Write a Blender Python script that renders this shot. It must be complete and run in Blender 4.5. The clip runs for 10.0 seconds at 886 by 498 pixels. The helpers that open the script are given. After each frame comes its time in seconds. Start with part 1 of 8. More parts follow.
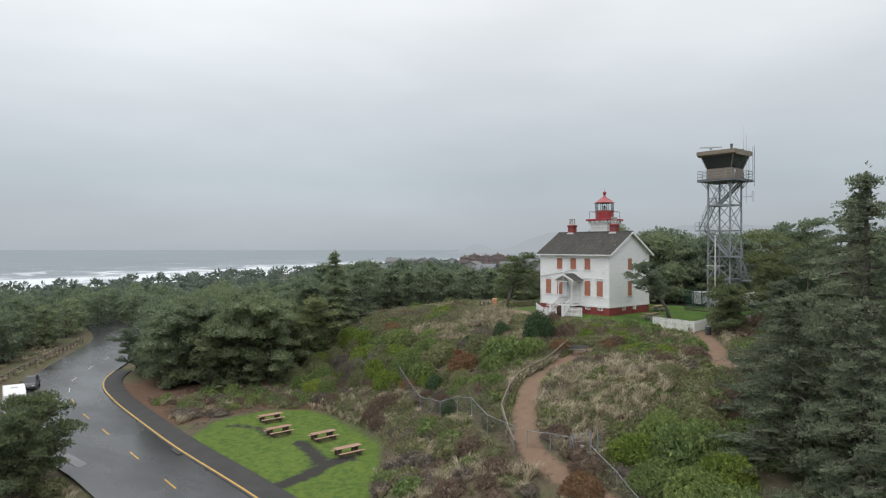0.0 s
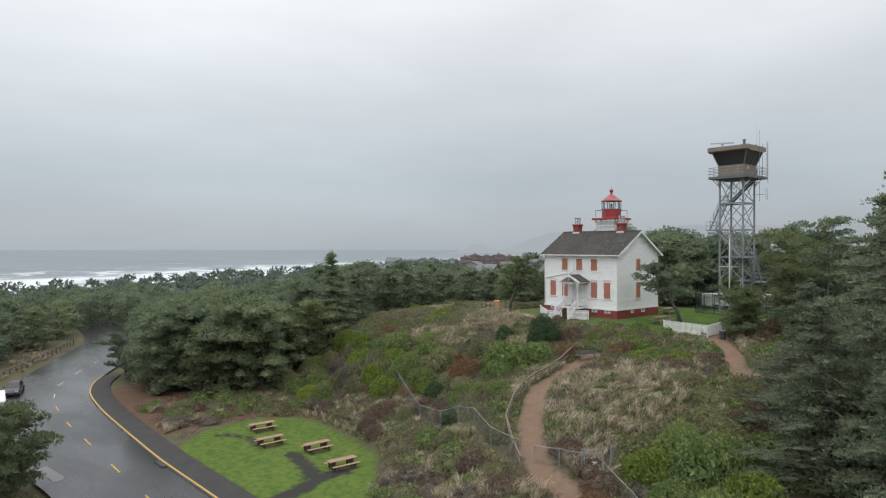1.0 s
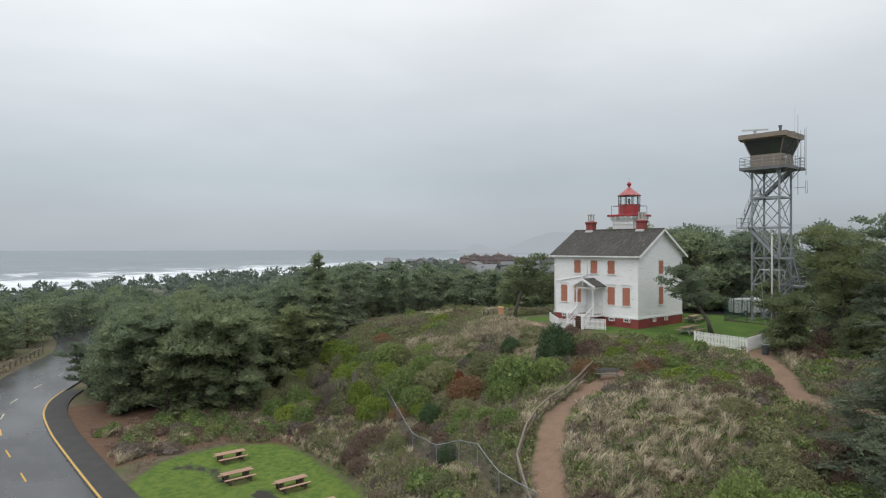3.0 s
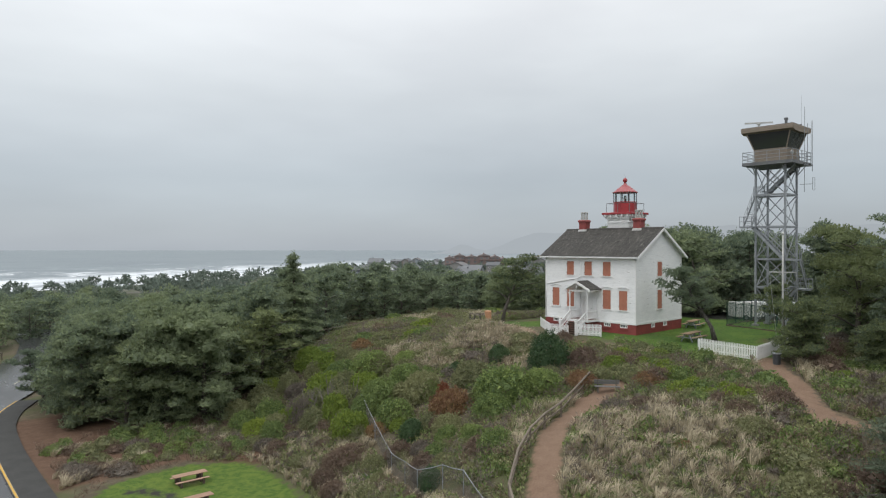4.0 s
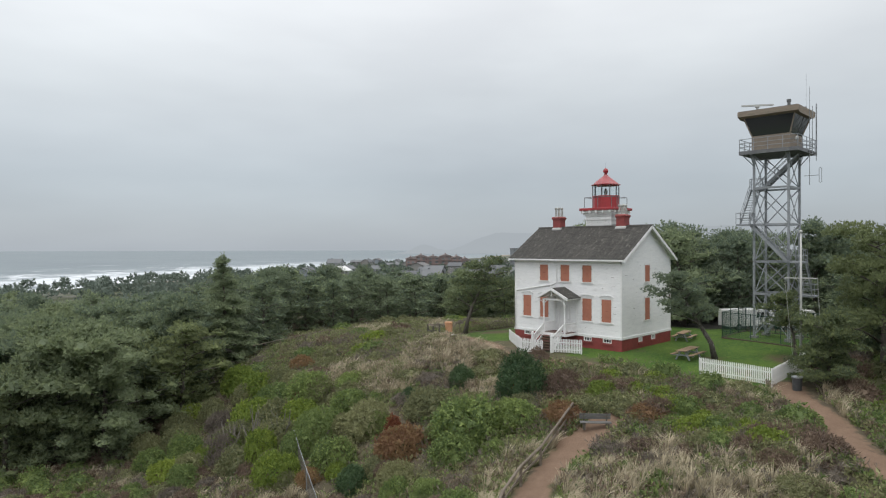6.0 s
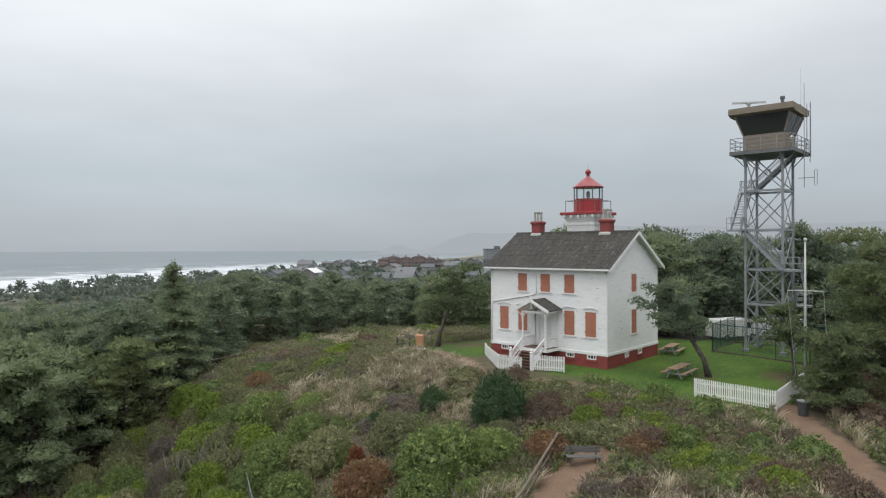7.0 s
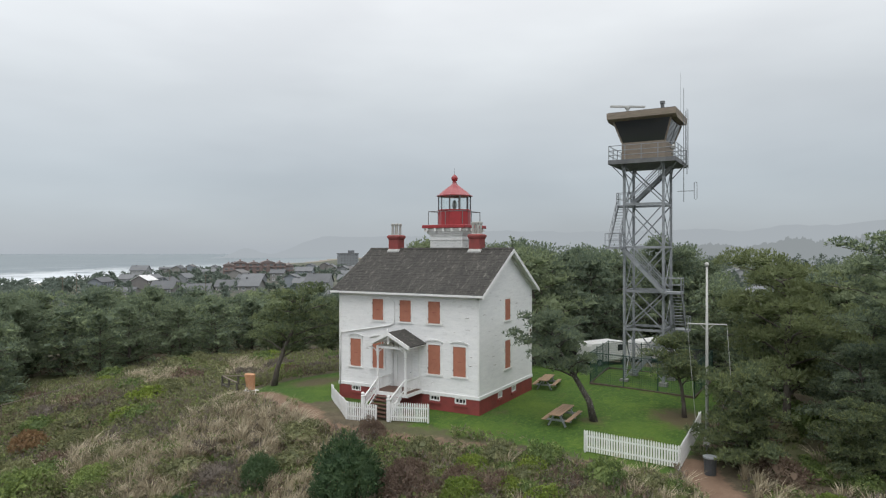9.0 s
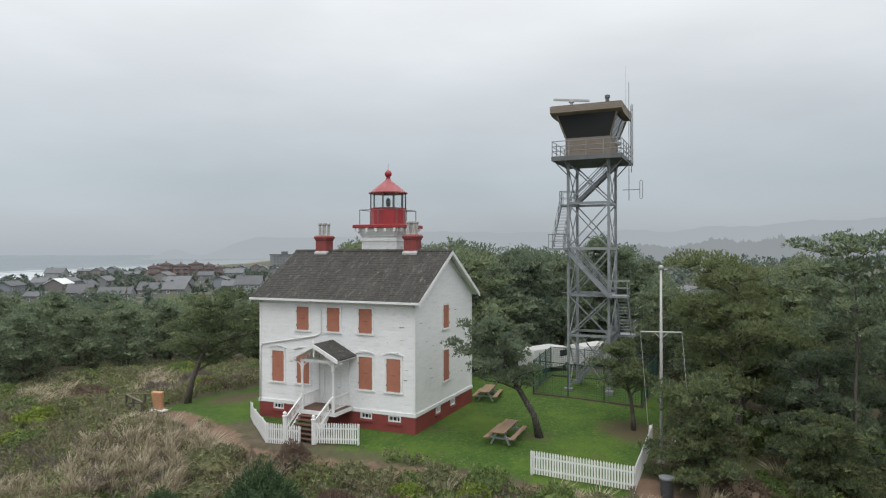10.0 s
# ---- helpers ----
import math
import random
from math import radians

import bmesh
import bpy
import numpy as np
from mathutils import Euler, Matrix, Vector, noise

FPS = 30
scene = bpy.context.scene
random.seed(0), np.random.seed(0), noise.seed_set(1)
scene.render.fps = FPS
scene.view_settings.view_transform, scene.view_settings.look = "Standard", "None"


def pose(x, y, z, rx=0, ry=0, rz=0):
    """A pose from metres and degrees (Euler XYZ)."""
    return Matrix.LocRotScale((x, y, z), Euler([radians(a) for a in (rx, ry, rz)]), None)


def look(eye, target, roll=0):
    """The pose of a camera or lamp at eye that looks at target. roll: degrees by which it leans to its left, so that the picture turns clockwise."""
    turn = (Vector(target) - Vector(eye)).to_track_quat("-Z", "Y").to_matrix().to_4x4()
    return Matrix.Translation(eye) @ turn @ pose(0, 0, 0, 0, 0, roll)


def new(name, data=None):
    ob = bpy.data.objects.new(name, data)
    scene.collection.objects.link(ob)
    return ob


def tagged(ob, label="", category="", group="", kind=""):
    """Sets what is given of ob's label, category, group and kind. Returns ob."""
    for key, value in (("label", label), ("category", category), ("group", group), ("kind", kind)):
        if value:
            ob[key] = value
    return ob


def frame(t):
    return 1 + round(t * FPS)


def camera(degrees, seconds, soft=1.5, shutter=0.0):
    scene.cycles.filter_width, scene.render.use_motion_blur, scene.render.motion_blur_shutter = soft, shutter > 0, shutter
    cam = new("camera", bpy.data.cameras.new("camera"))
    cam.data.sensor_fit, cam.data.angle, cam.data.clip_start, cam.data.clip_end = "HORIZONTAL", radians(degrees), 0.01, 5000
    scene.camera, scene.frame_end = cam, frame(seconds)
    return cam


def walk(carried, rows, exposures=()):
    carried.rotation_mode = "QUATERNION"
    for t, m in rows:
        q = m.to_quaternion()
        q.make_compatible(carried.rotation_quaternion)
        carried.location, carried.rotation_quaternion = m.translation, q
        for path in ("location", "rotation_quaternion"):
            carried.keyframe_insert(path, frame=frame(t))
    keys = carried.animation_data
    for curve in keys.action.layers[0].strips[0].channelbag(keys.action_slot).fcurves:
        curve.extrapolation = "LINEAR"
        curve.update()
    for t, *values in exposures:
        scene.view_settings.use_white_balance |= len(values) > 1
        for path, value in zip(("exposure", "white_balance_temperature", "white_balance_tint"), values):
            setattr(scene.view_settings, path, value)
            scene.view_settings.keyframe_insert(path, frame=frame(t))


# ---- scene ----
cam = camera(68.6, 10.0, soft=1.2)
PATH = [
    (0, (-6.019, -3.915, 8.651), (-4.711, -2.402, 8.643), -0.0),
    (0.5, (-4.971, -2.756, 8.668), (-3.664, -1.242, 8.658), -0.0),
    (1, (-3.779, -1.341, 8.65), (-2.472, 0.173, 8.642), 0.0),
    (1.5, (-2.352, 0.219, 8.674), (-1.046, 1.733, 8.665), -0.0),
    (2, (-0.798, 1.958, 8.714), (0.507, 3.473, 8.705), -0.0),
    (2.5, (0.778, 3.703, 8.731), (2.081, 5.219, 8.722), -0.1),
    (4, (5.876, 9.253, 8.635), (7.219, 10.735, 8.628), -0.0),
    (4.5, (7.899, 11.154, 8.669), (9.266, 12.614, 8.661), -0.0),
    (5, (9.716, 12.807, 8.752), (11.101, 14.249, 8.743), -0.1),
    (5.5, (11.619, 14.605, 8.683), (13.026, 16.026, 8.675), -0.1),
    (7, (17.224, 19.613, 9.368), (18.708, 20.954, 9.361), -0.2),
    (7.5, (19.082, 21.133, 9.916), (20.618, 22.415, 9.909), -0.2),
    (8, (21.011, 22.621, 10.308), (22.614, 23.817, 10.302), -0.2),
    (8.5, (23.082, 24.076, 10.457), (24.744, 25.188, 10.455), -0.1),
    (9, (25.181, 25.267, 10.491), (26.925, 26.247, 10.494), -0.0),
    (9.5, (27.173, 26.228, 10.522), (28.994, 27.055, 10.527), -0.1),
    (10, (28.603, 26.904, 10.569), (30.434, 27.709, 10.574), -0.1),
]
walk(cam, [(t, look(eye, target, roll)) for t, eye, target, roll in PATH])

# ---- world and light: an overcast coastal sky ----
world = bpy.data.worlds.new("overcast")
scene.world = world
world.use_nodes = True
wn, wl = world.node_tree.nodes, world.node_tree.links
wn.clear()
w_out = wn.new("ShaderNodeOutputWorld")
w_bg = wn.new("ShaderNodeBackground")
w_sky = wn.new("ShaderNodeTexSky")
w_sky.sky_type, w_sky.sun_disc = "NISHITA", False
w_sky.sun_elevation, w_sky.sun_rotation = radians(67), radians(-110)
w_co = wn.new("ShaderNodeTexCoord")
w_sep = wn.new("ShaderNodeSeparateXYZ")
w_ramp = wn.new("ShaderNodeValToRGB")
w_noise = wn.new("ShaderNodeTexNoise")
w_map = wn.new("ShaderNodeMapping")
w_mix = wn.new("ShaderNodeMix")
w_mix.data_type, w_mix.blend_type = "RGBA", "MULTIPLY"
w_cloud = wn.new("ShaderNodeValToRGB")
w_add = wn.new("ShaderNodeMix")
w_add.data_type, w_add.blend_type = "RGBA", "ADD"
w_add.inputs[0].default_value = 0.012
r = w_ramp.color_ramp
r.elements[0].position, r.elements[0].color = 0.0, (0.42, 0.462, 0.51, 1)
r.elements[1].position, r.elements[1].color = 1.0, (1.35, 1.37, 1.39, 1)
for p, c in ((0.10, (0.485, 0.533, 0.575, 1)), (0.22, (0.69, 0.73, 0.755, 1)), (0.36, (0.93, 0.955, 0.975, 1)), (0.6, (1.16, 1.18, 1.2, 1))):
    e = r.elements.new(p)
    e.color = c
c = w_cloud.color_ramp
c.elements[0].position, c.elements[0].color = 0.3, (0.90, 0.90, 0.905, 1)
c.elements[1].position, c.elements[1].color = 0.72, (1.08, 1.08, 1.075, 1)
w_map.inputs["Scale"].default_value = (1.3, 1.3, 4.5)
w_noise.inputs["Scale"].default_value, w_noise.inputs["Detail"].default_value = 1.6, 4
wl.new(w_co.outputs["Generated"], w_sep.inputs[0])
wl.new(w_sep.outputs["Z"], w_ramp.inputs[0])
wl.new(w_co.outputs["Generated"], w_map.inputs[0])
wl.new(w_map.outputs[0], w_noise.inputs["Vector"])
wl.new(w_noise.outputs[0], w_cloud.inputs[0])
w_mix.inputs[0].default_value = 1.0
wl.new(w_ramp.outputs[0], w_mix.inputs[6])
wl.new(w_cloud.outputs[0], w_mix.inputs[7])
w_dim = wn.new("ShaderNodeMapRange")
w_dim.inputs[1].default_value, w_dim.inputs[2].default_value, w_dim.inputs[3].default_value, w_dim.inputs[4].default_value = 0.55, 1.0, 1.0, 0.86
wl.new(w_sep.outputs["X"], w_dim.inputs[0])
w_east = wn.new("ShaderNodeMix")
w_east.data_type, w_east.blend_type = "RGBA", "MULTIPLY"
w_east.inputs[0].default_value = 1.0
wl.new(w_mix.outputs[2], w_east.inputs[6])
wl.new(w_dim.outputs[0], w_east.inputs[7])
wl.new(w_east.outputs[2], w_add.inputs[6])
wl.new(w_sky.outputs[0], w_add.inputs[7])
wl.new(w_add.outputs[2], w_bg.inputs[0])
wl.new(w_bg.outputs[0], w_out.inputs[0])
w_bg.inputs[1].default_value = 1.0

sun = new("sun", bpy.data.lights.new("sun", "SUN"))
sun.data.energy, sun.data.angle, sun.data.color = 1.5, radians(50), (1.0, 0.98, 0.95)
sun.matrix_world = look((-24, -8, 60), (0, 0, 0))

# ---- materials ----


def node(m, kind, **values):
    n = m.node_tree.nodes.new(kind)
    for key, value in values.items():
        n.inputs[key.replace("_", " ")].default_value = value
    return n


def rgb(c):
    return (*c, 1.0)


def mix_colour(m, fac, a, b, blend="MIX"):
    n = m.node_tree.nodes.new("ShaderNodeMix")
    n.data_type, n.blend_type = "RGBA", blend
    for slot, v in ((0, fac), (6, a), (7, b)):
        if hasattr(v, "links"):
            m.node_tree.links.new(v, n.inputs[slot])
        else:
            n.inputs[slot].default_value = v if slot == 0 else rgb(v)
    return n.outputs[2]


def ramp(m, value, lo, hi, a=0.0, b=1.0):
    n = m.node_tree.nodes.new("ShaderNodeMapRange")
    n.inputs[1].default_value, n.inputs[2].default_value = lo, hi
    n.inputs[3].default_value, n.inputs[4].default_value = a, b
    m.node_tree.links.new(value, n.inputs[0])
    return n.outputs[0]


def maths(m, op, a, b=0.0):
    n = m.node_tree.nodes.new("ShaderNodeMath")
    n.operation = op
    for slot, v in ((0, a), (1, b)):
        if hasattr(v, "links"):
            m.node_tree.links.new(v, n.inputs[slot])
        else:
            n.inputs[slot].default_value = v
    return n.outputs[0]


def noise_of(m, scale, detail=4.0, rough=0.55, stretch=(1, 1, 1), space="Object"):
    co = m.node_tree.nodes.new("ShaderNodeTexCoord")
    mp = m.node_tree.nodes.new("ShaderNodeMapping")
    mp.inputs["Scale"].default_value = stretch
    n = node(m, "ShaderNodeTexNoise", Scale=scale, Detail=detail, Roughness=rough)
    m.node_tree.links.new(co.outputs[space], mp.inputs[0])
    m.node_tree.links.new(mp.outputs[0], n.inputs["Vector"])
    return n.outputs[0]


def surface(name, rough=0.7, metal=0.0):
    m = bpy.data.materials.new(name)
    m.use_nodes = True
    b = m.node_tree.nodes["Principled BSDF"]
    b.inputs["Roughness"].default_value, b.inputs["Metallic"].default_value = rough, metal
    return m, b


def bump(m, b, value, strength, distance):
    n = node(m, "ShaderNodeBump", Strength=strength, Distance=distance)
    m.node_tree.links.new(value, n.inputs["Height"])
    m.node_tree.links.new(n.outputs[0], b.inputs["Normal"])


def plain(name, c1, c2, scale=3.0, fine=40.0, rough=0.7, metal=0.0, relief=0.3, depth=0.01, stretch=(1, 1, 1), stain=None, stain_amount=0.5, rand=0.0):
    """Two-scale varied surface: broad tone change, fine grain with relief, optional stains."""
    m, b = surface(name, rough, metal)
    big, small = noise_of(m, scale, stretch=stretch), noise_of(m, fine, 3, stretch=stretch)
    c = mix_colour(m, ramp(m, big, 0.35, 0.65), c1, c2)
    c = mix_colour(m, ramp(m, small, 0.3, 0.7, 0.0, 0.35), c, tuple(v * 0.6 for v in c1))
    if stain:
        c = mix_colour(m, ramp(m, noise_of(m, scale * 2.3, 6, 0.7, stretch), 0.56, 0.70, 0.0, stain_amount), c, stain)
    if rand:
        info = m.node_tree.nodes.new("ShaderNodeObjectInfo")
        c = mix_colour(m, ramp(m, info.outputs["Random"], 0, 1, 0, rand), c, tuple(v * 0.55 for v in c2))
    m.node_tree.links.new(c, b.inputs["Base Color"])
    m.node_tree.links.new(ramp(m, small, 0.3, 0.7, rough - 0.08, min(1, rough + 0.1)), b.inputs["Roughness"])
    bump(m, b, small, relief, depth)
    return m


def foliage(name, dark, mid, light, rough=0.6, clump=0.4, plant=0.6, through_light=0.3):
    """Leaves whose colour changes leaf by leaf, bough by bough and plant by plant."""
    m, b = surface(name, rough)
    geo = m.node_tree.nodes.new("ShaderNodeNewGeometry")
    info = m.node_tree.nodes.new("ShaderNodeObjectInfo")
    c = mix_colour(m, ramp(m, geo.outputs["Random Per Island"], 0.0, 0.7), dark, mid)
    c = mix_colour(m, ramp(m, geo.outputs["Random Per Island"], 0.6, 1.0, 0.0, 0.9), c, light)
    c = mix_colour(m, ramp(m, noise_of(m, 0.7, 3, space="Object"), 0.45, 0.66, 0.0, clump), c, light)
    c = mix_colour(m, ramp(m, noise_of(m, 1.3, 2, space="Object"), 0.50, 0.68, 0.0, clump), c, dark)
    hue = maths(m, "FRACT", maths(m, "MULTIPLY", info.outputs["Random"], 7.31))
    c = mix_colour(m, ramp(m, hue, 0.55, 1.0, 0.0, plant), c, light)
    c = mix_colour(m, ramp(m, info.outputs["Random"], 0.3, 1.0, 0.0, plant), c, dark)
    m.node_tree.links.new(c, b.inputs["Base Color"])
    b.inputs["Specular IOR Level"].default_value = 0.2
    through_leaf = m.node_tree.nodes.new("ShaderNodeBsdfTranslucent")
    both = m.node_tree.nodes.new("ShaderNodeMixShader")
    both.inputs[0].default_value = through_light
    m.node_tree.links.new(c, through_leaf.inputs[0])
    m.node_tree.links.new(b.outputs[0], both.inputs[1])
    m.node_tree.links.new(through_leaf.outputs[0], both.inputs[2])
    m.node_tree.links.new(both.outputs[0], m.node_tree.nodes["Material Output"].inputs[0])
    return m


M = {}
M["siding"] = plain("white_weathered_siding", (0.87, 0.87, 0.865), (0.79, 0.795, 0.795), 0.9, 18, 0.62, relief=0.25, depth=0.006, stretch=(1, 1, 5), stain=(0.44, 0.44, 0.42), stain_amount=0.45)
M["peeling"] = plain("peeling_white_paint", (0.74, 0.74, 0.73), (0.62, 0.63, 0.62), 1.6, 18, 0.65, stretch=(0.6, 0.6, 5), stain=(0.12, 0.11, 0.10), stain_amount=0.9)
M["trim"] = plain("white_trim_paint", (0.84, 0.84, 0.83), (0.76, 0.76, 0.75), 2.0, 25, 0.55, relief=0.15, stain=(0.5, 0.5, 0.48), stain_amount=0.4)
M["picket"] = plain("white_picket_paint", (0.85, 0.85, 0.84), (0.77, 0.77, 0.76), 4.0, 30, 0.55, relief=0.15, rand=0.12)
M["brick_red"] = plain("red_painted_masonry", (0.28, 0.055, 0.05), (0.215, 0.048, 0.044), 1.4, 20, 0.6, relief=0.4, stain=(0.13, 0.05, 0.045), stain_amount=0.6)
M["red"] = plain("red_metal_paint", (0.36, 0.035, 0.04), (0.29, 0.03, 0.035), 1.5, 25, 0.4, relief=0.12, stain=(0.16, 0.04, 0.035), stain_amount=0.6)
M["red_roof"] = plain("faded_red_metal_roof", (0.30, 0.055, 0.062), (0.36, 0.11, 0.115), 1.8, 25, 0.42, relief=0.12, stain=(0.42, 0.2, 0.19), stain_amount=0.5)
M["shutter"] = plain("orange_brown_boarded_panel", (0.43, 0.175, 0.112), (0.38, 0.148, 0.095), 2.4, 30, 0.75, relief=0.2, stain=(0.25, 0.09, 0.055), stain_amount=0.4)
m, b = surface("dark_roof_shingle", 0.9)
big, streak, fine, moss = noise_of(m, 0.5, 4), noise_of(m, 1.1, 5, 0.65, (0.35, 2.2, 0.35)), noise_of(m, 7.0, 5, 0.75), noise_of(m, 2.6, 7, 0.8, (0.6, 1.6, 0.6))
c = mix_colour(m, ramp(m, big, 0.35, 0.65), (0.032, 0.030, 0.027), (0.048, 0.045, 0.041))
c = mix_colour(m, ramp(m, streak, 0.42, 0.66, 0, 0.6), c, (0.092, 0.086, 0.074))
c = mix_colour(m, ramp(m, fine, 0.40, 0.60, 0, 0.8), c, (0.020, 0.019, 0.017))
c = mix_colour(m, ramp(m, moss, 0.55, 0.68, 0, 0.8), c, (0.20, 0.195, 0.165))
geo = m.node_tree.nodes.new("ShaderNodeNewGeometry")
c = mix_colour(m, ramp(m, geo.outputs["Random Per Island"], 0.0, 1.0, 0.0, 0.3), c, (0.070, 0.066, 0.060))
m.node_tree.links.new(c, b.inputs["Base Color"])
bump(m, b, fine, 0.8, 0.03)
M["shingle"] = m
M["pot"] = plain("pale_clay_chimney_pot", (0.45, 0.45, 0.42), (0.34, 0.34, 0.32), 4, 30, 0.7)
M["flashing"] = plain("pale_lead_flashing", (0.5, 0.5, 0.48), (0.4, 0.4, 0.39), 3, 30, 0.55)
M["galv"] = plain("galvanised_steel", (0.33, 0.35, 0.365), (0.24, 0.255, 0.27), 2.0, 30, 0.5, metal=0.35, relief=0.15, stain=(0.22, 0.20, 0.18), stain_amount=0.4)
M["wire"] = plain("dull_rusted_wire", (0.20, 0.19, 0.17), (0.15, 0.135, 0.115), 2.0, 30, 0.7, metal=0.1)
M["galv_dark"] = plain("dark_weathered_steel", (0.13, 0.135, 0.14), (0.18, 0.185, 0.19), 2.0, 30, 0.6, metal=0.2)
M["cabin"] = plain("tan_board_cladding", (0.29, 0.24, 0.19), (0.23, 0.19, 0.15), 1.8, 18, 0.75, stretch=(1, 1, 5), relief=0.3)
M["cabin_roof"] = plain("flat_roof_felt", (0.10, 0.10, 0.095), (0.14, 0.14, 0.13), 1.5, 20, 0.9)
M["wood"] = plain("weathered_table_wood", (0.36, 0.24, 0.15), (0.27, 0.18, 0.115), 3.0, 35, 0.75, stretch=(0.5, 4, 4), relief=0.4, stain=(0.16, 0.11, 0.075), rand=0.4)
M["wood_grey"] = plain("grey_weathered_timber", (0.21, 0.175, 0.135), (0.14, 0.115, 0.09), 3.0, 30, 0.85, stretch=(1, 1, 1), relief=0.5, stain=(0.3, 0.26, 0.2), rand=0.3)
M["bench_wood"] = plain("silver_grey_bench_boards", (0.150, 0.148, 0.142), (0.100, 0.098, 0.094), 3.0, 30, 0.8, stretch=(0.5, 4, 4), relief=0.4, rand=0.3)
M["red_wood"] = plain("reddish_table_planks", (0.42, 0.27, 0.19), (0.33, 0.20, 0.14), 3.0, 35, 0.75, stretch=(0.5, 4, 4), relief=0.4, stain=(0.22, 0.14, 0.10), rand=0.5)
M["table_leg"] = plain("dark_table_frame", (0.075, 0.055, 0.042), (0.11, 0.08, 0.06), 4, 30, 0.8)
M["wood_dark"] = plain("dark_wet_timber", (0.085, 0.078, 0.062), (0.125, 0.115, 0.092), 3.0, 30, 0.85, relief=0.5, stain=(0.06, 0.06, 0.05), rand=0.2)
M["step_wood"] = plain("brown_stained_boards", (0.115, 0.062, 0.045), (0.15, 0.085, 0.06), 3, 30, 0.6, stretch=(4, 0.6, 1), relief=0.3)
M["bark"] = plain("grey_brown_bark", (0.085, 0.07, 0.058), (0.14, 0.125, 0.11), 3.0, 14, 0.95, relief=0.9, depth=0.04, stretch=(1, 1, 0.35), stain=(0.26, 0.26, 0.24), stain_amount=0.6)
M["bark_pale"] = plain("lichened_pale_bark", (0.055, 0.048, 0.042), (0.10, 0.09, 0.08), 5.0, 16, 0.95, relief=0.9, depth=0.03, stretch=(1, 1, 0.6), stain=(0.46, 0.46, 0.43), stain_amount=0.95)
M["dead"] = plain("bleached_dead_wood", (0.22, 0.20, 0.175), (0.15, 0.135, 0.12), 3.0, 14, 0.95, relief=0.6)
M["asphalt_path"] = plain("dark_asphalt_path", (0.024, 0.024, 0.0225), (0.038, 0.038, 0.035), 0.6, 30, 0.75, relief=0.3)
M["yellow"] = plain("worn_yellow_paint", (0.56, 0.33, 0.045), (0.48, 0.29, 0.06), 1.2, 16, 0.6, stain=(0.2, 0.17, 0.1), stain_amount=0.7)
M["white_line"] = plain("worn_pale_road_paint", (0.55, 0.52, 0.40), (0.45, 0.43, 0.36), 1.2, 16, 0.6, stain=(0.15, 0.15, 0.14), stain_amount=0.6)
M["concrete"] = plain("wet_concrete", (0.26, 0.26, 0.25), (0.19, 0.19, 0.185), 1.0, 18, 0.6, stain=(0.11, 0.11, 0.105))
M["black"] = plain("black_rubber", (0.02, 0.02, 0.02), (0.03, 0.03, 0.03), 5, 30, 0.8)
M["bin"] = plain("dark_grey_plastic", (0.055, 0.06, 0.066), (0.075, 0.08, 0.085), 4, 30, 0.5)
M["car_dark"] = plain("dark_car_paint", (0.022, 0.026, 0.032), (0.03, 0.034, 0.04), 1, 30, 0.25, relief=0.02)
M["car_white"] = plain("white_vehicle_paint", (0.74, 0.74, 0.73), (0.68, 0.68, 0.67), 1.2, 30, 0.35, relief=0.03)
M["truck"] = plain("tan_truck_paint", (0.45, 0.42, 0.37), (0.38, 0.36, 0.32), 1, 30, 0.4, relief=0.03)
M["green_steel"] = plain("green_fence_steel", (0.018, 0.055, 0.042), (0.025, 0.068, 0.05), 3, 30, 0.6)
M["pole_white"] = plain("chalky_pole_paint", (0.50, 0.50, 0.48), (0.42, 0.42, 0.40), 2, 30, 0.5)
M["sign_orange"] = plain("orange_wrapped_board", (0.56, 0.30, 0.16), (0.44, 0.22, 0.115), 5, 22, 0.7, stain=(0.55, 0.4, 0.28), stain_amount=0.6)
M["lamp_glass"] = plain("frosted_lens", (0.35, 0.38, 0.36), (0.25, 0.28, 0.27), 6, 30, 0.15)

m, b = surface("window_glass", 0.06)
b.inputs["Base Color"].default_value = (0.035, 0.038, 0.040, 1)
b.inputs["Specular IOR Level"].default_value = 0.6
M["glass_dark"] = m
m, b = surface("lantern_glass", 0.03)
b.inputs["Base Color"].default_value = (0.93, 0.96, 0.96, 1)
b.inputs["Transmission Weight"].default_value, b.inputs["IOR"].default_value = 1.0, 1.08
M["glass"] = m

M["pine"] = foliage("pine_needles", (0.134, 0.174, 0.133), (0.202, 0.255, 0.161), (0.304, 0.352, 0.185), through_light=0.5)
M["pine_bright"] = foliage("yellow_green_pine_needles", (0.108, 0.140, 0.092), (0.162, 0.202, 0.106), (0.258, 0.292, 0.128), through_light=0.5)
M["spruce"] = foliage("spruce_needles", (0.127, 0.159, 0.112), (0.189, 0.224, 0.150), (0.282, 0.319, 0.200), through_light=0.5)
M["shrub_green"] = foliage("green_shrub_leaves", (0.109, 0.155, 0.065), (0.180, 0.245, 0.082), (0.304, 0.370, 0.123), plant=0.5)
M["shrub_lime"] = foliage("yellow_green_shrub_leaves", (0.121, 0.177, 0.045), (0.189, 0.254, 0.052), (0.305, 0.365, 0.075), plant=0.5)
M["shrub_olive"] = foliage("olive_shrub_leaves", (0.140, 0.155, 0.086), (0.208, 0.218, 0.108), (0.310, 0.309, 0.156), plant=0.5)
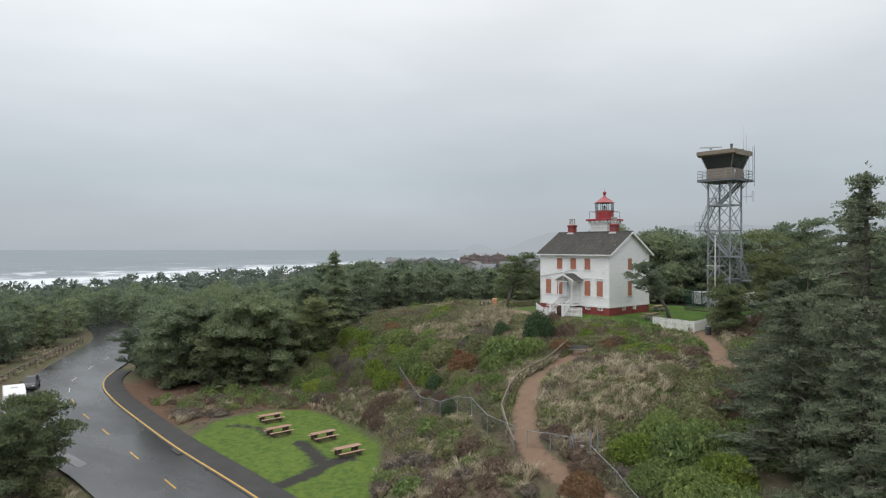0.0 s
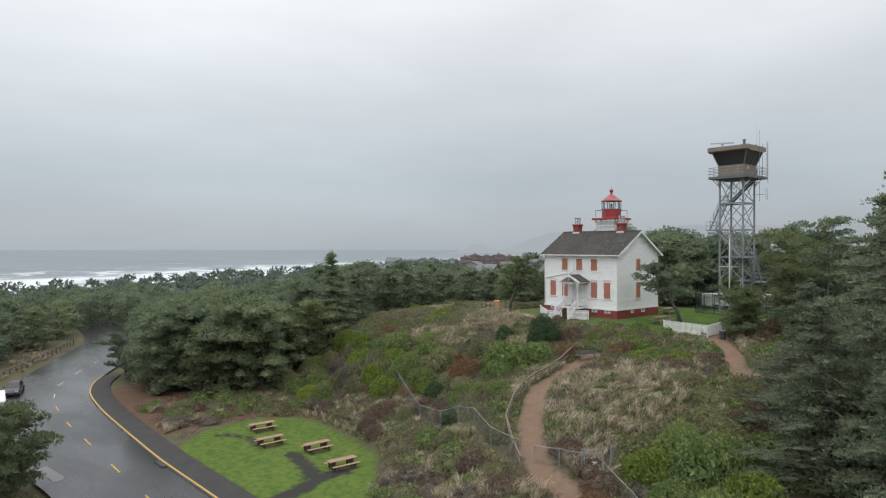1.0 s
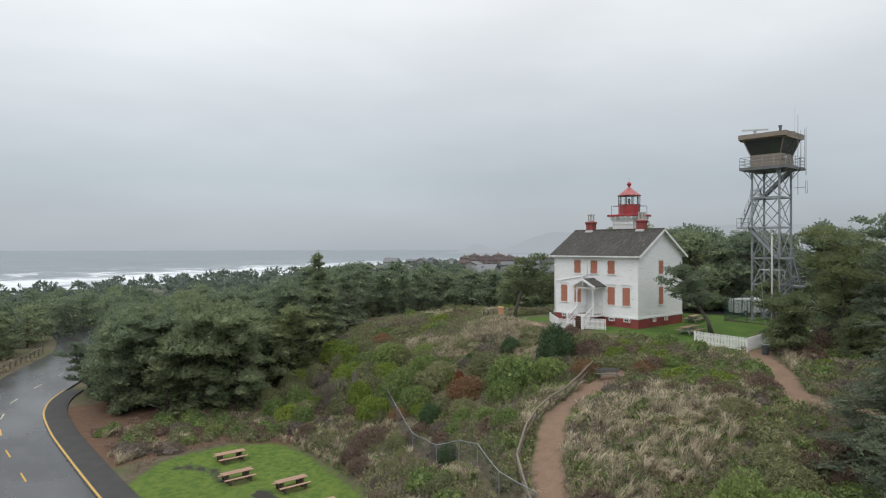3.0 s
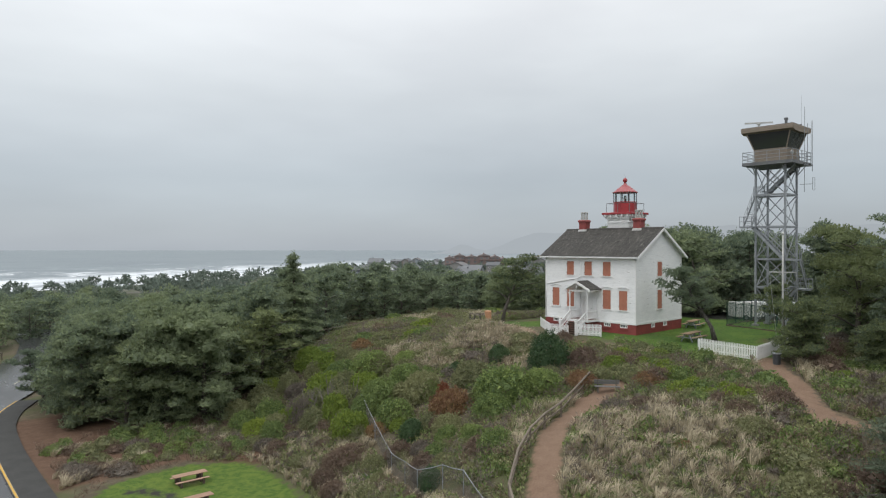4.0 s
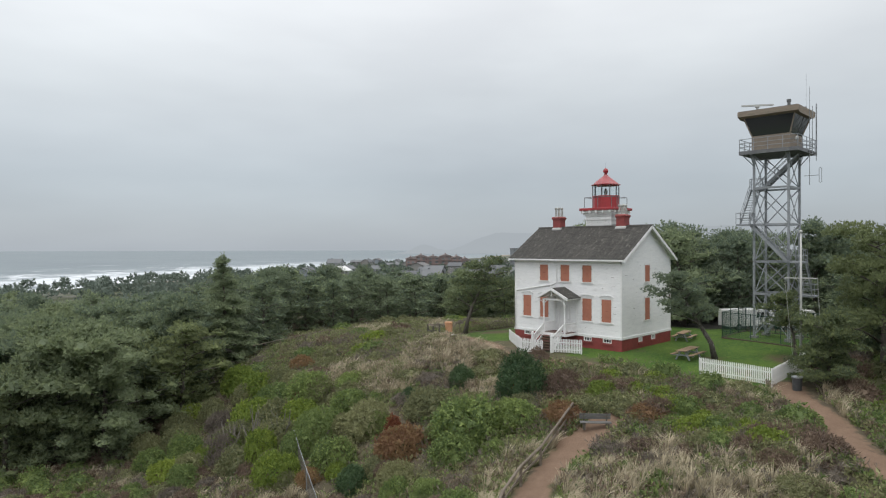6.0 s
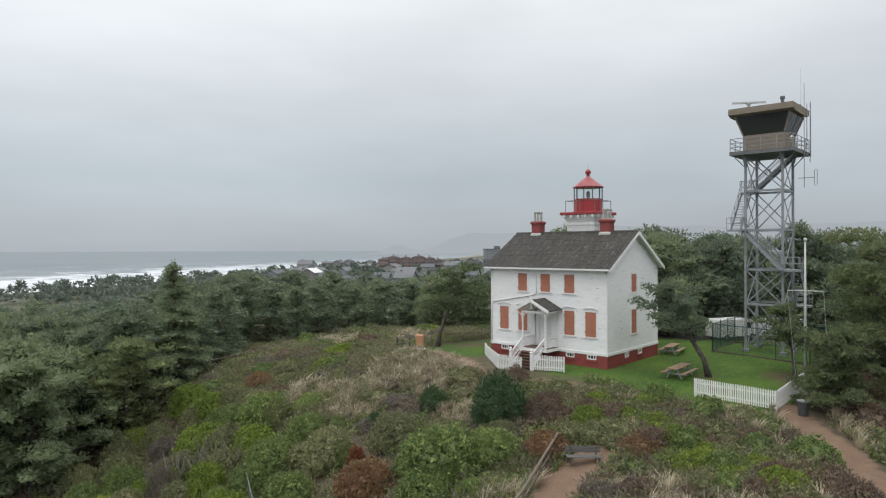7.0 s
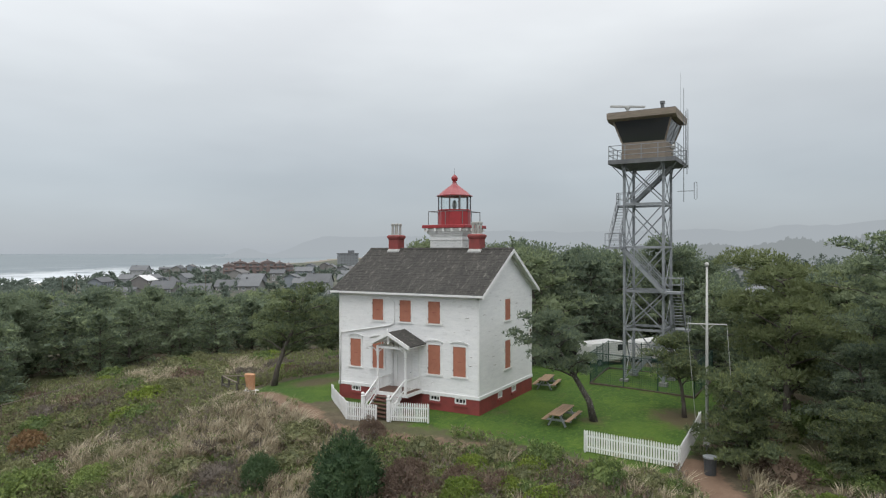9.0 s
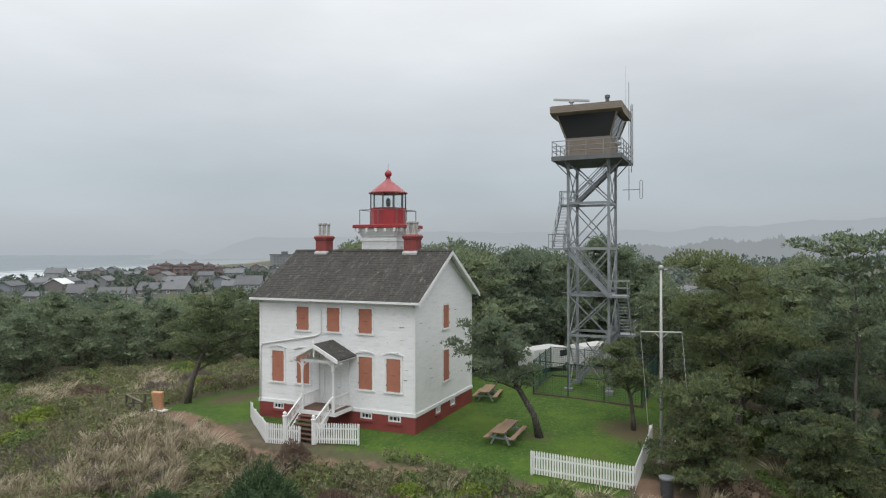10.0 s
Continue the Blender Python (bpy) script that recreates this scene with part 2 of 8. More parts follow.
M["shrub_brown"] = foliage("brown_shrub_twigs", (0.131, 0.096, 0.076), (0.186, 0.135, 0.102), (0.276, 0.207, 0.152), plant=0.5)
M["shrub_russet"] = foliage("russet_shrub_leaves", (0.177, 0.101, 0.063), (0.248, 0.144, 0.082), (0.327, 0.231, 0.111), plant=0.4)
M["shrub_grey"] = foliage("grey_twig_shrub", (0.120, 0.102, 0.088), (0.165, 0.142, 0.120), (0.250, 0.218, 0.180), plant=0.4)
M["shrub_red"] = foliage("red_autumn_leaves", (0.124, 0.042, 0.028), (0.211, 0.070, 0.044), (0.260, 0.112, 0.056))
# distance haze is put into this leaf colour: paler and greyer
M["far_leaf"] = foliage("hazed_distant_leaves", (0.115, 0.145, 0.125), (0.155, 0.190, 0.160), (0.200, 0.240, 0.190))
M["shrub_dark"] = foliage("dark_green_shrub_needles", (0.048, 0.088, 0.045), (0.073, 0.119, 0.057), (0.112, 0.169, 0.075))
M["dry_grass"] = foliage("dry_beach_grass", (0.125, 0.112, 0.066), (0.290, 0.250, 0.168), (0.650, 0.570, 0.420), 0.8, 0.75, through_light=0.35)
M["plume_grass"] = foliage("bleached_beach_grass", (0.200, 0.165, 0.105), (0.470, 0.405, 0.285), (0.840, 0.760, 0.590), 0.8, 0.6, through_light=0.35)
M["green_grass"] = foliage("rough_green_grass", (0.095, 0.120, 0.045), (0.150, 0.180, 0.065), (0.225, 0.245, 0.105), 0.8, 0.5)

# wet asphalt, glossier where water stands
m, b = surface("wet_asphalt", 0.4)
big, fine = noise_of(m, 0.16, 4, 0.6, (1, 0.35, 1)), noise_of(m, 22, 3)
c = mix_colour(m, ramp(m, big, 0.4, 0.62), (0.020, 0.021, 0.023), (0.036, 0.037, 0.040))
c = mix_colour(m, ramp(m, fine, 0.3, 0.7, 0, 0.4), c, (0.03, 0.03, 0.032))
c = mix_colour(m, ramp(m, noise_of(m, 1.2, 7, 0.75), 0.60, 0.66, 0, 0.6), c, (0.03, 0.031, 0.033))
m.node_tree.links.new(c, b.inputs["Base Color"])
m.node_tree.links.new(ramp(m, big, 0.36, 0.66, 0.34, 0.16), b.inputs["Roughness"])
bump(m, b, fine, 0.12, 0.01)
M["asphalt"] = m

m, b = surface("standing_water", 0.05)
b.inputs["Base Color"].default_value = (0.07, 0.07, 0.068, 1)
M["puddle"] = m

# ground: kinds of cover follow the plan, held as signed distances on the mesh
m, b = surface("dune_ground", 0.95)


def cover(name):
    a = m.node_tree.nodes.new("ShaderNodeAttribute")
    a.attribute_name = name
    return a.outputs["Fac"]


n1, n2, n3, n4 = noise_of(m, 0.22, 5), noise_of(m, 1.4, 5, 0.65), noise_of(m, 9, 4, 0.7), noise_of(m, 0.07, 3)
edge = ramp(m, n2, 0.2, 0.8, -0.9, 0.9)
c = mix_colour(m, ramp(m, n2, 0.35, 0.65), (0.075, 0.063, 0.044), (0.125, 0.104, 0.07))
c = mix_colour(m, ramp(m, n1, 0.45, 0.62), c, (0.078, 0.086, 0.040))
g = mix_colour(m, ramp(m, n2, 0.3, 0.7), (0.045, 0.10, 0.017), (0.078, 0.145, 0.024))
g = mix_colour(m, ramp(m, n3, 0.42, 0.60, 0, 0.8), g, (0.03, 0.062, 0.014))
g = mix_colour(m, ramp(m, noise_of(m, 4.5, 5, 0.75), 0.52, 0.64, 0, 0.75), g, (0.155, 0.215, 0.036))
g = mix_colour(m, ramp(m, n1, 0.46, 0.66, 0, 0.7), g, (0.125, 0.19, 0.03))
g = mix_colour(m, ramp(m, noise_of(m, 0.8, 6, 0.7), 0.58, 0.72, 0, 0.55), g, (0.12, 0.10, 0.05))
y = mix_colour(m, ramp(m, noise_of(m, 1.7, 5, 0.7), 0.38, 0.58), (0.058, 0.108, 0.020), (0.140, 0.185, 0.036))
g = mix_colour(m, ramp(m, cover("moss"), -0.5, 0.5, 0, 0.75), g, y)
g = mix_colour(m, ramp(m, noise_of(m, 26, 4, 0.7), 0.4, 0.62, 0, 0.55), g, (0.024, 0.05, 0.012))
g = mix_colour(m, ramp(m, maths(m, "ADD", cover("bare"), edge), -0.5, 0.9, 0, 0.85), g, (0.10, 0.075, 0.05))
d = mix_colour(m, ramp(m, n2, 0.3, 0.7), (0.165, 0.108, 0.075), (0.215, 0.146, 0.102))
d = mix_colour(m, ramp(m, n3, 0.4, 0.7, 0, 0.5), d, (0.115, 0.080, 0.06))
s = mix_colour(m, ramp(m, n2, 0.3, 0.7), (0.085, 0.050, 0.034), (0.13, 0.082, 0.055))
c = mix_colour(m, ramp(m, maths(m, "ADD", cover("soil"), edge), -0.5, 0.6), c, s)
c = mix_colour(m, ramp(m, maths(m, "ADD", cover("lawn"), maths(m, "MULTIPLY", edge, 1.0)), -0.3, 0.3), c, g)
c = mix_colour(m, ramp(m, maths(m, "ADD", cover("dirt"), maths(m, "MULTIPLY", edge, 0.45)), -0.18, 0.18), c, d)
c = mix_colour(m, ramp(m, maths(m, "ADD", cover("tar"), maths(m, "MULTIPLY", edge, 0.55)), -0.2, 0.25), c, (0.036, 0.035, 0.031))
t = mix_colour(m, ramp(m, n4, 0.4, 0.6), (0.07, 0.08, 0.045), (0.13, 0.13, 0.11))
c = mix_colour(m, ramp(m, cover("far"), 0.0, 60.0), c, t)
c = mix_colour(m, ramp(m, cover("beach"), -15.0, 15.0), c, (0.25, 0.22, 0.18))
m.node_tree.links.new(c, b.inputs["Base Color"])
bump(m, b, n3, 0.6, 0.06)
b.inputs["Specular IOR Level"].default_value = 0.2
M["ground"] = m

# sea with broken surf in bands along the shore
m, b = surface("grey_sea", 0.28)
co = m.node_tree.nodes.new("ShaderNodeTexCoord")
sep = m.node_tree.nodes.new("ShaderNodeSeparateXYZ")
m.node_tree.links.new(co.outputs["Object"], sep.inputs[0])
off = maths(m, "ADD", maths(m, "MULTIPLY", sep.outputs["X"], -0.47), maths(m, "MULTIPLY", sep.outputs["Y"], 0.88))
off = maths(m, "ADD", off, ramp(m, noise_of(m, 0.0075, 4, 0.6), 0.25, 0.75, -75.0, 75.0))
along = maths(m, "ADD", maths(m, "MULTIPLY", sep.outputs["X"], 0.88), maths(m, "MULTIPLY", sep.outputs["Y"], 0.47))
comb = m.node_tree.nodes.new("ShaderNodeCombineXYZ")
m.node_tree.links.new(maths(m, "MULTIPLY", along, 0.009), comb.inputs[0])
m.node_tree.links.new(maths(m, "MULTIPLY", off, 0.034), comb.inputs[1])
surf = node(m, "ShaderNodeTexNoise", Scale=1.0, Detail=6.0, Roughness=0.62)
m.node_tree.links.new(comb.outputs[0], surf.inputs["Vector"])
near = maths(m, "MULTIPLY", ramp(m, off, 325, 380, 0, 1), ramp(m, off, 540, 700, 1, 0))
near = maths(m, "MAXIMUM", near, maths(m, "MULTIPLY", ramp(m, off, 380, 480, 0, 1), ramp(m, off, 560, 950, 0.62, 0)))
foam = ramp(m, maths(m, "ADD", surf.outputs[0], maths(m, "MULTIPLY", near, 0.30)), 0.66, 0.80)
foam = maths(m, "MULTIPLY", foam, ramp(m, near, 0.0, 0.15))
# far surf is faded in colour to imitate haze along the shore
foam = maths(m, "MULTIPLY", foam, ramp(m, along, 650, 1500, 1.0, 0.12))
c = mix_colour(m, ramp(m, noise_of(m, 0.004, 4, stretch=(1, 3, 1)), 0.35, 0.65), (0.148, 0.178, 0.197), (0.18, 0.212, 0.225))
b.inputs["Specular IOR Level"].default_value = 0.18
c = mix_colour(m, foam, c, (0.60, 0.63, 0.655))
m.node_tree.links.new(c, b.inputs["Base Color"])
m.node_tree.links.new(ramp(m, foam, 0, 1, 0.5, 0.9), b.inputs["Roughness"])
bump(m, b, noise_of(m, 0.12, 6, 0.65, (1, 2.5, 1)), 0.5, 1.2)
M["sea"] = m


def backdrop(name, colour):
    """Plain glowing distance; the haze of miles of wet air is put into its colour."""
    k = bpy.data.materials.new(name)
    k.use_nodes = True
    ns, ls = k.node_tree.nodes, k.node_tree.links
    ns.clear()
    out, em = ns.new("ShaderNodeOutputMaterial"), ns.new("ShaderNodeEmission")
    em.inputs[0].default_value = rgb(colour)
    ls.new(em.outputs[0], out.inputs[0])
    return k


# ---- mesh helpers ----


class Build:
    """Gathers boxes, bars, tubes and sheets into one mesh."""

    def __init__(self):
        self.v, self.f = [], []

    def add(self, verts, faces):
        n = len(self.v)
        self.v += [tuple(p) for p in verts]
        self.f += [tuple(n + i for i in f) for f in faces]
        return self

    def box(self, x0, x1, y0, y1, z0, z1):
        return self.add([(x, y, z) for x in (x0, x1) for y in (y0, y1) for z in (z0, z1)],
                        [(0, 1, 3, 2), (4, 6, 7, 5), (0, 4, 5, 1), (2, 3, 7, 6), (0, 2, 6, 4), (1, 5, 7, 3)])

    def bar(self, a, b, w, h=None, up=(0, 0, 1)):
        a, b = Vector(a), Vector(b)
        d = (b - a).normalized()
        s = d.cross(Vector(up))
        if s.length < 1e-4:
            s = d.cross(Vector((1, 0, 0)))
        s.normalize()
        u = s.cross(d)
        s, u = s * (w / 2), u * ((h or w) / 2)
        return self.add([p + i * s + j * u for p in (a, b) for i, j in ((-1, -1), (1, -1), (1, 1), (-1, 1))],
                        [(3, 2, 1, 0), (4, 5, 6, 7), (0, 1, 5, 4), (1, 2, 6, 5), (2, 3, 7, 6), (3, 0, 4, 7)])

    def tube(self, points, radii, sides=8, caps=True):
        rings = []
        for i, p in enumerate(points):
            p = Vector(p)
            d = (Vector(points[min(i + 1, len(points) - 1)]) - Vector(points[max(i - 1, 0)])).normalized()
            s = d.cross(Vector((0.31, 0.95, 0.05)))
            s.normalize()
            u = d.cross(s)
            rings.append([p + (s * math.cos(a) + u * math.sin(a)) * radii[i] for a in (2 * math.pi * k / sides for k in range(sides))])
        fs = [(i * sides + k, i * sides + (k + 1) % sides, (i + 1) * sides + (k + 1) % sides, (i + 1) * sides + k)
              for i in range(len(points) - 1) for k in range(sides)]
        if caps:
            fs += [tuple(range(sides))[::-1], tuple((len(points) - 1) * sides + k for k in range(sides))]
        return self.add([p for ring in rings for p in ring], fs)

    def turned(self, centre, profile, sides=12, spin=0.0):
        """A turned or faceted upright shape from (radius, height) pairs."""
        x, y, z = centre
        n = len(profile)
        vs = [(x + r * math.cos(spin + 2 * math.pi * k / sides), y + r * math.sin(spin + 2 * math.pi * k / sides), z + h) for r, h in profile for k in range(sides)]
        fs = [(i * sides + k, i * sides + (k + 1) % sides, (i + 1) * sides + (k + 1) % sides, (i + 1) * sides + k) for i in range(n - 1) for k in range(sides)]
        fs += [tuple(range(sides))[::-1], tuple((n - 1) * sides + k for k in range(sides))]
        return self.add(vs, fs)

    def prism(self, outline, axis, lo, hi):
        """Outline in the two other axes, drawn out along axis."""
        def place(p, t):
            return {"x": (t, *p), "y": (p[0], t, p[1]), "z": (*p, t)}[axis]
        n = len(outline)
        fs = [tuple(range(n)), tuple(range(2 * n - 1, n - 1, -1))] + [(i, i + n, (i + 1) % n + n, (i + 1) % n) for i in range(n)]
        return self.add([place(p, lo) for p in outline] + [place(p, hi) for p in outline], fs)

    def mesh(self, name, material, origin=(0, 0, 0), smooth=False, bevel=0.0):
        me = bpy.data.meshes.new(name)
        o = Vector(origin)
        me.from_pydata([Vector(p) - o for p in self.v], [], self.f)
        bm = bmesh.new()
        bm.from_mesh(me)
        bmesh.ops.recalc_face_normals(bm, faces=bm.faces)
        if bevel:
            bmesh.ops.bevel(bm, geom=list(bm.edges), offset=bevel, segments=1, affect="EDGES")
        bm.to_mesh(me)
        bm.free()
        if smooth:
            me.polygons.foreach_set("use_smooth", [True] * len(me.polygons))
        me.materials.append(material)
        return me


def thing(name, place=(0, 0, 0), label="", category="", group="", kind=""):
    ob = new(name)
    ob.location = place
    return tagged(ob, label, category, group, kind)


def origin_of(ob):
    o = Vector((0, 0, 0))
    while ob:
        o += ob.location
        ob = ob.parent
    return o


def part(name, build, material, parent, label="", smooth=False, bevel=0.0):
    """One mesh under a thing or under a part; the build is in the thing's world place."""
    ob = new(name, build.mesh(name, material, origin_of(parent), smooth, bevel))
    ob.parent = parent
    return tagged(ob, label)


def piece(name, mesh, parent, place, rz=0.0, rx=0.0, ry=0.0):
    ob = new(name, mesh)
    ob.parent = parent
    ob.matrix_basis = Matrix.Translation(Vector(place) - origin_of(parent)) @ Euler((rx, ry, rz)).to_matrix().to_4x4()
    return ob


def solid(name, build, material, label="", category="", kind="", group="", smooth=False, bevel=0.0):
    return tagged(new(name, build.mesh(name, material, smooth=smooth, bevel=bevel)), label, category, group, kind)


def quick(name, verts, faces, material, smooth=False):
    """Mesh from number arrays: verts n x 3, faces m x k."""
    me = bpy.data.meshes.new(name)
    verts, faces = np.asarray(verts, np.float32), np.asarray(faces, np.int32)
    k = faces.shape[1]
    me.vertices.add(len(verts))
    me.vertices.foreach_set("co", verts.ravel())
    me.loops.add(faces.size)
    me.loops.foreach_set("vertex_index", faces.ravel())
    me.polygons.add(len(faces))
    me.polygons.foreach_set("loop_start", np.arange(0, faces.size, k, dtype=np.int32))
    if smooth:
        me.polygons.foreach_set("use_smooth", np.ones(len(faces), bool))
    me.materials.append(material)
    me.update(calc_edges=True)
    return me


# ---- the lie of the land ----
LAND_X = np.array([-80, 0, 16, 24, 32, 40, 48, 58, 76, 112.0])
LAND_Y = np.array([-70, 15, 27, 37, 47, 59, 70, 80, 90.0])
LAND = np.array([
    [-12, -11, -10, -8.0, -6.0, -4.5, -3.0, -2.0, -1.0, -1.5],
    [-12, -11, -10, -8.3, -6.6, -4.2, -2.4, -1.5, -0.6, -1.5],
    [-11, -10.6, -9.8, -6.6, -4.6, -2.7, -1.6, -0.8, -0.1, -1.5],
    [-10.4, -10.2, -10.2, -9.8, -5.3, -3.3, -2.6, -0.4, 0.5, -1.5],
    [-10.2, -10.2, -10.2, -10.2, -9.0, -5.8, -3.1, -0.1, 0.4, -1.5],
    [-10.2, -10.2, -10.2, -10.2, -9.9, -6.9, -3.0, -0.1, 0.1, -2.0],
    [-10.2, -10.2, -10.2, -10.2, -10.1, -8.2, -4.8, -1.7, -1.4, -4.0],
    [-10.2, -10.2, -10.2, -10.2, -10.2, -8.8, -4.0, -2.0, -1.8, -4.5],
    [-10.2, -10.2, -10.2, -10.2, -10.2, -9.4, -6.6, -3.6, -2.8, -5.5],
])


def step(a, b, v):
    t = np.clip((v - a) / (b - a), 0, 1)
    return t * t * (3 - 2 * t)


def coarse(x, y):
    xi, yi = np.clip(x, LAND_X[0], LAND_X[-1]), np.clip(y, LAND_Y[0], LAND_Y[-1])
    i = np.clip(np.searchsorted(LAND_X, xi) - 1, 0, len(LAND_X) - 2)
    j = np.clip(np.searchsorted(LAND_Y, yi) - 1, 0, len(LAND_Y) - 2)
    u = (xi - LAND_X[i]) / (LAND_X[i + 1] - LAND_X[i])
    v = (yi - LAND_Y[j]) / (LAND_Y[j + 1] - LAND_Y[j])
    return (LAND[j, i] * (1 - u) + LAND[j, i + 1] * u) * (1 - v) + (LAND[j + 1, i] * (1 - u) + LAND[j + 1, i + 1] * u) * v


def ground(x, y):
    """Height of the ground; takes numbers or arrays."""
    x, y = np.asarray(x, float), np.asarray(y, float)
    z = 0
    for a, b, w in ((0, 0, 4), (2.6, 0, 2), (-2.6, 0, 2), (0, 2.6, 2), (0, -2.6, 2), (2, 2, 1), (-2, 2, 1), (2, -2, 1), (-2, -2, 1)):
        z = z + w * coarse(x + a, y + b) / 16
    # rolling dune, but level where people laid lawns and roads
    roll = 0.35 * np.sin(x * 0.31 + 0.7 * np.sin(y * 0.19)) * np.sin(y * 0.27 + 1.3)
    z = z + roll * step(30, 36, x) * step(58, 52, x) + 0 * y
    pad = step(2.5, 0.0, np.maximum(np.maximum(60.5 - x, x - 72), np.maximum(42 - y, y - 56)))
    z = z * (1 - pad) + 0.02 * pad
    lawn = step(-1.5, 0.3, inside(x, y, PICNIC_LAWN))
    z = z * (1 - lawn) - 10.17 * lawn
    # away from the headland: town level, a rise inland, the bluff and the beach
    far = step(0, 1, np.maximum(np.maximum(x - 105, -60 - x) / 60, np.maximum(y - 105, -50 - y) / 60))
    off = -0.47 * x + 0.88 * y
    inland = -11 + 10 * np.exp(-(((x - 560) / 200) ** 2 + ((y + 60) / 260) ** 2)) + 4 * np.exp(-(((x - 820) / 260) ** 2 + ((y - 260) / 200) ** 2))
    z = z * (1 - far) + inland * far
    z = z - 8.0 * step(270, 320, off) - 2.2 * step(330, 420, off)
    return z


def to_line(x, y, pts):
    x, y = np.asarray(x, float), np.asarray(y, float)
    best = np.full(np.broadcast(x, y).shape, 1e9)
    for (ax, ay), (bx, by) in zip(pts[:-1], pts[1:]):
        dx, dy = bx - ax, by - ay
        t = np.clip(((x - ax) * dx + (y - ay) * dy) / (dx * dx + dy * dy), 0, 1)
        best = np.minimum(best, np.hypot(x - ax - t * dx, y - ay - t * dy))
    return best


def inside(x, y, pts):
    """Signed distance to a closed outline, positive within."""
    d = to_line(x, y, [*pts, pts[0]])
    odd = np.zeros(np.broadcast(x, y).shape, bool)
    for (ax, ay), (bx, by) in zip(pts, [*pts[1:], pts[0]]):
        if ay != by:
            odd ^= ((ay > y) != (by > y)) & (x < (bx - ax) * (y - ay) / (by - ay) + ax)
    return np.where(odd, d, -d)


LOOP_PATH = [(49.6, 37.4), (46.5, 37.8), (43.5, 37.3), (40, 36.0), (36.5, 33.8), (33.4, 31.6), (30.2, 28.6), (27.9, 25.6), (27.6, 22.5), (27, 19)]
HOUSE_PATH = [(60.6, 30.2), (59.2, 29.8), (56.9, 28.1), (55.0, 26.5), (52.8, 25.3), (50.3, 24.0), (48.6, 22.2), (49.6, 17.5)]
HOUSE_TRAIL = [(50.6, 24.0), (48.2, 25.2), (47.9, 28.1), (48.4, 32.2), (48.6, 35.4)]
FRONT_PATH = [(58.3, 31.5), (57.9, 36), (57.6, 41), (57.2, 46), (57.0, 50), (57.6, 54), (59.0, 58), (60.8, 61.5)]
HOUSE_LAWN = [(58.6, 31.2), (58.8, 46.9), (61, 47.2), (61, 54), (59.2, 55.5), (60.4, 61), (63.0, 64.5), (68, 64), (74, 58), (84, 52), (86, 30), (67, 30.4), (61, 31)]
PICNIC_LAWN = [(16.6, 60.5), (21.0, 65.0), (27.0, 65.6), (31.2, 62.4), (31.3, 57), (30.4, 50.5), (29.7, 46.6), (26.2, 41.8), (22.8, 38.2), (20, 34), (17.2, 38), (17.0, 47)]
PICNIC_PATHS = ([(15.5, 43.3), (18.1, 43.2), (20.0, 43.6), (21.8, 44.4), (23.5, 45.3), (25.4, 45.1)], [(22.6, 45.3), (23.4, 47.4), (24.0, 49.9), (24.3, 52.0)], [(21.6, 62.2), (22.9, 60.6), (23.5, 59.3), (23.2, 56.6)])
WIRE_LINE = [(40.3, 58.3), (37.6, 52.6), (35.0, 47.0), (33.2, 43.2), (31.6, 40.0), (31.9, 38.0), (31.6, 35.9), (29.6, 32.0), (28.5, 28.2)]
BARE = [((68.3, 32.2), 2.0), ((64.7, 36.9), 0.7), ((63.5, 42.6), 0.4), ((66, 60), 2.2), ((25.7, 61.0), 0.7), ((24.0, 55.6), 0.9), ((26.5, 51.2), 0.8), ((26.0, 45.8), 0.8)]
SOIL = [(17.0, 66), (16.5, 92), (24, 92), (30, 80), (36, 72), (34.5, 62), (31.5, 61), (27.5, 66.8)]

# ---- ground sheet to the horizon ----


def spread(lo, hi, fine_lo, fine_hi, pitch, grow=1.16):
    mid = list(np.arange(fine_lo, fine_hi + pitch / 2, pitch))
    a, d = mid[0], pitch
    down = []
    while a > lo:
        d *= grow
        a -= d
        down.append(a)
    a, d = mid[-1], pitch
    up = []
    while a < hi:
        d *= grow
        a += d
        up.append(a)
    return np.array(down[::-1] + mid + up)


gx, gy = spread(-4400, 4400, -24, 96, 0.7), spread(-4400, 4400, 6, 112, 0.7)
GX, GY = np.meshgrid(gx, gy)
GZ = ground(GX, GY)
nx, ny = len(gx), len(gy)
idx = np.arange(nx * ny).reshape(ny, nx)
quads = np.stack([idx[:-1, :-1], idx[:-1, 1:], idx[1:, 1:], idx[1:, :-1]], -1).reshape(-1, 4)
ROAD_L = [(4.5, -30), (5.5, 20), (6.3, 45), (5.6, 58), (3.8, 66), (3.2, 76), (3.6, 88), (6.6, 97), (10.6, 107), (15.6, 118), (20.8, 129.2), (26.0, 140), (29.5, 157), (31, 180)]
ROAD_R = [(15.2, -30), (15.1, 20), (15.0, 45), (14.6, 58), (14.8, 69), (15.1, 80), (15.9, 90), (17.7, 97), (21, 103.5), (25.5, 112), (30.5, 122), (34.8, 134), (38, 153), (40, 180)]
road_in = inside(GX, GY, ROAD_L + ROAD_R[::-1])
GZ = np.where(road_in > -3, GZ * step(-0.4, -3, road_in) + (-10.45) * (1 - step(-0.4, -3, road_in)), GZ)
land = quick("ground", np.stack([GX, GY, GZ], -1).reshape(-1, 3), quads, M["ground"], True)


def hold(name, values):
    a = land.attributes.new(name, "FLOAT", "POINT")
    a.data.foreach_set("value", np.clip(values, -80, 80).astype(np.float32).ravel())


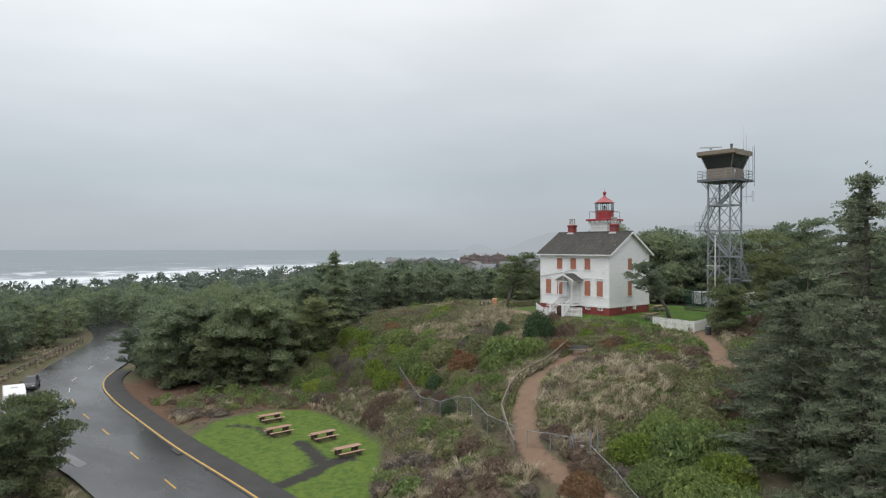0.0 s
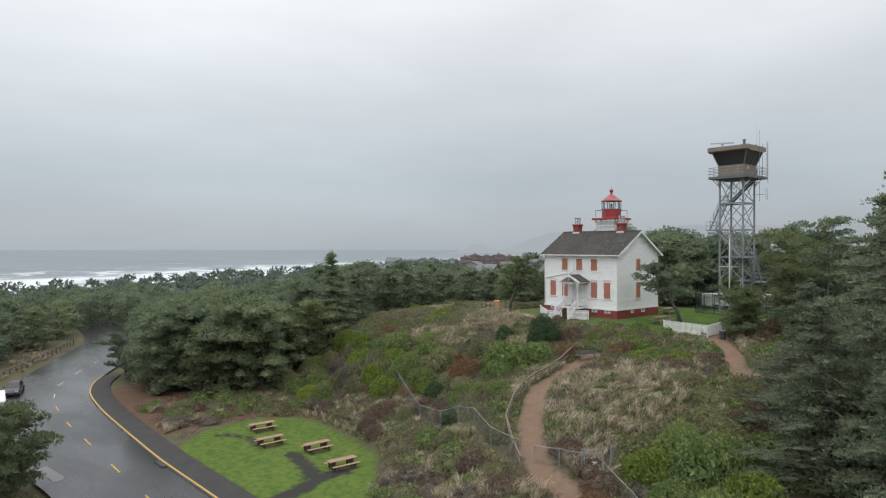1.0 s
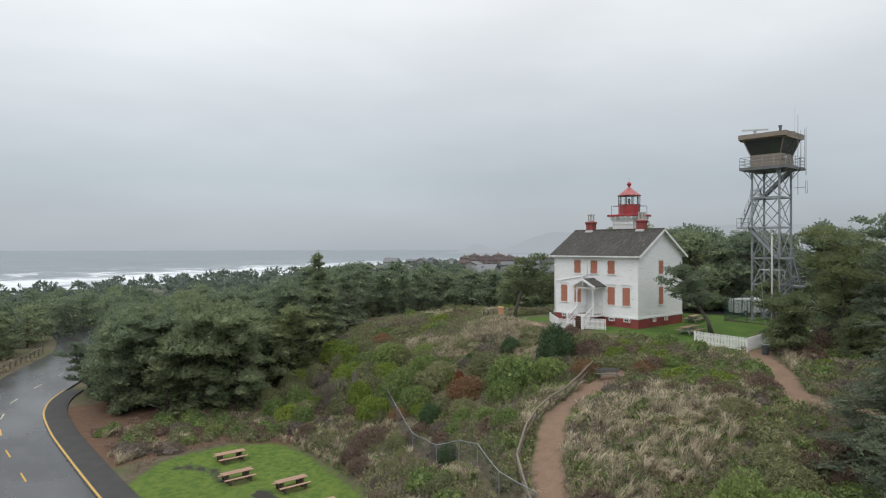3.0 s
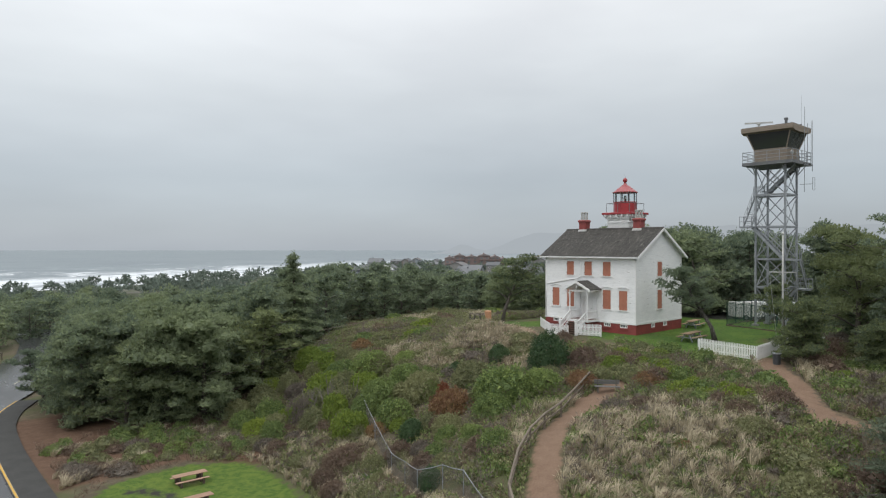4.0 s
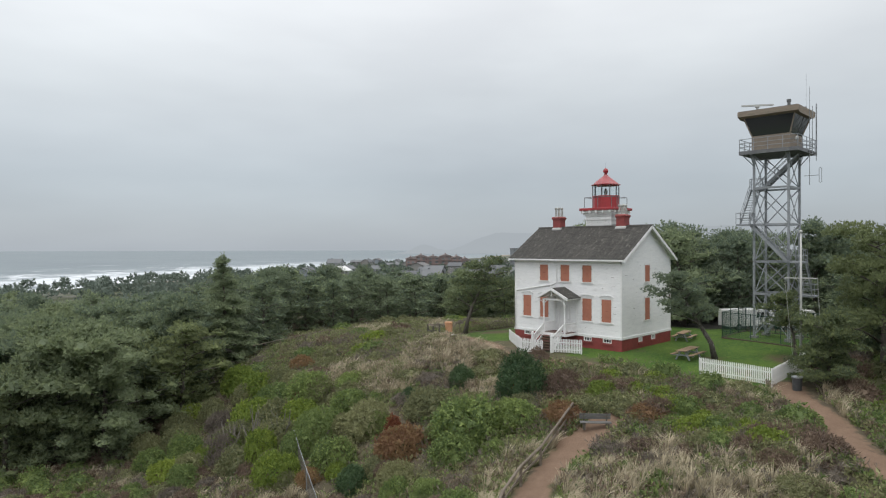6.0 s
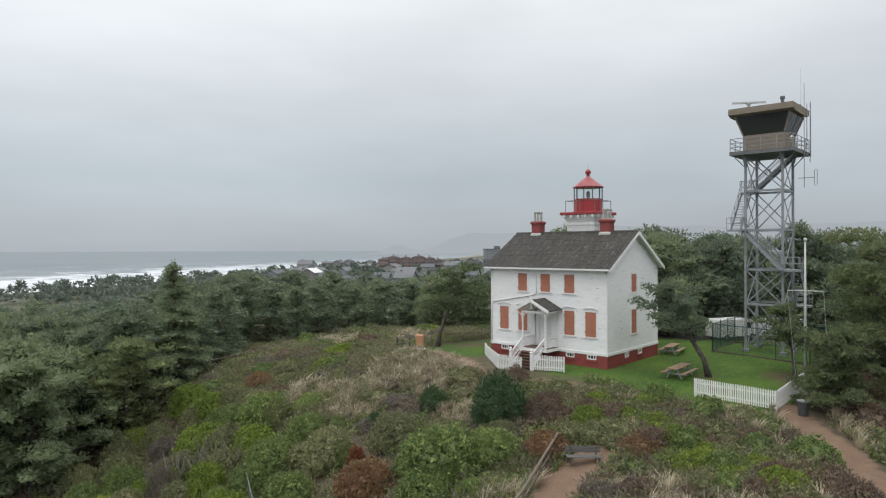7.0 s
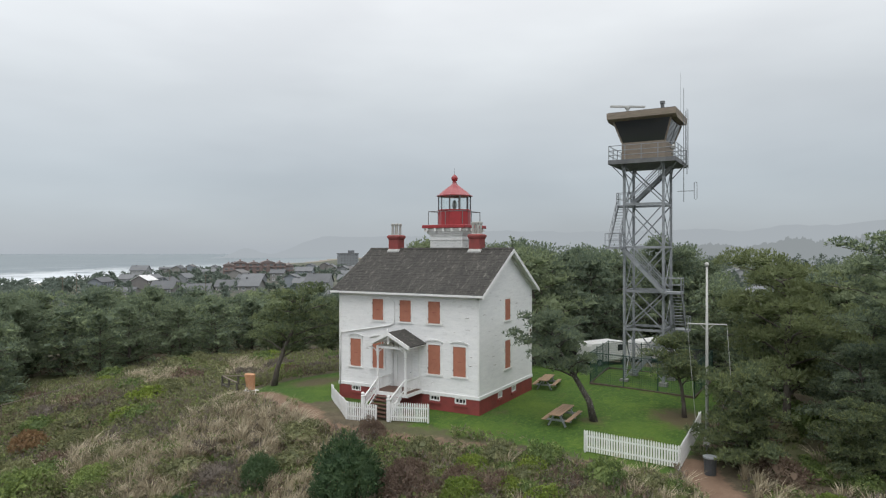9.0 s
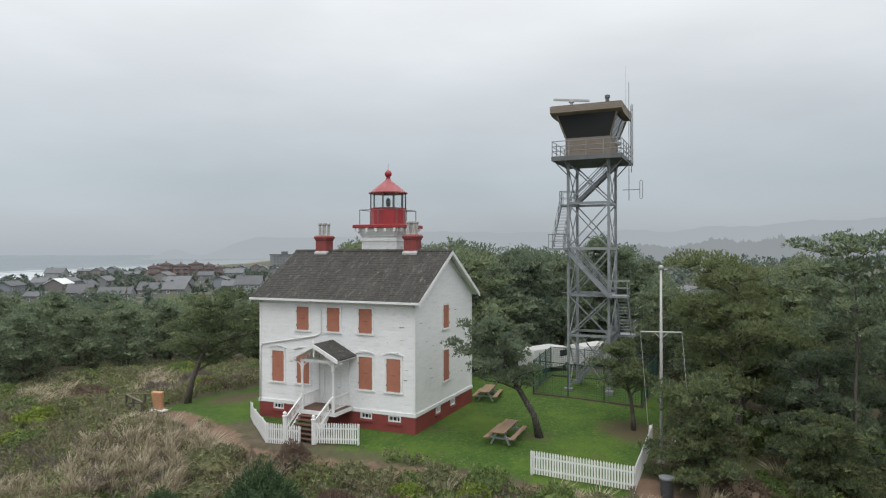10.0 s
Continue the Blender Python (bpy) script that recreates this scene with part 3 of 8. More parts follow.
hold("lawn", np.clip(np.maximum(inside(GX, GY, HOUSE_LAWN), inside(GX, GY, PICNIC_LAWN)), -3, 3))
hold("bare", np.clip(np.max([r - np.hypot(GX - q[0], GY - q[1]) for q, r in BARE], axis=0), -3, 3))
hold("dirt", np.clip(np.maximum.reduce([0.85 - to_line(GX, GY, LOOP_PATH), 1.5 - to_line(GX, GY, [(49.2, 37.2), (46.6, 37.6)]), 0.95 - to_line(GX, GY, HOUSE_PATH), 0.3 - to_line(GX, GY, HOUSE_TRAIL), 0.35 - to_line(GX, GY, FRONT_PATH), 1.35 - to_line(GX, GY, FRONT_PATH[5:])]), -3, 3))
tar_in = np.maximum.reduce([w - to_line(GX, GY, p) for w, p in zip((0.85, 0.75, 0.5), PICNIC_PATHS)] + [inside(GX, GY, [(80, 43.5), (79, 62), (92, 66), (118, 60), (118, 30), (90, 28), (88, 42)])])
hold("tar", np.clip(tar_in, -3, 3))
hold("moss", np.clip(inside(GX, GY, PICNIC_LAWN), -3, 3))
hold("soil", np.clip(inside(GX, GY, SOIL), -3, 3))
hold("far", np.maximum(np.maximum(GX - 120, -40 - GX), GY - 150))
hold("beach", -0.47 * GX + 0.88 * GY - 318)
tagged(new("ground", land), "dune hillside with rough grass, lawns and footpaths", "ground", kind="structure")

sea = Build()
sea.add([(-4500, -2200, -20.4), (6500, 3400, -20.4), (6500, 6500, -20.4), (-4500, 6500, -20.4)], [(0, 1, 2, 3)])
solid("water", sea, M["sea"], "grey sea with white surf along the shore", "sea", "structure")


def resample(pts, n):
    p = np.array(pts, float)
    s = np.concatenate([[0], np.cumsum(np.hypot(*np.diff(p, axis=0).T))])
    k = np.linspace(0, s[-1], n)
    q = np.stack([np.interp(k, s, p[:, 0]), np.interp(k, s, p[:, 1])], -1)
    for _ in range(3):
        q[1:-1] = (q[:-2] + 2 * q[1:-1] + q[2:]) / 4
    return q


RL = np.array([(a, b) for a, b in resample(ROAD_L, 120)])
RR = np.array([(a, b) for a, b in resample(ROAD_R, 120)])
rows = np.stack([RL * (1 - k) + RR * k for k in np.linspace(0, 1, 9)], 1)
crown = -10.20 + 0.07 * np.sin(np.linspace(0, 1, 9) * math.pi)
rv = np.concatenate([rows, np.broadcast_to(crown[None, :, None], (120, 9, 1))], -1).reshape(-1, 3)
ri = np.arange(120 * 9).reshape(120, 9)
rq = np.stack([ri[:-1, :-1], ri[:-1, 1:], ri[1:, 1:], ri[1:, :-1]], -1).reshape(-1, 4)
road = tagged(new("road", quick("road", rv, rq, M["asphalt"], True)), "wet dark asphalt road curving past the lawn", "road", kind="structure")

# kerb with yellow paint, and the asphalt walk behind it
KERB = [tuple(p) for p in RR if p[1] < 103]
kerb = Build()
kerb_top = Build()
side = Build()
for (ax, ay), (bx, by) in zip(KERB[:-1], KERB[1:]):
    d = Vector((bx - ax, by - ay, 0)).normalized()
    s = Vector((d.y, -d.x, 0))
    a, b2 = Vector((ax, ay, 0)), Vector((bx, by, 0))
    def across(o0, o1, z0, z1):
        return [p + s * o + Vector((0, 0, z)) for p in (a, b2) for o in (o0, o1) for z in (z0, z1)]
    faces = [(0, 1, 3, 2), (4, 6, 7, 5), (0, 4, 5, 1), (2, 3, 7, 6), (0, 2, 6, 4), (1, 5, 7, 3)]
    kerb.add(across(-0.02, 0.16, -10.35, -10.056), faces)
    kerb_top.add(across(-0.03, 0.13, -10.054, -10.045), faces)
    side.add(across(0.165, 2.35, -10.4, -10.075), faces)
solid("kerb", kerb, M["concrete"], "low concrete kerb along the road", "kerb", "structure")
solid("kerb_paint", kerb_top, M["yellow"], "worn yellow paint on the kerb top", "paint", "structure")
solid("pavement", side, M["asphalt_path"], "dark asphalt walk beside the road", "pavement", "structure")

mid = [tuple(0.54 * a + 0.46 * b2) for a, b2 in zip(RR * 0 + RL, RR)]
mid = [(11.1 if y < 84 else x, y) for x, y in mid]
DASH = [(11.2, 49.0), (11.1, 58.3), (11.1, 68.1), (11.05, 76.2), (11.5, 84.8), (12.5, 92.1), (14.6, 99.8), (18.4, 107.8), (11.3, 40.0), (11.4, 31.0), (22.6, 115.5)]
for i, (x, y) in enumerate(DASH):
    near_i = min(range(1, 119), key=lambda k: abs(RR[k][1] - y))
    d = Vector((*(RR[near_i + 1] - RR[near_i - 1]), 0)).normalized() if y > 80 else Vector((0, 1, 0))
    z = -10.2 + 0.07 + 0.003
    line = Build().bar(Vector((x, y, z)) - d * 1.35, Vector((x, y, z)) + d * 1.35, 0.13, 0.012)
    solid("lane_dash", line, M["yellow"] if y < 88 else M["white_line"], "worn yellow lane dash painted on wet asphalt" if y < 88 else "worn pale lane dash painted on wet asphalt", "lane dash", group="lane dashes")

# drain in the kerb and a puddle at the road's edge
drain = thing("storm_drain", (14.6, 57.0, -10.2), "dark storm drain under the yellow kerb", "drain")
part("opening", Build().box(14.16, 14.60, 56.0, 58.0, -10.26, -10.125), M["black"], drain)
for k in range(5):
    part("grate_bar", Build().box(14.18, 14.56, 56.2 + k * 0.4, 56.3 + k * 0.4, -10.124, -10.10), M["galv_dark"], drain)
pud = Build()
ring = [(6.9 + (0.75 + 0.25 * math.sin(3 * a)) * math.cos(a) * 1.1, 60.6 + (2.9 + 0.5 * math.sin(2 * a + 1)) * math.sin(a), -10.155) for a in (2 * math.pi * k / 28 for k in range(28))]
pud.add(ring, [tuple(range(28))])
solid("puddle", pud, M["puddle"], "rain puddle standing at the road's edge", "puddle")


# ---- the lighthouse ----
FX, BX, SY, NY = 62.05, 70.90, 43.38, 54.40
lighthouse = thing("lighthouse", (66.5, 48.9, 0.0), "white weatherboarded lighthouse dwelling with red lantern", "lighthouse")
PLINTH, TOP = 1.05, 7.55
U, L = (5.66, 7.10), (2.34, 4.25)
front_holes = [(50.66, 51.56, *U), (48.42, 49.32, *U), (46.18, 47.08, *U), (52.55, 53.45, *L), (50.63, 51.55, *L), (46.17, 47.09, *L), (44.29, 45.21, *L), (48.40, 49.50, 1.34, 3.42)]
side_holes = [(66.0, 66.9, *U), (66.0, 66.9, *L)]


def cells(lo, hi, z0, z1, holes):
    """Rectangles that cover a wall but for its openings."""
    us = sorted({lo, hi, *[h[0] for h in holes], *[h[1] for h in holes]})
    zs = sorted({z0, z1, *[h[2] for h in holes], *[h[3] for h in holes]})
    for a, b1 in zip(us[:-1], us[1:]):
        for c0, c1 in zip(zs[:-1], zs[1:]):
            if not any(h[0] <= (a + b1) / 2 <= h[1] and h[2] <= (c0 + c1) / 2 <= h[3] for h in holes):
                yield a, b1, c0, c1


def boards(lo, hi, z0, z1, holes, place, course=0.19):
    """Lapped weatherboards, each thicker at its lower edge, cut round the openings."""
    out = Build()
    rng = random.Random(round(lo * 7 + z0))
    z = z0
    while z < z1 - 0.02:
        top = min(z + course, z1)
        gaps = sorted((h[0], h[1]) for h in holes if h[2] < top and h[3] > z)
        cur = lo
        for a, b1 in gaps + [(hi, hi)]:
            if a - cur > 0.01:
                cuts = [cur] + ([cur + (a - cur) * rng.uniform(0.3, 0.7)] if a - cur > 4 else []) + [a]
                for u0, u1 in zip(cuts[:-1], cuts[1:]):
                    j = rng.uniform(0, 0.006)
                    vs = [place(u, dd, zz) for u in (u0 + 0.002, u1 - 0.002) for dd, zz in ((0.0, z), (0.026 + j, z), (0.010 + j, top + 0.012), (0.0, top + 0.012))]
                    out.add(vs, [(0, 1, 2, 3), (7, 6, 5, 4), (1, 5, 6, 2), (0, 4, 5, 1), (3, 2, 6, 7)])
            cur = max(cur, b1)
        z = top
    return out


wall_f, wall_s, wall_n, wall_b = Build(), Build(), Build(), Build()
for a, b1, c0, c1 in cells(SY, NY, PLINTH, TOP, front_holes):
    wall_f.box(FX + 0.002, FX + 0.22, a, b1, c0, c1)
for a, b1, c0, c1 in cells(FX + 0.22, BX, PLINTH, TOP, side_holes):
    wall_s.box(a, b1, SY + 0.002, SY + 0.22, c0, c1)
wall_n.box(FX + 0.22, BX, NY - 0.22, NY - 0.002, PLINTH, TOP)
wall_b.box(BX - 0.22, BX - 0.002, SY + 0.22, NY - 0.22, PLINTH, TOP)
RIDGE_X, RIDGE_Z, EAVE_Z = 66.5, 10.58, 7.62
slope = (RIDGE_Z - EAVE_Z) / (RIDGE_X - 61.62)
for yy, w in ((SY, wall_s), (NY - 0.22, wall_n)):
    w.prism([(FX + 0.002, TOP), (BX - 0.002, TOP), (RIDGE_X, TOP + slope * (RIDGE_X - FX) - 0.05)], "y", yy + 0.002, yy + 0.218)
part("wall", wall_f, M["siding"], lighthouse)
part("wall", wall_s, M["siding"], lighthouse)
part("wall", wall_n, M["siding"], lighthouse)
part("wall", wall_b, M["siding"], lighthouse)
part("weatherboarding", boards(SY + 0.1, NY - 0.1, PLINTH + 0.14, TOP - 0.15, front_holes, lambda u, d, z: (FX - d, u, z)), M["siding"], lighthouse, "white lapped weatherboards on the front")
sb = boards(FX + 0.1, BX - 0.1, PLINTH + 0.14, TOP, side_holes, lambda u, d, z: (u, SY - d, z))
nb = boards(FX + 0.1, BX - 0.1, PLINTH + 0.14, TOP, [], lambda u, d, z: (u, NY + d, z))
bb = boards(SY + 0.1, NY - 0.1, PLINTH + 0.14, TOP - 0.15, [], lambda u, d, z: (BX + d, u, z))
z = TOP
while z < RIDGE_Z - 0.45:
    h = min(0.205, RIDGE_Z - 0.4 - z)
    reach = (RIDGE_Z - 0.12 - (z + h)) / slope
    for yy, sgn, bld in ((SY, -1, sb), (NY, 1, nb)):
        vs = [(u, yy + sgn * dd, zz) for u in (RIDGE_X - reach, RIDGE_X + reach) for dd, zz in ((0.0, z), (0.034, z), (0.013, z + h + 0.01), (0.0, z + h + 0.01))]
        bld.add(vs, [(0, 1, 2, 3), (7, 6, 5, 4), (1, 5, 6, 2), (0, 4, 5, 1), (3, 2, 6, 7)])
    z += h
part("weatherboarding", sb, M["siding"], lighthouse, "white lapped weatherboards on the gable end")
part("weatherboarding", nb, M["siding"], lighthouse)
part("weatherboarding", bb, M["siding"], lighthouse)
for x, y in ((FX, SY), (FX, NY), (BX, SY), (BX, NY)):
    part("corner_board", Build().box(x - 0.05, x + 0.10, y - 0.05, y + 0.10, PLINTH + 0.1, TOP) if x == FX and y == SY else
         Build().box(x - (0.05 if x == FX else 0.10), x + (0.10 if x == FX else 0.05), y - (0.05 if y == SY else 0.10), y + (0.10 if y == SY else 0.05), PLINTH + 0.1, TOP), M["trim"], lighthouse)
band = Build()
band.box(FX - 0.09, FX, SY - 0.09, NY + 0.09, PLINTH - 0.06, PLINTH + 0.14).box(BX, BX + 0.09, SY - 0.09, NY + 0.09, PLINTH - 0.06, PLINTH + 0.14)
band.box(FX, BX, SY - 0.09, SY, PLINTH - 0.06, PLINTH + 0.14).box(FX, BX, NY, NY + 0.09, PLINTH - 0.06, PLINTH + 0.14)
part("water_table", band, M["trim"], lighthouse, "white skirting band above the red base")

base_f = [(52.57, 53.32, 0.62, 0.98), (46.20, 46.94, 0.62, 0.98), (44.29, 45.07, 0.62, 0.98)]
base_s = [(64.85, 65.5, 0.55, 0.95), (67.15, 67.85, 0.55, 0.95)]
pl = Build()
for a, b1, c0, c1 in cells(SY - 0.04, NY + 0.04, -0.5, PLINTH - 0.06, base_f):
    pl.box(FX - 0.04, FX + 0.28, a, b1, c0, c1)
for a, b1, c0, c1 in cells(FX + 0.28, BX + 0.04, -0.5, PLINTH - 0.06, base_s):
    pl.box(a, b1, SY - 0.04, SY + 0.28, c0, c1)
pl.box(FX + 0.28, BX + 0.04, NY - 0.28, NY + 0.04, -0.5, PLINTH - 0.06).box(BX - 0.28, BX + 0.04, SY + 0.28, NY - 0.28, -0.5, PLINTH - 0.06)
part("base_wall", pl, M["brick_red"], lighthouse, "red painted masonry base")


def axis_box(face, u0, u1, d0, d1, z0, z1):
    """A box on the front (x) or the gable side (y), d metres proud of the wall."""
    if face == "front":
        return FX - d1, FX - d0, u0, u1, z0, z1
    return u0, u1, SY - d1, SY - d0, z0, z1


for face, holes in (("front", base_f), ("side", base_s)):
    for a, b1, z0, z1 in holes:
        fr = Build()
        for q in ((a - 0.02, a + 0.06, z0, z1), (b1 - 0.06, b1 + 0.02, z0, z1), (a + 0.06, b1 - 0.06, z1 - 0.06, z1), (a + 0.06, b1 - 0.06, z0, z0 + 0.06)):
            fr.box(*axis_box(face, q[0], q[1], -0.05, 0.06, q[2], q[3]))
        wnd = part("basement_window", fr, M["trim"], lighthouse, "small white framed basement window")
        part("pane", Build().box(*axis_box(face, a + 0.06, b1 - 0.06, -0.09, -0.07, z0 + 0.06, z1 - 0.06)), M["glass_dark"], wnd)
        for k in (1, 2):
            u = a + (b1 - a) * k / 3
            part("glazing_bar", Build().box(*axis_box(face, u - 0.015, u + 0.015, -0.07, 0.02, z0 + 0.06, z1 - 0.06)), M["trim"], wnd)
        part("sill", Build().box(*axis_box(face, a - 0.1, b1 + 0.1, 0.045, 0.13, z0 - 0.16, z0 - 0.06)), M["brick_red"], wnd)


def boarded_window(face, a, b1, z0, z1, hood):
    fr = Build()
    for q in ((a - 0.13, a, z0 - 0.02, z1 + 0.02), (b1, b1 + 0.13, z0 - 0.02, z1 + 0.02), (a - 0.13, b1 + 0.13, z1 + 0.02, z1 + 0.15)):
        fr.box(*axis_box(face, q[0], q[1], 0.0, 0.065, q[2], q[3]))
    wnd = part("window", fr, M["trim"], lighthouse, "tall window closed with an orange-brown panel")
    sh = Build().box(*axis_box(face, a, b1, -0.04, 0.035, z0 + 0.02, z1))
    panel = part("panel", sh, M["shutter"], wnd, "orange-brown boarding over the window")
    part("sill", Build().box(*axis_box(face, a - 0.19, b1 + 0.19, 0.0, 0.12, z0 - 0.09, z0 + 0.0)), M["trim"], wnd)
    mid_u = (a + b1) / 2
    part("latch", Build().box(*axis_box(face, mid_u - 0.14, mid_u + 0.14, 0.036, 0.05, (z0 + z1) / 2 - 0.012, (z0 + z1) / 2 + 0.012)), M["brick_red"], wnd)
    for k in (0.2, 0.8):
        for u in (a - 0.02, b1 - 0.02):
            part("hinge", Build().box(*axis_box(face, u, u + 0.04, 0.066, 0.085, z0 + (z1 - z0) * k - 0.05, z0 + (z1 - z0) * k + 0.05)), M["galv_dark"], wnd)
    if hood:
        arch = [(a - 0.2 + (b1 - a + 0.4) * k / 12, z1 + 0.15 + 0.16 * math.sin(math.pi * k / 12) ** 0.8) for k in range(13)]
        outline = arch + [(u, zz + 0.07) for u, zz in arch[::-1]]
        hb = Build()
        if face == "front":
            hb.prism(outline, "x", FX - 0.11, FX - 0.0)
        else:
            hb.prism(outline, "y", SY - 0.11, SY - 0.0)
        part("hood_mould", hb, M["peeling"], wnd, "peeling white arched hood moulding")


for a, b1, z0, z1 in front_holes[:7]:
    boarded_window("front", a, b1, z0, z1, z0 < 5)
for a, b1, z0, z1 in side_holes:
    boarded_window("side", a, b1, z0, z1, False)
dr = Build().box(*axis_box("front", 48.40, 49.50, -0.08, 0.0, 1.34, 3.42))
door = part("door", dr, M["trim"], lighthouse, "closed white panelled front door")
for u in (48.50, 49.00):
    for z0, z1 in ((1.45, 2.15), (2.30, 3.30)):
        part("door_panel", Build().box(*axis_box("front", u, u + 0.40, 0.0, 0.02, z0, z1)), M["trim"], door)
part("door_knob", Build().turned((FX - 0.05, 48.47, 2.3), [(0.01, -0.03), (0.035, 0.0), (0.01, 0.03)], 8), M["galv_dark"], door)
cas = Build()
for q in ((48.26, 48.40, 1.34, 3.42), (49.50, 49.64, 1.34, 3.42), (48.26, 49.64, 3.42, 3.57)):
    cas.box(*axis_box("front", q[0], q[1], 0.0, 0.07, q[2], q[3]))
part("casing", cas, M["trim"], door)

# bare wood where the paint has come away along the board edges
rng = random.Random(17)
for k in range(11):
    z = PLINTH + 0.14 + 0.19 * rng.randint(1, int((TOP - PLINTH - 0.5) / 0.19))
    u = SY + 0.2 + (1.5 if k % 3 else 10.2) * rng.random()
    w, hgt = rng.uniform(0.06, 0.32), rng.choice((0.012, 0.016, 0.024))
    if not any(h[0] - 0.15 < u + w and h[1] + 0.15 > u and h[2] - 0.1 < z + 0.1 and h[3] + 0.1 > z for h in front_holes):
        part("peeled_patch", Build().box(FX - 0.072, FX - 0.05, u, u + w, z, z + hgt), M["wood_grey"], lighthouse, "grey bare wood where paint has peeled")
for k in range(26):
    z = PLINTH + 0.14 + 0.19 * rng.randint(6, int((TOP + 1.2 - PLINTH) / 0.19))
    u = 62.5 + 8.2 * (1 - rng.random() ** 2.0 if k % 3 else rng.random())
    w, hgt = rng.uniform(0.06, 0.45), rng.choice((0.012, 0.018, 0.026))
    if z > TOP and abs(u - 66.4) > 2.6 or 65.6 < u + w and u < 67.6:
        continue
    part("peeled_patch", Build().box(u, min(u + w, 70.7), SY - 0.072, SY - 0.05, z, z + hgt), M["wood_grey"], lighthouse)
for z in (3.5, 4.1, 4.4, 5.0):
    part("peeled_patch", Build().box(70.55, 70.78, SY - 0.08, SY - 0.05, z, z + 0.2), M["wood_grey"], lighthouse)

# roof: stepped courses of shingles, white barge boards, fascia and soffit
Y0, Y1 = 42.92, 54.90


def roof_slope(x_eave, x_ridge, z_eave, z_ridge, y0, y1, course, lift=0.014):
    out = Build()
    n = max(2, int(math.hypot(x_ridge - x_eave, z_ridge - z_eave) / course))
    rng = random.Random(5)
    for i in range(n):
        a, b1 = i / n, (i + 1) / n
        xa, za, xb, zb = x_eave + (x_ridge - x_eave) * a, z_eave + (z_ridge - z_eave) * a, x_eave + (x_ridge - x_eave) * b1, z_eave + (z_ridge - z_eave) * b1
        y = y0
        while y < y1 - 0.01:
            ye = min(y + rng.uniform(0.22, 0.5), y1)
            j = lift + rng.uniform(-0.006, 0.016)
            out.add([(xa, y, za), (xa, y, za + j), (xb, y, zb + 0.008), (xa, ye, za), (xa, ye, za + j), (xb, ye, zb + 0.008)],
                    [(0, 1, 4, 3), (1, 2, 5, 4), (0, 2, 1), (3, 4, 5)])
            y = ye
    return out


deck = Build()
deck.prism([(61.62, EAVE_Z - 0.10), (RIDGE_X, RIDGE_Z - 0.10), (71.38, EAVE_Z - 0.10), (71.38, EAVE_Z), (RIDGE_X, RIDGE_Z), (61.62, EAVE_Z)], "y", Y0, Y1)
part("roof_deck", deck, M["trim"], lighthouse, "white underside of the roof")
roof = part("roof", roof_slope(61.60, RIDGE_X, EAVE_Z + 0.002, RIDGE_Z + 0.002, Y0 - 0.02, Y1 + 0.02, 0.2), M["shingle"], lighthouse, "dark grey mossy shingles")
part("roof", roof_slope(71.40, RIDGE_X, EAVE_Z + 0.002, RIDGE_Z + 0.002, Y0 - 0.02, Y1 + 0.02, 0.2), M["shingle"], lighthouse, "dark grey mossy shingles")
part("ridge_cap", Build().prism([(RIDGE_X - 0.16, RIDGE_Z - 0.04), (RIDGE_X, RIDGE_Z + 0.05), (RIDGE_X + 0.16, RIDGE_Z - 0.04), (RIDGE_X, RIDGE_Z + 0.085)], "y", Y0 - 0.02, Y1 + 0.02), M["shingle"], lighthouse)
for yy in (Y0 - 0.045, Y1 + 0.0):
    for xe in (61.62, 71.38):
        part("barge_board", Build().prism([(xe, EAVE_Z - 0.26), (RIDGE_X, RIDGE_Z - 0.28), (RIDGE_X, RIDGE_Z + 0.0), (xe, EAVE_Z + 0.0)], "y", yy, yy + 0.045), M["trim"], lighthouse)
for x0, x1 in ((61.56, 61.62), (71.38, 71.44)):
    part("gutter", Build().box(x0 - 0.03, x1 + 0.03, Y0, Y1, EAVE_Z - 0.13, EAVE_Z - 0.01), M["trim"], lighthouse, "white eaves gutter")
part("soffit", Build().box(61.64, FX, Y0 + 0.05, Y1 - 0.05, EAVE_Z - 0.16, EAVE_Z - 0.12), M["trim"], lighthouse)
part("frieze", Build().box(FX - 0.05, FX, SY, NY, EAVE_Z - 0.34, EAVE_Z - 0.16), M["trim"], lighthouse)
for sgn in (-1, 1):
    pts = [(RIDGE_X, RIDGE_Z - 0.13), (RIDGE_X + sgn * (RIDGE_X - FX), RIDGE_Z - 0.13 - slope * (RIDGE_X - FX))]
    part("frieze", Build().prism([pts[0], pts[1], (pts[1][0], pts[1][1] - 0.22), (pts[0][0], pts[0][1] - 0.22)], "y", SY - 0.06, SY), M["trim"], lighthouse)
pipe = Build().tube([(61.72, 50.15, EAVE_Z - 0.12), (61.80, 50.12, 7.3), (61.96, 49.75, 6.95), (61.96, 49.75, 5.55), (61.96, 50.1, 5.35), (61.96, 54.2, 4.65), (61.96, 54.33, 4.4), (61.96, 54.33, 0.95)], [0.045] * 8, 8)
part("downpipe", pipe, M["trim"], lighthouse, "white rainwater pipe", smooth=True)

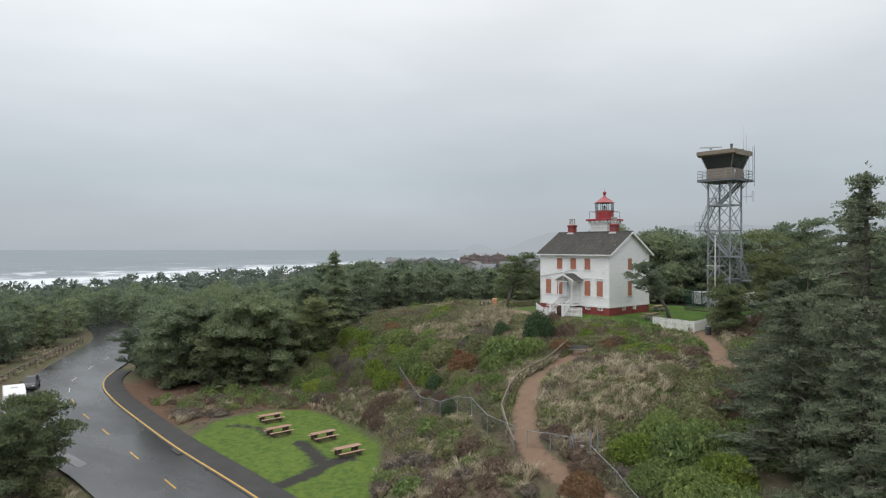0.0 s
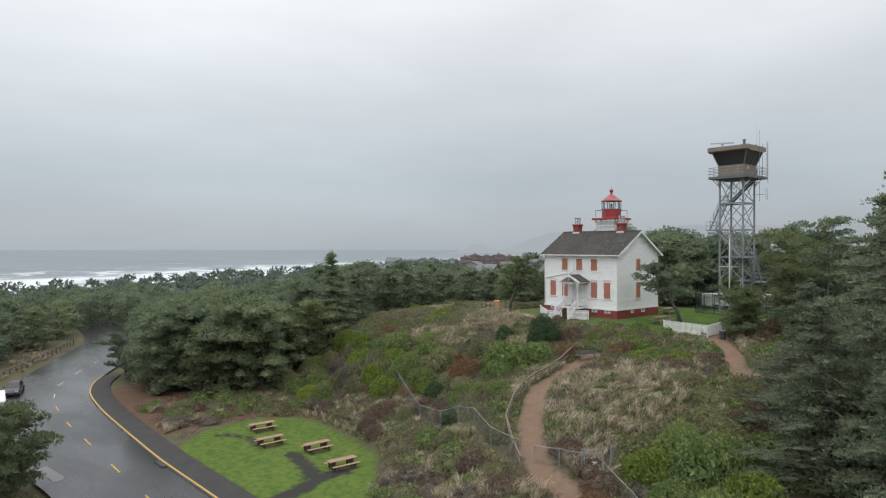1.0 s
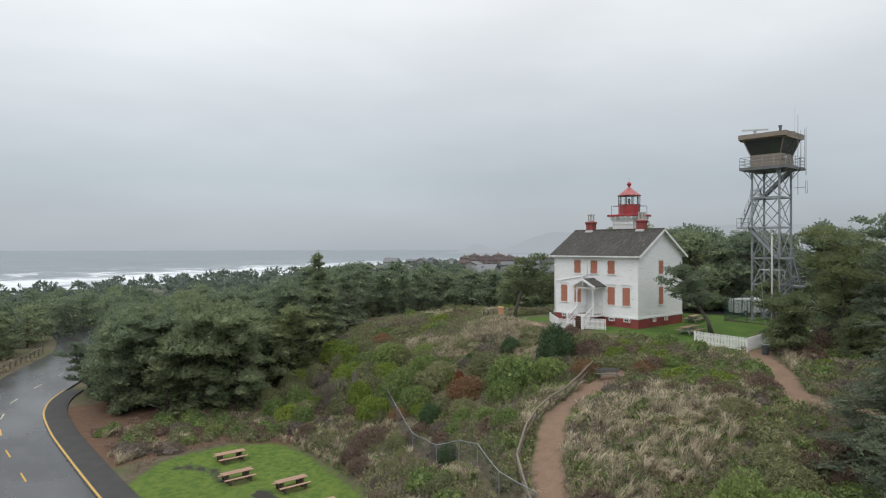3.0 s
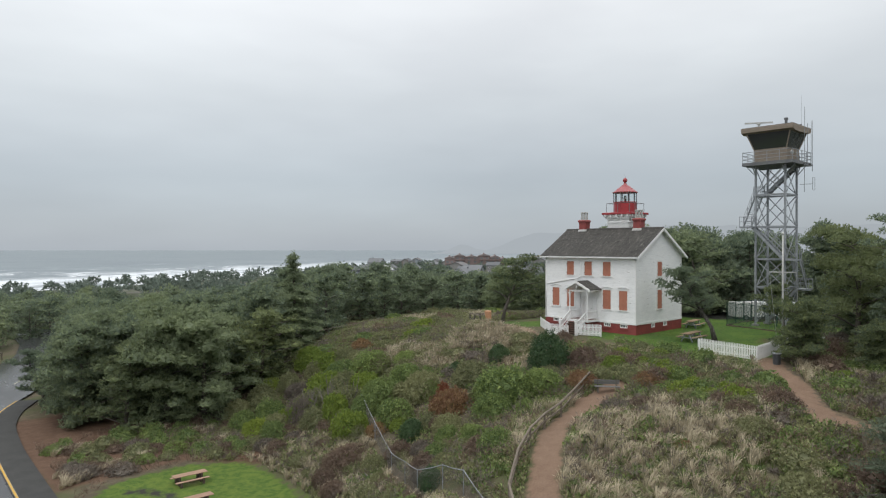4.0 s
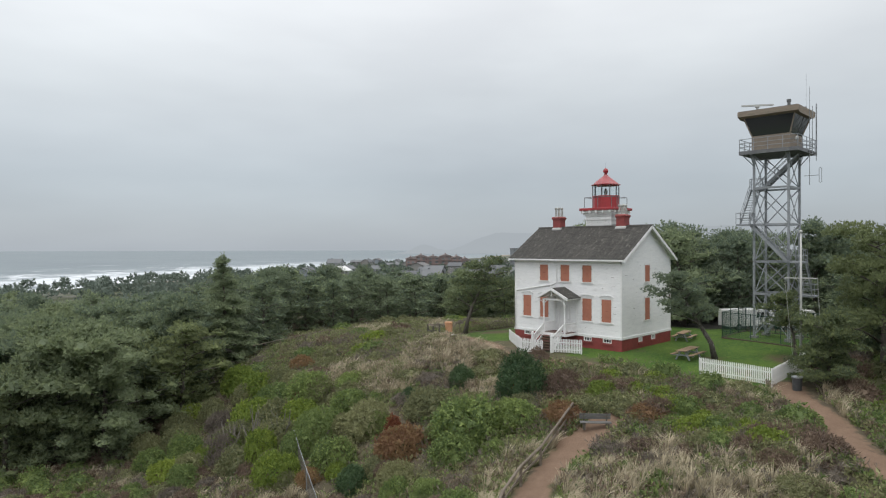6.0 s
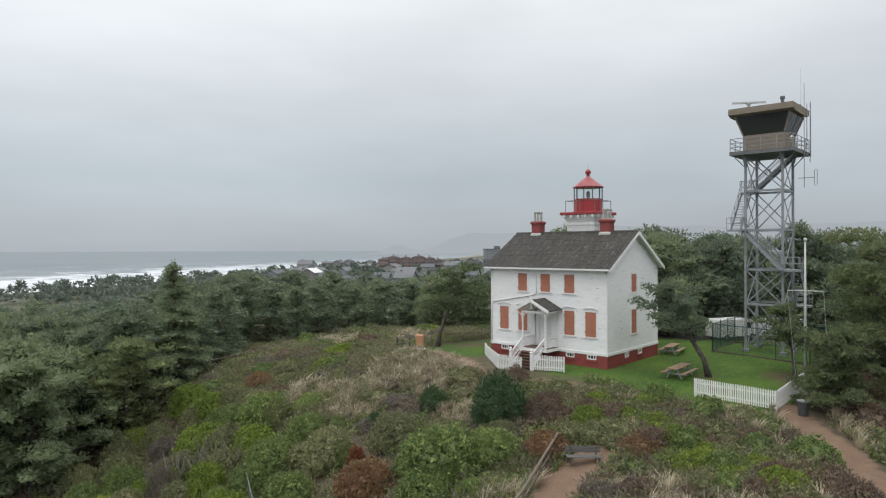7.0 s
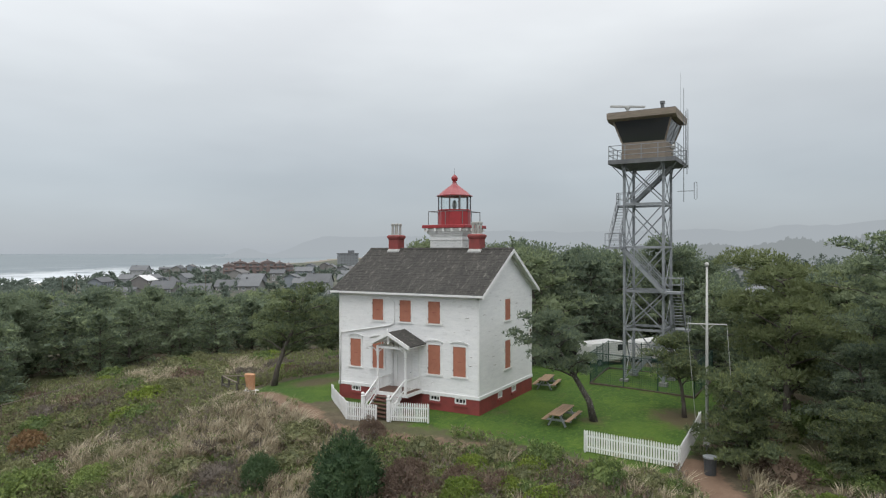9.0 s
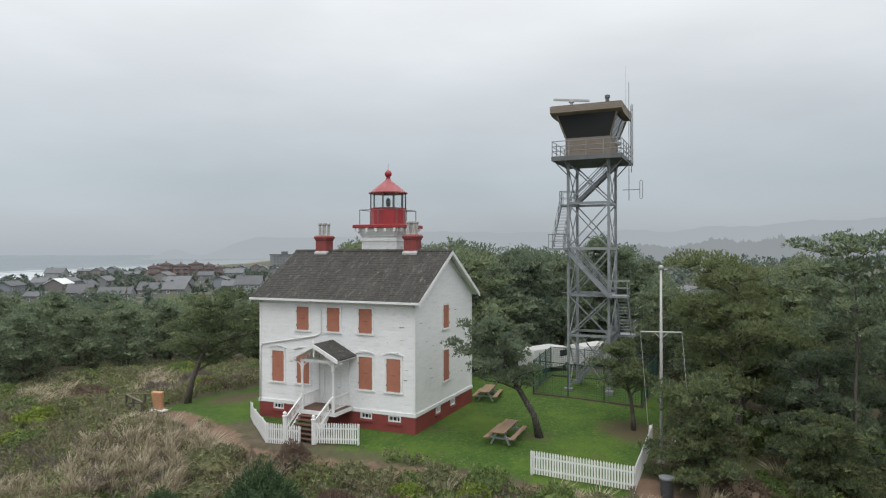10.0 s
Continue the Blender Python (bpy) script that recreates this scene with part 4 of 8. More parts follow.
# chimneys with clay pots
for cy in (52.58, 45.75):
    ch = Build().turned((66.55, cy, 0), [(0.60, 10.55), (0.60, 11.28), (0.66, 11.31), (0.66, 11.38), (0.73, 11.42), (0.73, 11.53), (0.60, 11.62)], 4, math.pi / 4)
    chimney = part("chimney", ch, M["brick_red"], lighthouse, "red painted brick chimney")
    part("flashing", Build().turned((66.55, cy, 0), [(0.72, 10.08), (0.72, 10.42), (0.62, 10.56)], 4, math.pi / 4), M["flashing"], chimney, "pale flashing at the chimney's foot")
    for px, py in ((-0.22, 0.20), (-0.22, -0.20), (0.22, 0.20), (0.22, -0.20)):
        part("chimney_pot", Build().turned((66.55 + px, cy + py, 11.60), [(0.14, 0), (0.10, 0.10), (0.085, 0.70), (0.13, 0.76), (0.13, 0.86), (0.10, 0.90), (0.08, 0.90)], 10), M["pot"], chimney, "pale clay pot", smooth=False)

# light tower on the rear slope
TX, TY = 68.3, 48.5
part("tower_wall", Build().box(TX - 1.33, TX + 1.33, TY - 1.33, TY + 1.33, 7.7, 11.62), M["trim"], lighthouse, "square white timber light tower")
tb = Build()
for face_y, sgn in ((TY - 1.33, -1), (TY + 1.33, 1)):
    b0 = boards(TX - 1.25, TX + 1.25, 7.9, 11.22, [], lambda u, d, z, fy=face_y, s=sgn: (u, fy + s * d, z), 0.22)
    tb.add(b0.v, b0.f)
for face_x, sgn in ((TX - 1.33, -1), (TX + 1.33, 1)):
    b0 = boards(TY - 1.25, TY + 1.25, 7.9, 11.22, [], lambda u, d, z, fx=face_x, s=sgn: (fx + s * d, u, z), 0.22)
    tb.add(b0.v, b0.f)
part("weatherboarding", tb, M["peeling"], lighthouse, "white boards with dark peeling paint")
for z0, z1, o in ((11.22, 11.36, 1.40), (11.55, 11.72, 1.42), (11.72, 11.90, 1.52), (11.90, 12.10, 1.62)):
    part("cornice", Build().box(TX - o, TX + o, TY - o, TY + o, z0, z1), M["trim"], lighthouse)
for k in range(5):
    u = -1.4 + 0.7 * k
    for x, y in ((TX - 1.70, TY + u), (TX + u, TY - 1.70), (TX + 1.70, TY + u), (TX + u, TY + 1.70)):
        part("bracket", Build().box(x - 0.08, x + 0.08, y - 0.08, y + 0.08, 11.86, 12.10), M["trim"], lighthouse)
gal = part("gallery", Build().box(TX - 1.80, TX + 1.80, TY - 1.80, TY + 1.80, 12.10, 12.34), M["red"], lighthouse, "red gallery deck", bevel=0.03)
RH = 1.43
for i, (sx, sy) in enumerate(((-1, -1), (-1, 0), (-1, 1), (0, 1), (1, 1), (1, 0), (1, -1), (0, -1))):
    part("rail_post", Build().tube([(TX + sx * RH, TY + sy * RH, 12.34), (TX + sx * RH, TY + sy * RH, 13.36)], [0.028, 0.028], 6), M["galv_dark"], gal)
for zz in (13.35,):
    cs = [(TX - RH, TY - RH, zz), (TX - RH, TY + RH, zz), (TX + RH, TY + RH, zz), (TX + RH, TY - RH, zz)]
    for a, b1 in zip(cs, cs[1:] + cs[:1]):
        part("handrail", Build().tube([a, b1], [0.024, 0.024], 6), M["galv_dark"], gal)
lantern = part("lantern_drum", Build().turned((TX, TY, 12.34), [(1.22, 0), (1.22, 1.08), (1.27, 1.10), (1.27, 1.17)], 10, 0.2), M["red"], lighthouse, "red ten-sided iron lantern drum")
SP = 0.2
corner = [(TX + 1.2 * math.cos(SP + 2 * math.pi * k / 10), TY + 1.2 * math.sin(SP + 2 * math.pi * k / 10)) for k in range(10)]
for k in range(10):
    a, b1 = corner[k], corner[(k + 1) % 10]
    part("mullion", Build().bar((*a, 13.51), (*a, 14.52), 0.07), M["galv_dark"], lantern)
    pane = part("pane", Build().bar(((a[0] + b1[0]) / 2, (a[1] + b1[1]) / 2, 13.53), ((a[0] + b1[0]) / 2, (a[1] + b1[1]) / 2, 14.5), 0.012, math.dist(a, b1) - 0.08, (b1[0] - a[0], b1[1] - a[1], 0)), M["glass"], lantern, "clear lantern pane")
    pane.visible_shadow = False
part("lantern_roof", Build().turned((TX, TY, 14.5), [(1.30, 0.0), (1.36, 0.02), (1.36, 0.09), (1.22, 0.14), (0.85, 0.45), (0.45, 0.76), (0.26, 0.90), (0.17, 1.0), (0.14, 1.12)], 10, SP), M["red_roof"], lantern, "faded red conical lantern roof")
part("vent_ball", Build().turned((TX, TY, 15.55), [(0.14, 0), (0.17, 0.05), (0.11, 0.10), (0.18, 0.16), (0.24, 0.27), (0.25, 0.36), (0.21, 0.48), (0.10, 0.57), (0.03, 0.62)], 14), M["red"], lantern, "red ventilator ball", smooth=True)
part("lightning_rod", Build().tube([(TX, TY, 16.1), (TX, TY, 16.65)], [0.014, 0.008], 6), M["galv_dark"], lantern)
lens = part("lens", Build().turned((TX, TY, 13.51), [(0.11, 0), (0.11, 0.12), (0.15, 0.18), (0.18, 0.38), (0.15, 0.58), (0.08, 0.68), (0.03, 0.74)], 14), M["lamp_glass"], lantern, "glass lighthouse lens", smooth=True)

# porch: deck, steps, turned posts, bracketed gable roof, balustrades
porch = part("porch_deck", Build().box(60.15, FX - 0.09, 47.55, 50.10, 1.18, 1.28), M["step_wood"], lighthouse, "brown timber porch deck")
part("deck_edge", Build().box(60.09, 60.15, 47.50, 50.15, 1.06, 1.29).box(60.15, FX - 0.09, 47.50, 47.55, 1.06, 1.29), M["trim"], porch)
for k in range(6):
    z = 1.18 - 0.185 * (k + 1)
    x = 60.09 - 0.235 * k
    part("step", Build().box(x - 0.26, x, 48.05, 49.85, z - 0.04, z + 0.01), M["step_wood"], porch, "brown timber step")
    part("riser", Build().box(x - 0.025, x, 48.05, 49.85, z - 0.185, z - 0.04), M["wood_dark"], porch)
for y in (48.0, 49.88):
    part("stringer", Build().bar((60.12, y, 1.04), (58.66, y, -0.06), 0.06, 0.24), M["trim"], porch)
for y in (47.76, 49.90):
    prof = [(0.10, 1.28), (0.10, 2.14), (0.06, 2.2), (0.085, 2.28), (0.07, 2.42), (0.062, 3.35), (0.085, 3.45), (0.06, 3.52), (0.10, 3.6), (0.10, 4.22)]
    post = part("porch_post", Build().turned((60.28, y, 0), prof, 10), M["trim"], porch, "white turned porch post")
    for sgn in (-1, 1):
        arc = [(60.28, y + sgn * 0.62 * (1 - math.cos(q)), 3.55 + 0.55 * math.sin(q)) for q in (math.pi / 2 * k / 6 for k in range(7))]
        part("scroll_bracket", Build().tube(arc, [0.035] * 7, 6), M["trim"], post)
    part("pilaster", Build().box(FX - 0.12, FX - 0.03, y - 0.07, y + 0.07, 1.28, 4.22), M["trim"], porch)
    rail = part("balustrade_rail", Build().bar((60.36, y, 2.08), (FX - 0.1, y, 2.08), 0.08, 0.06).bar((60.36, y, 1.40), (FX - 0.1, y, 1.40), 0.06, 0.05), M["trim"], porch)
    for k in range(11):
        part("baluster", Build().box(60.48 + k * 0.14, 60.52 + k * 0.14, y - 0.02, y + 0.02, 1.42, 2.06), M["trim"], rail)
for y, py in ((47.97, 47.76), (49.92, 49.90)):
    rail = part("stair_rail", Build().bar((60.28, (y + py) / 2, 2.06), (58.72, y, 1.10), 0.08, 0.07).bar((60.22, (y + py) / 2, 1.44), (58.74, y, 0.46), 0.06, 0.05), M["trim"], porch, "white sloping stair rail")
    for k in range(11):
        t = (k + 0.6) / 11.6
        x = 60.2 - 1.44 * t
        part("baluster", Build().box(x - 0.02, x + 0.02, y - 0.02, y + 0.02, 1.42 - 0.94 * t, 2.02 - 0.90 * t), M["trim"], rail)
    part("newel_post", Build().turned((58.66, y, -0.15), [(0.12, 0), (0.12, 1.32), (0.15, 1.35), (0.15, 1.40), (0.07, 1.44), (0.12, 1.51), (0.10, 1.59), (0.03, 1.64)], 8, math.pi / 8), M["trim"], porch, "white newel post with round cap")
PA, PZ0, PZ1 = 48.92, 4.28, 5.12
for y in (47.25, 50.59):
    sl = Build().prism([(y, PZ0 - 0.02), (PA, PZ1 - 0.02), (PA, PZ1 + 0.06), (y, PZ0 + 0.06)], "x", 59.98, FX - 0.01)
    part("porch_roof", sl, M["shingle"], porch, "dark shingled porch roof slope")
    part("porch_barge", Build().prism([(y, PZ0 - 0.16), (PA, PZ1 - 0.16), (PA, PZ1 + 0.075), (y, PZ0 + 0.075)], "x", 59.90, 59.98), M["trim"], porch)
    part("porch_soffit", Build().prism([(y, PZ0 - 0.06), (PA, PZ1 - 0.06), (PA, PZ1 - 0.025), (y, PZ0 - 0.025)], "x", 59.99, FX - 0.02), M["trim"], porch)
    part("porch_beam", Build().box(60.2, FX - 0.03, (47.69 if y < 49 else 49.83), (47.83 if y < 49 else 49.97), 4.08, 4.24), M["trim"], porch)
part("tie_beam", Build().box(60.22, 60.34, 47.69, 49.97, 4.08, 4.22), M["trim"], porch)
part("pendant", Build().turned((60.05, PA, 4.35), [(0.03, 0), (0.07, 0.08), (0.05, 0.2), (0.06, 0.62)], 8), M["trim"], porch)
part("finial", Build().turned((59.95, PA, PZ1), [(0.05, 0), (0.08, 0.12), (0.05, 0.2), (0.02, 0.34)], 8), M["trim"], porch)
part("fan_light", Build().tube([(60.28, PA + 0.75 * math.cos(q), 4.2 + 0.55 * math.sin(q)) for q in (math.pi * k / 10 for k in range(11))], [0.03] * 11, 6), M["trim"], porch)


# ---- picket fences ----
picket_mesh = Build().prism([(-0.042, 0), (0.042, 0), (0.042, 1.07), (0, 1.15), (-0.042, 1.07)], "y", -0.011, 0.011).mesh("picket", M["picket"])


def picket_fence(pts, heights, label, posts=True, gap=0.135):
    fence = thing("picket_fence", (*pts[0], heights[0]), label, "fence", group="picket fences")
    for (a, za), (b1, zb) in zip(zip(pts[:-1], heights[:-1]), zip(pts[1:], heights[1:])):
        n = max(2, round(math.dist(a, b1) / gap))
        rz = math.atan2(b1[1] - a[1], b1[0] - a[0])
        d = Vector((b1[0] - a[0], b1[1] - a[1], 0)).normalized()
        s = Vector((-d.y, d.x, 0))
        for k in range(n + 1):
            t = k / n
            piece("picket", picket_mesh, fence, (a[0] + (b1[0] - a[0]) * t, a[1] + (b1[1] - a[1]) * t, za + (zb - za) * t + 0.06 + 0.006 * math.sin(k * 12.9)), rz, ry=0.01 * math.sin(k * 7.3))
        for h in (0.30, 0.88):
            part("rail", Build().bar(Vector((*a, za + h)) + s * 0.036, Vector((*b1, zb + h)) + s * 0.036, 0.04, 0.08), M["picket"], fence)
        for p, z in ((a, za), (b1, zb)):
            q = Vector((*p, z)) + s * 0.10
            part("post", Build().box(q.x - 0.045, q.x + 0.045, q.y - 0.045, q.y + 0.045, q.z - 0.3, q.z + 1.12), M["picket"], fence)
    return fence


picket_fence([(59.38, 35.75), (59.38, 30.93)], [-0.38, -0.50], "white picket fence along the lawn's edge")
picket_fence([(59.44, 30.84), (66.2, 30.80)], [-0.50, -0.25], "white picket fence running back past the flagpole")
picket_fence([(65.0, 29.4), (67.6, 28.6)], [-0.35, -0.3], "short white picket fence behind the pine")
picket_fence([(61.5, 54.75), (60.3, 53.5), (59.0, 51.9), (58.2, 50.9)], [-0.20, -0.22, -0.25, -0.28], "white picket fence swept round the porch steps")
picket_fence([(58.1, 50.8), (58.35, 48.75)], [-0.30, -0.32], "white picket fence before the porch steps")
picket_fence([(58.62, 47.85), (59.2, 45.45)], [-0.12, -0.06], "white picket fence beside the porch steps")


# ---- watch tower ----
tower = thing("watch_tower", (77.2, 36.15, 0.5), "galvanised steel watch tower with a tan lookout cabin", "tower")
X0, X1, Y0T, Y1T = 75.65, 78.75, 34.70, 37.60
legs = [(X0, Y1T), (X1, Y1T), (X1, Y0T), (X0, Y0T)]
GIRT = [0.55, 4.40, 7.33, 10.70, 14.0, 17.0]
for x, y in legs:
    part("leg", Build().box(x - 0.09, x + 0.09, y - 0.09, y + 0.09, 0.40, 17.05), M["galv"], tower, "steel tower leg")
    part("footing", Build().box(x - 0.3, x + 0.3, y - 0.3, y + 0.3, 0.10, 0.56), M["concrete"], tower)
for i, (a, b1) in enumerate(zip(legs, legs[1:] + legs[:1])):
    d = Vector((b1[0] - a[0], b1[1] - a[1], 0)).normalized()
    n = Vector((d.y, -d.x, 0)) * 0.06
    for z in GIRT[1:-1]:
        part("girt", Build().bar((*a, z), (*b1, z), 0.10, 0.18), M["galv"], tower)
    for z0, z1 in zip(GIRT[:-1], GIRT[1:]):
        part("brace", Build().bar(Vector((*a, z0 + 0.05)) + n, Vector((*b1, z1 - 0.05)) + n, 0.05, 0.09), M["galv"], tower)
        part("brace", Build().bar(Vector((*b1, z0 + 0.05)) - n, Vector((*a, z1 - 0.05)) - n, 0.05, 0.09), M["galv"], tower)
DX0, DX1, DY0, DY1 = 74.66, 79.85, 33.65, 38.60
tdeck = part("walkway", Build().box(DX0, DX1, DY0, DY1, 17.02, 17.34), M["galv_dark"], tower, "grey steel walkway round the cabin")
for x, y in legs:
    cx, cy = 77.2, 36.15
    for ox, oy in ((math.copysign(0.95, x - cx), 0), (0, math.copysign(0.95, y - cy))):
        part("knee_brace", Build().bar((x, y, 16.0), (x + ox, y + oy, 17.04), 0.07), M["galv"], tower)
cs = [(DX0 + 0.05, DY0 + 0.05), (DX0 + 0.05, DY1 - 0.05), (DX1 - 0.05, DY1 - 0.05), (DX1 - 0.05, DY0 + 0.05)]
for a, b1 in zip(cs, cs[1:] + cs[:1]):
    for z in (17.7, 18.05, 18.42):
        part("guard_rail", Build().tube([(*a, z), (*b1, z)], [0.028, 0.028], 6), M["galv"], tdeck)
    for k in range(4):
        p = (a[0] + (b1[0] - a[0]) * k / 4, a[1] + (b1[1] - a[1]) * k / 4)
        part("guard_post", Build().tube([(*p, 17.34), (*p, 18.44)], [0.032, 0.032], 6), M["galv"], tdeck)
CX0, CX1, CY0, CY1 = 75.55, 78.9, 34.55, 37.75
cab = part("cabin_base", Build().box(CX0, CX1, CY0, CY1, 17.34, 18.72), M["cabin"], tower, "tan board-clad lower cabin wall")
for k in range(7):
    z = 17.40 + k * 0.19
    part("cladding_board", Build().box(CX0 - 0.02, CX1 + 0.02, CY0 - 0.02, CY1 + 0.02, z, z + 0.17), M["cabin"], cab)
G0, G1, OUT = 18.73, 20.32, 0.52
lo = [(CX0, CY0), (CX0, CY1), (CX1, CY1), (CX1, CY0)]
hi = [(CX0 - OUT, CY0 - OUT), (CX0 - OUT, CY1 + OUT), (CX1 + OUT, CY1 + OUT), (CX1 + OUT, CY0 - OUT)]
for k in range(4):
    a, b1, c1, d1 = lo[k], lo[(k + 1) % 4], hi[(k + 1) % 4], hi[k]
    gl = Build()
    cen = Vector((77.2, 36.15, 0))
    ring = [Vector((*a, G0)), Vector((*b1, G0)), Vector((*c1, G1)), Vector((*d1, G1))]
    inn = [p + (Vector((cen.x, cen.y, p.z)) - p).normalized() * 0.03 for p in ring]
    gl.add(ring + inn, [(0, 1, 2, 3), (7, 6, 5, 4), (0, 4, 5, 1), (1, 5, 6, 2), (2, 6, 7, 3), (3, 7, 4, 0)])
    pane = part("window_band", gl, M["glass_dark"], cab, "outward leaning dark lookout glass")
    for t in (0.0,) if k != 3 else (0.0, 0.4):
        p = Vector((*a, G0)).lerp(Vector((*b1, G0)), t)
        q = Vector((*d1, G1)).lerp(Vector((*c1, G1)), t)
        part("window_post", Build().bar(p, q, 0.09 if t == 0 else 0.05), M["galv_dark"] if t else M["cabin"], cab)
RX0, RX1, RY0, RY1 = 74.62, 79.55, 33.62, 38.68
cap = Build().prism([(RX0 + 0.55, 20.28), (RX1 - 0.55, 20.28), (RX1, 20.46), (RX1, 20.92), (RX0, 20.92), (RX0, 20.46)], "y", RY0, RY1)
troof = part("cabin_roof", cap, M["cabin"], tower, "flat tan-edged cabin roof")
part("roof_felt", Build().box(RX0 + 0.05, RX1 - 0.05, RY0 + 0.05, RY1 - 0.05, 20.92, 20.96), M["cabin_roof"], troof)
for z in (20.60, 20.76):
    part("fascia_groove", Build().box(RX0 - 0.012, RX1 + 0.012, RY0 - 0.012, RY1 + 0.012, z, z + 0.13), M["cabin"], troof)
part("vent_pipe", Build().turned((76.4, 34.9, 20.96), [(0.14, 0), (0.14, 0.62), (0.19, 0.64), (0.19, 0.82), (0.15, 0.86)], 12), M["galv_dark"], troof, "dark roof vent pipe")
radar = part("radar_mast", Build().turned((75.9, 37.4, 20.96), [(0.16, 0), (0.16, 0.12), (0.10, 0.16), (0.10, 0.38), (0.2, 0.42), (0.2, 0.5)], 10), M["pole_white"], troof)
part("radar_arm", Build().bar((75.2, 38.55, 21.56), (76.6, 36.25, 21.56), 0.18, 0.14), M["pole_white"], radar, "white rotating radar bar")
part("hatch", Build().box(76.8, 77.3, 36.3, 36.8, 20.96, 21.12), M["cabin_roof"], troof)
for x, y, z0, z1, r0 in ((77.6, 33.56, 14.2, 22.9, 0.03), (79.3, 33.50, 17.0, 21.6, 0.026), (79.95, 33.6, 17.0, 21.7, 0.03), (78.3, 33.52, 17.0, 21.3, 0.035), (80.4, 33.75, 16.6, 21.9, 0.03), (77.2, 33.72, 20.9, 24.0, 0.010)):
    mast = part("antenna", Build().tube([(x, y, z0), (x, y, z1)], [r0, r0 * 0.7], 6), M["galv"], tower, "thin whip antenna")
    part("antenna_clamp", Build().box(x - 0.06, x + 0.06, y - 0.02, y + 0.22, max(17.1, z0 + 0.1), max(17.1, z0 + 0.1) + 0.1), M["galv_dark"], mast)
part("folded_dipole", Build().tube([(77.6, 34.0, 15.0), (77.6, 32.80, 15.0)], [0.025, 0.025], 6).tube([(77.6, 32.80, 15.0), (77.6, 32.80, 15.6), (77.6, 32.70, 15.68), (77.6, 32.60, 15.6), (77.6, 32.60, 14.4), (77.6, 32.70, 14.32), (77.6, 32.80, 14.4), (77.6, 32.80, 15.0)], [0.022] * 8, 6), M["galv"], tower, "side-mounted loop antenna")
part("floodlight", Build().turned((75.2, 33.9, 17.9), [(0.05, 0), (0.16, 0.1), (0.16, 0.25), (0.05, 0.4)], 8), M["pole_white"], tower, "small white lamp housing")


def flight(a, b1, width, rise_label, n=14):
    """A straight flight of open steel stairs with rails."""
    a, b1 = Vector(a), Vector(b1)
    d = (b1 - a)
    flat = Vector((d.x, d.y, 0)).normalized()
    s = Vector((-flat.y, flat.x, 0)) * (width / 2)
    st = part("stair_stringer", Build().bar(a + s, b1 + s, 0.05, 0.26).bar(a - s, b1 - s, 0.05, 0.26), M["galv"], tower, rise_label)
    for k in range(n):
        p = a.lerp(b1, (k + 0.5) / n)
        part("tread", Build().bar(p - s, p + s, 0.24, 0.035, (0, 0, 1)), M["galv"], st)
    for sg in (1, -1):
        for h in (0.55, 1.0):
            part("stair_rail", Build().tube([a + s * sg + Vector((0, 0, h)), b1 + s * sg + Vector((0, 0, h))], [0.024, 0.024], 6), M["galv"], st)
        for k in range(4):
            p = a.lerp(b1, k / 3) + s * sg
            part("rail_post", Build().tube([p, p + Vector((0, 0, 1.0))], [0.024, 0.024], 6), M["galv"], st)


def landing(x0, x1, y0, y1, z):
    la = part("landing", Build().box(x0, x1, y0, y1, z - 0.16, z), M["galv"], tower, "steel stair landing")
    c4 = [(x0, y0), (x0, y1), (x1, y1), (x1, y0)]
    for a, b1 in zip(c4, c4[1:] + c4[:1]):
        part("landing_rail", Build().tube([(*a, z + 1.0), (*b1, z + 1.0)], [0.024, 0.024], 6).tube([(*a, z + 0.5), (*b1, z + 0.5)], [0.02, 0.02], 6), M["galv"], la)
        part("landing_post", Build().tube([(*a, z), (*a, z + 1.0)], [0.026, 0.026], 6), M["galv"], la)


landing(74.4, 75.55, 37.5, 38.75, 10.74)
landing(75.0, 76.2, 33.35, 34.65, 7.40)
landing(78.0, 79.2, 33.3, 34.5, 4.30)
landing(78.0, 79.1, 37.7, 38.8, 14.1)
flight((75.3, 34.6, 7.35), (75.3, 37.7, 10.7), 0.8, "steel stair flight across the front")
flight((75.3, 38.3, 10.75), (78.2, 38.3, 14.1), 0.8, "steel stair flight along the side")
flight((78.3, 37.6, 14.1), (78.3, 34.4, 17.1), 0.8, "steel stair flight up to the walkway")
flight((78.1, 33.9, 4.35), (76.1, 33.9, 7.3), 0.8, "steel stair flight on the side", 12)
flight((77.9, 37.4, 0.6), (78.5, 34.5, 4.3), 0.8, "lowest steel stair flight", 14)

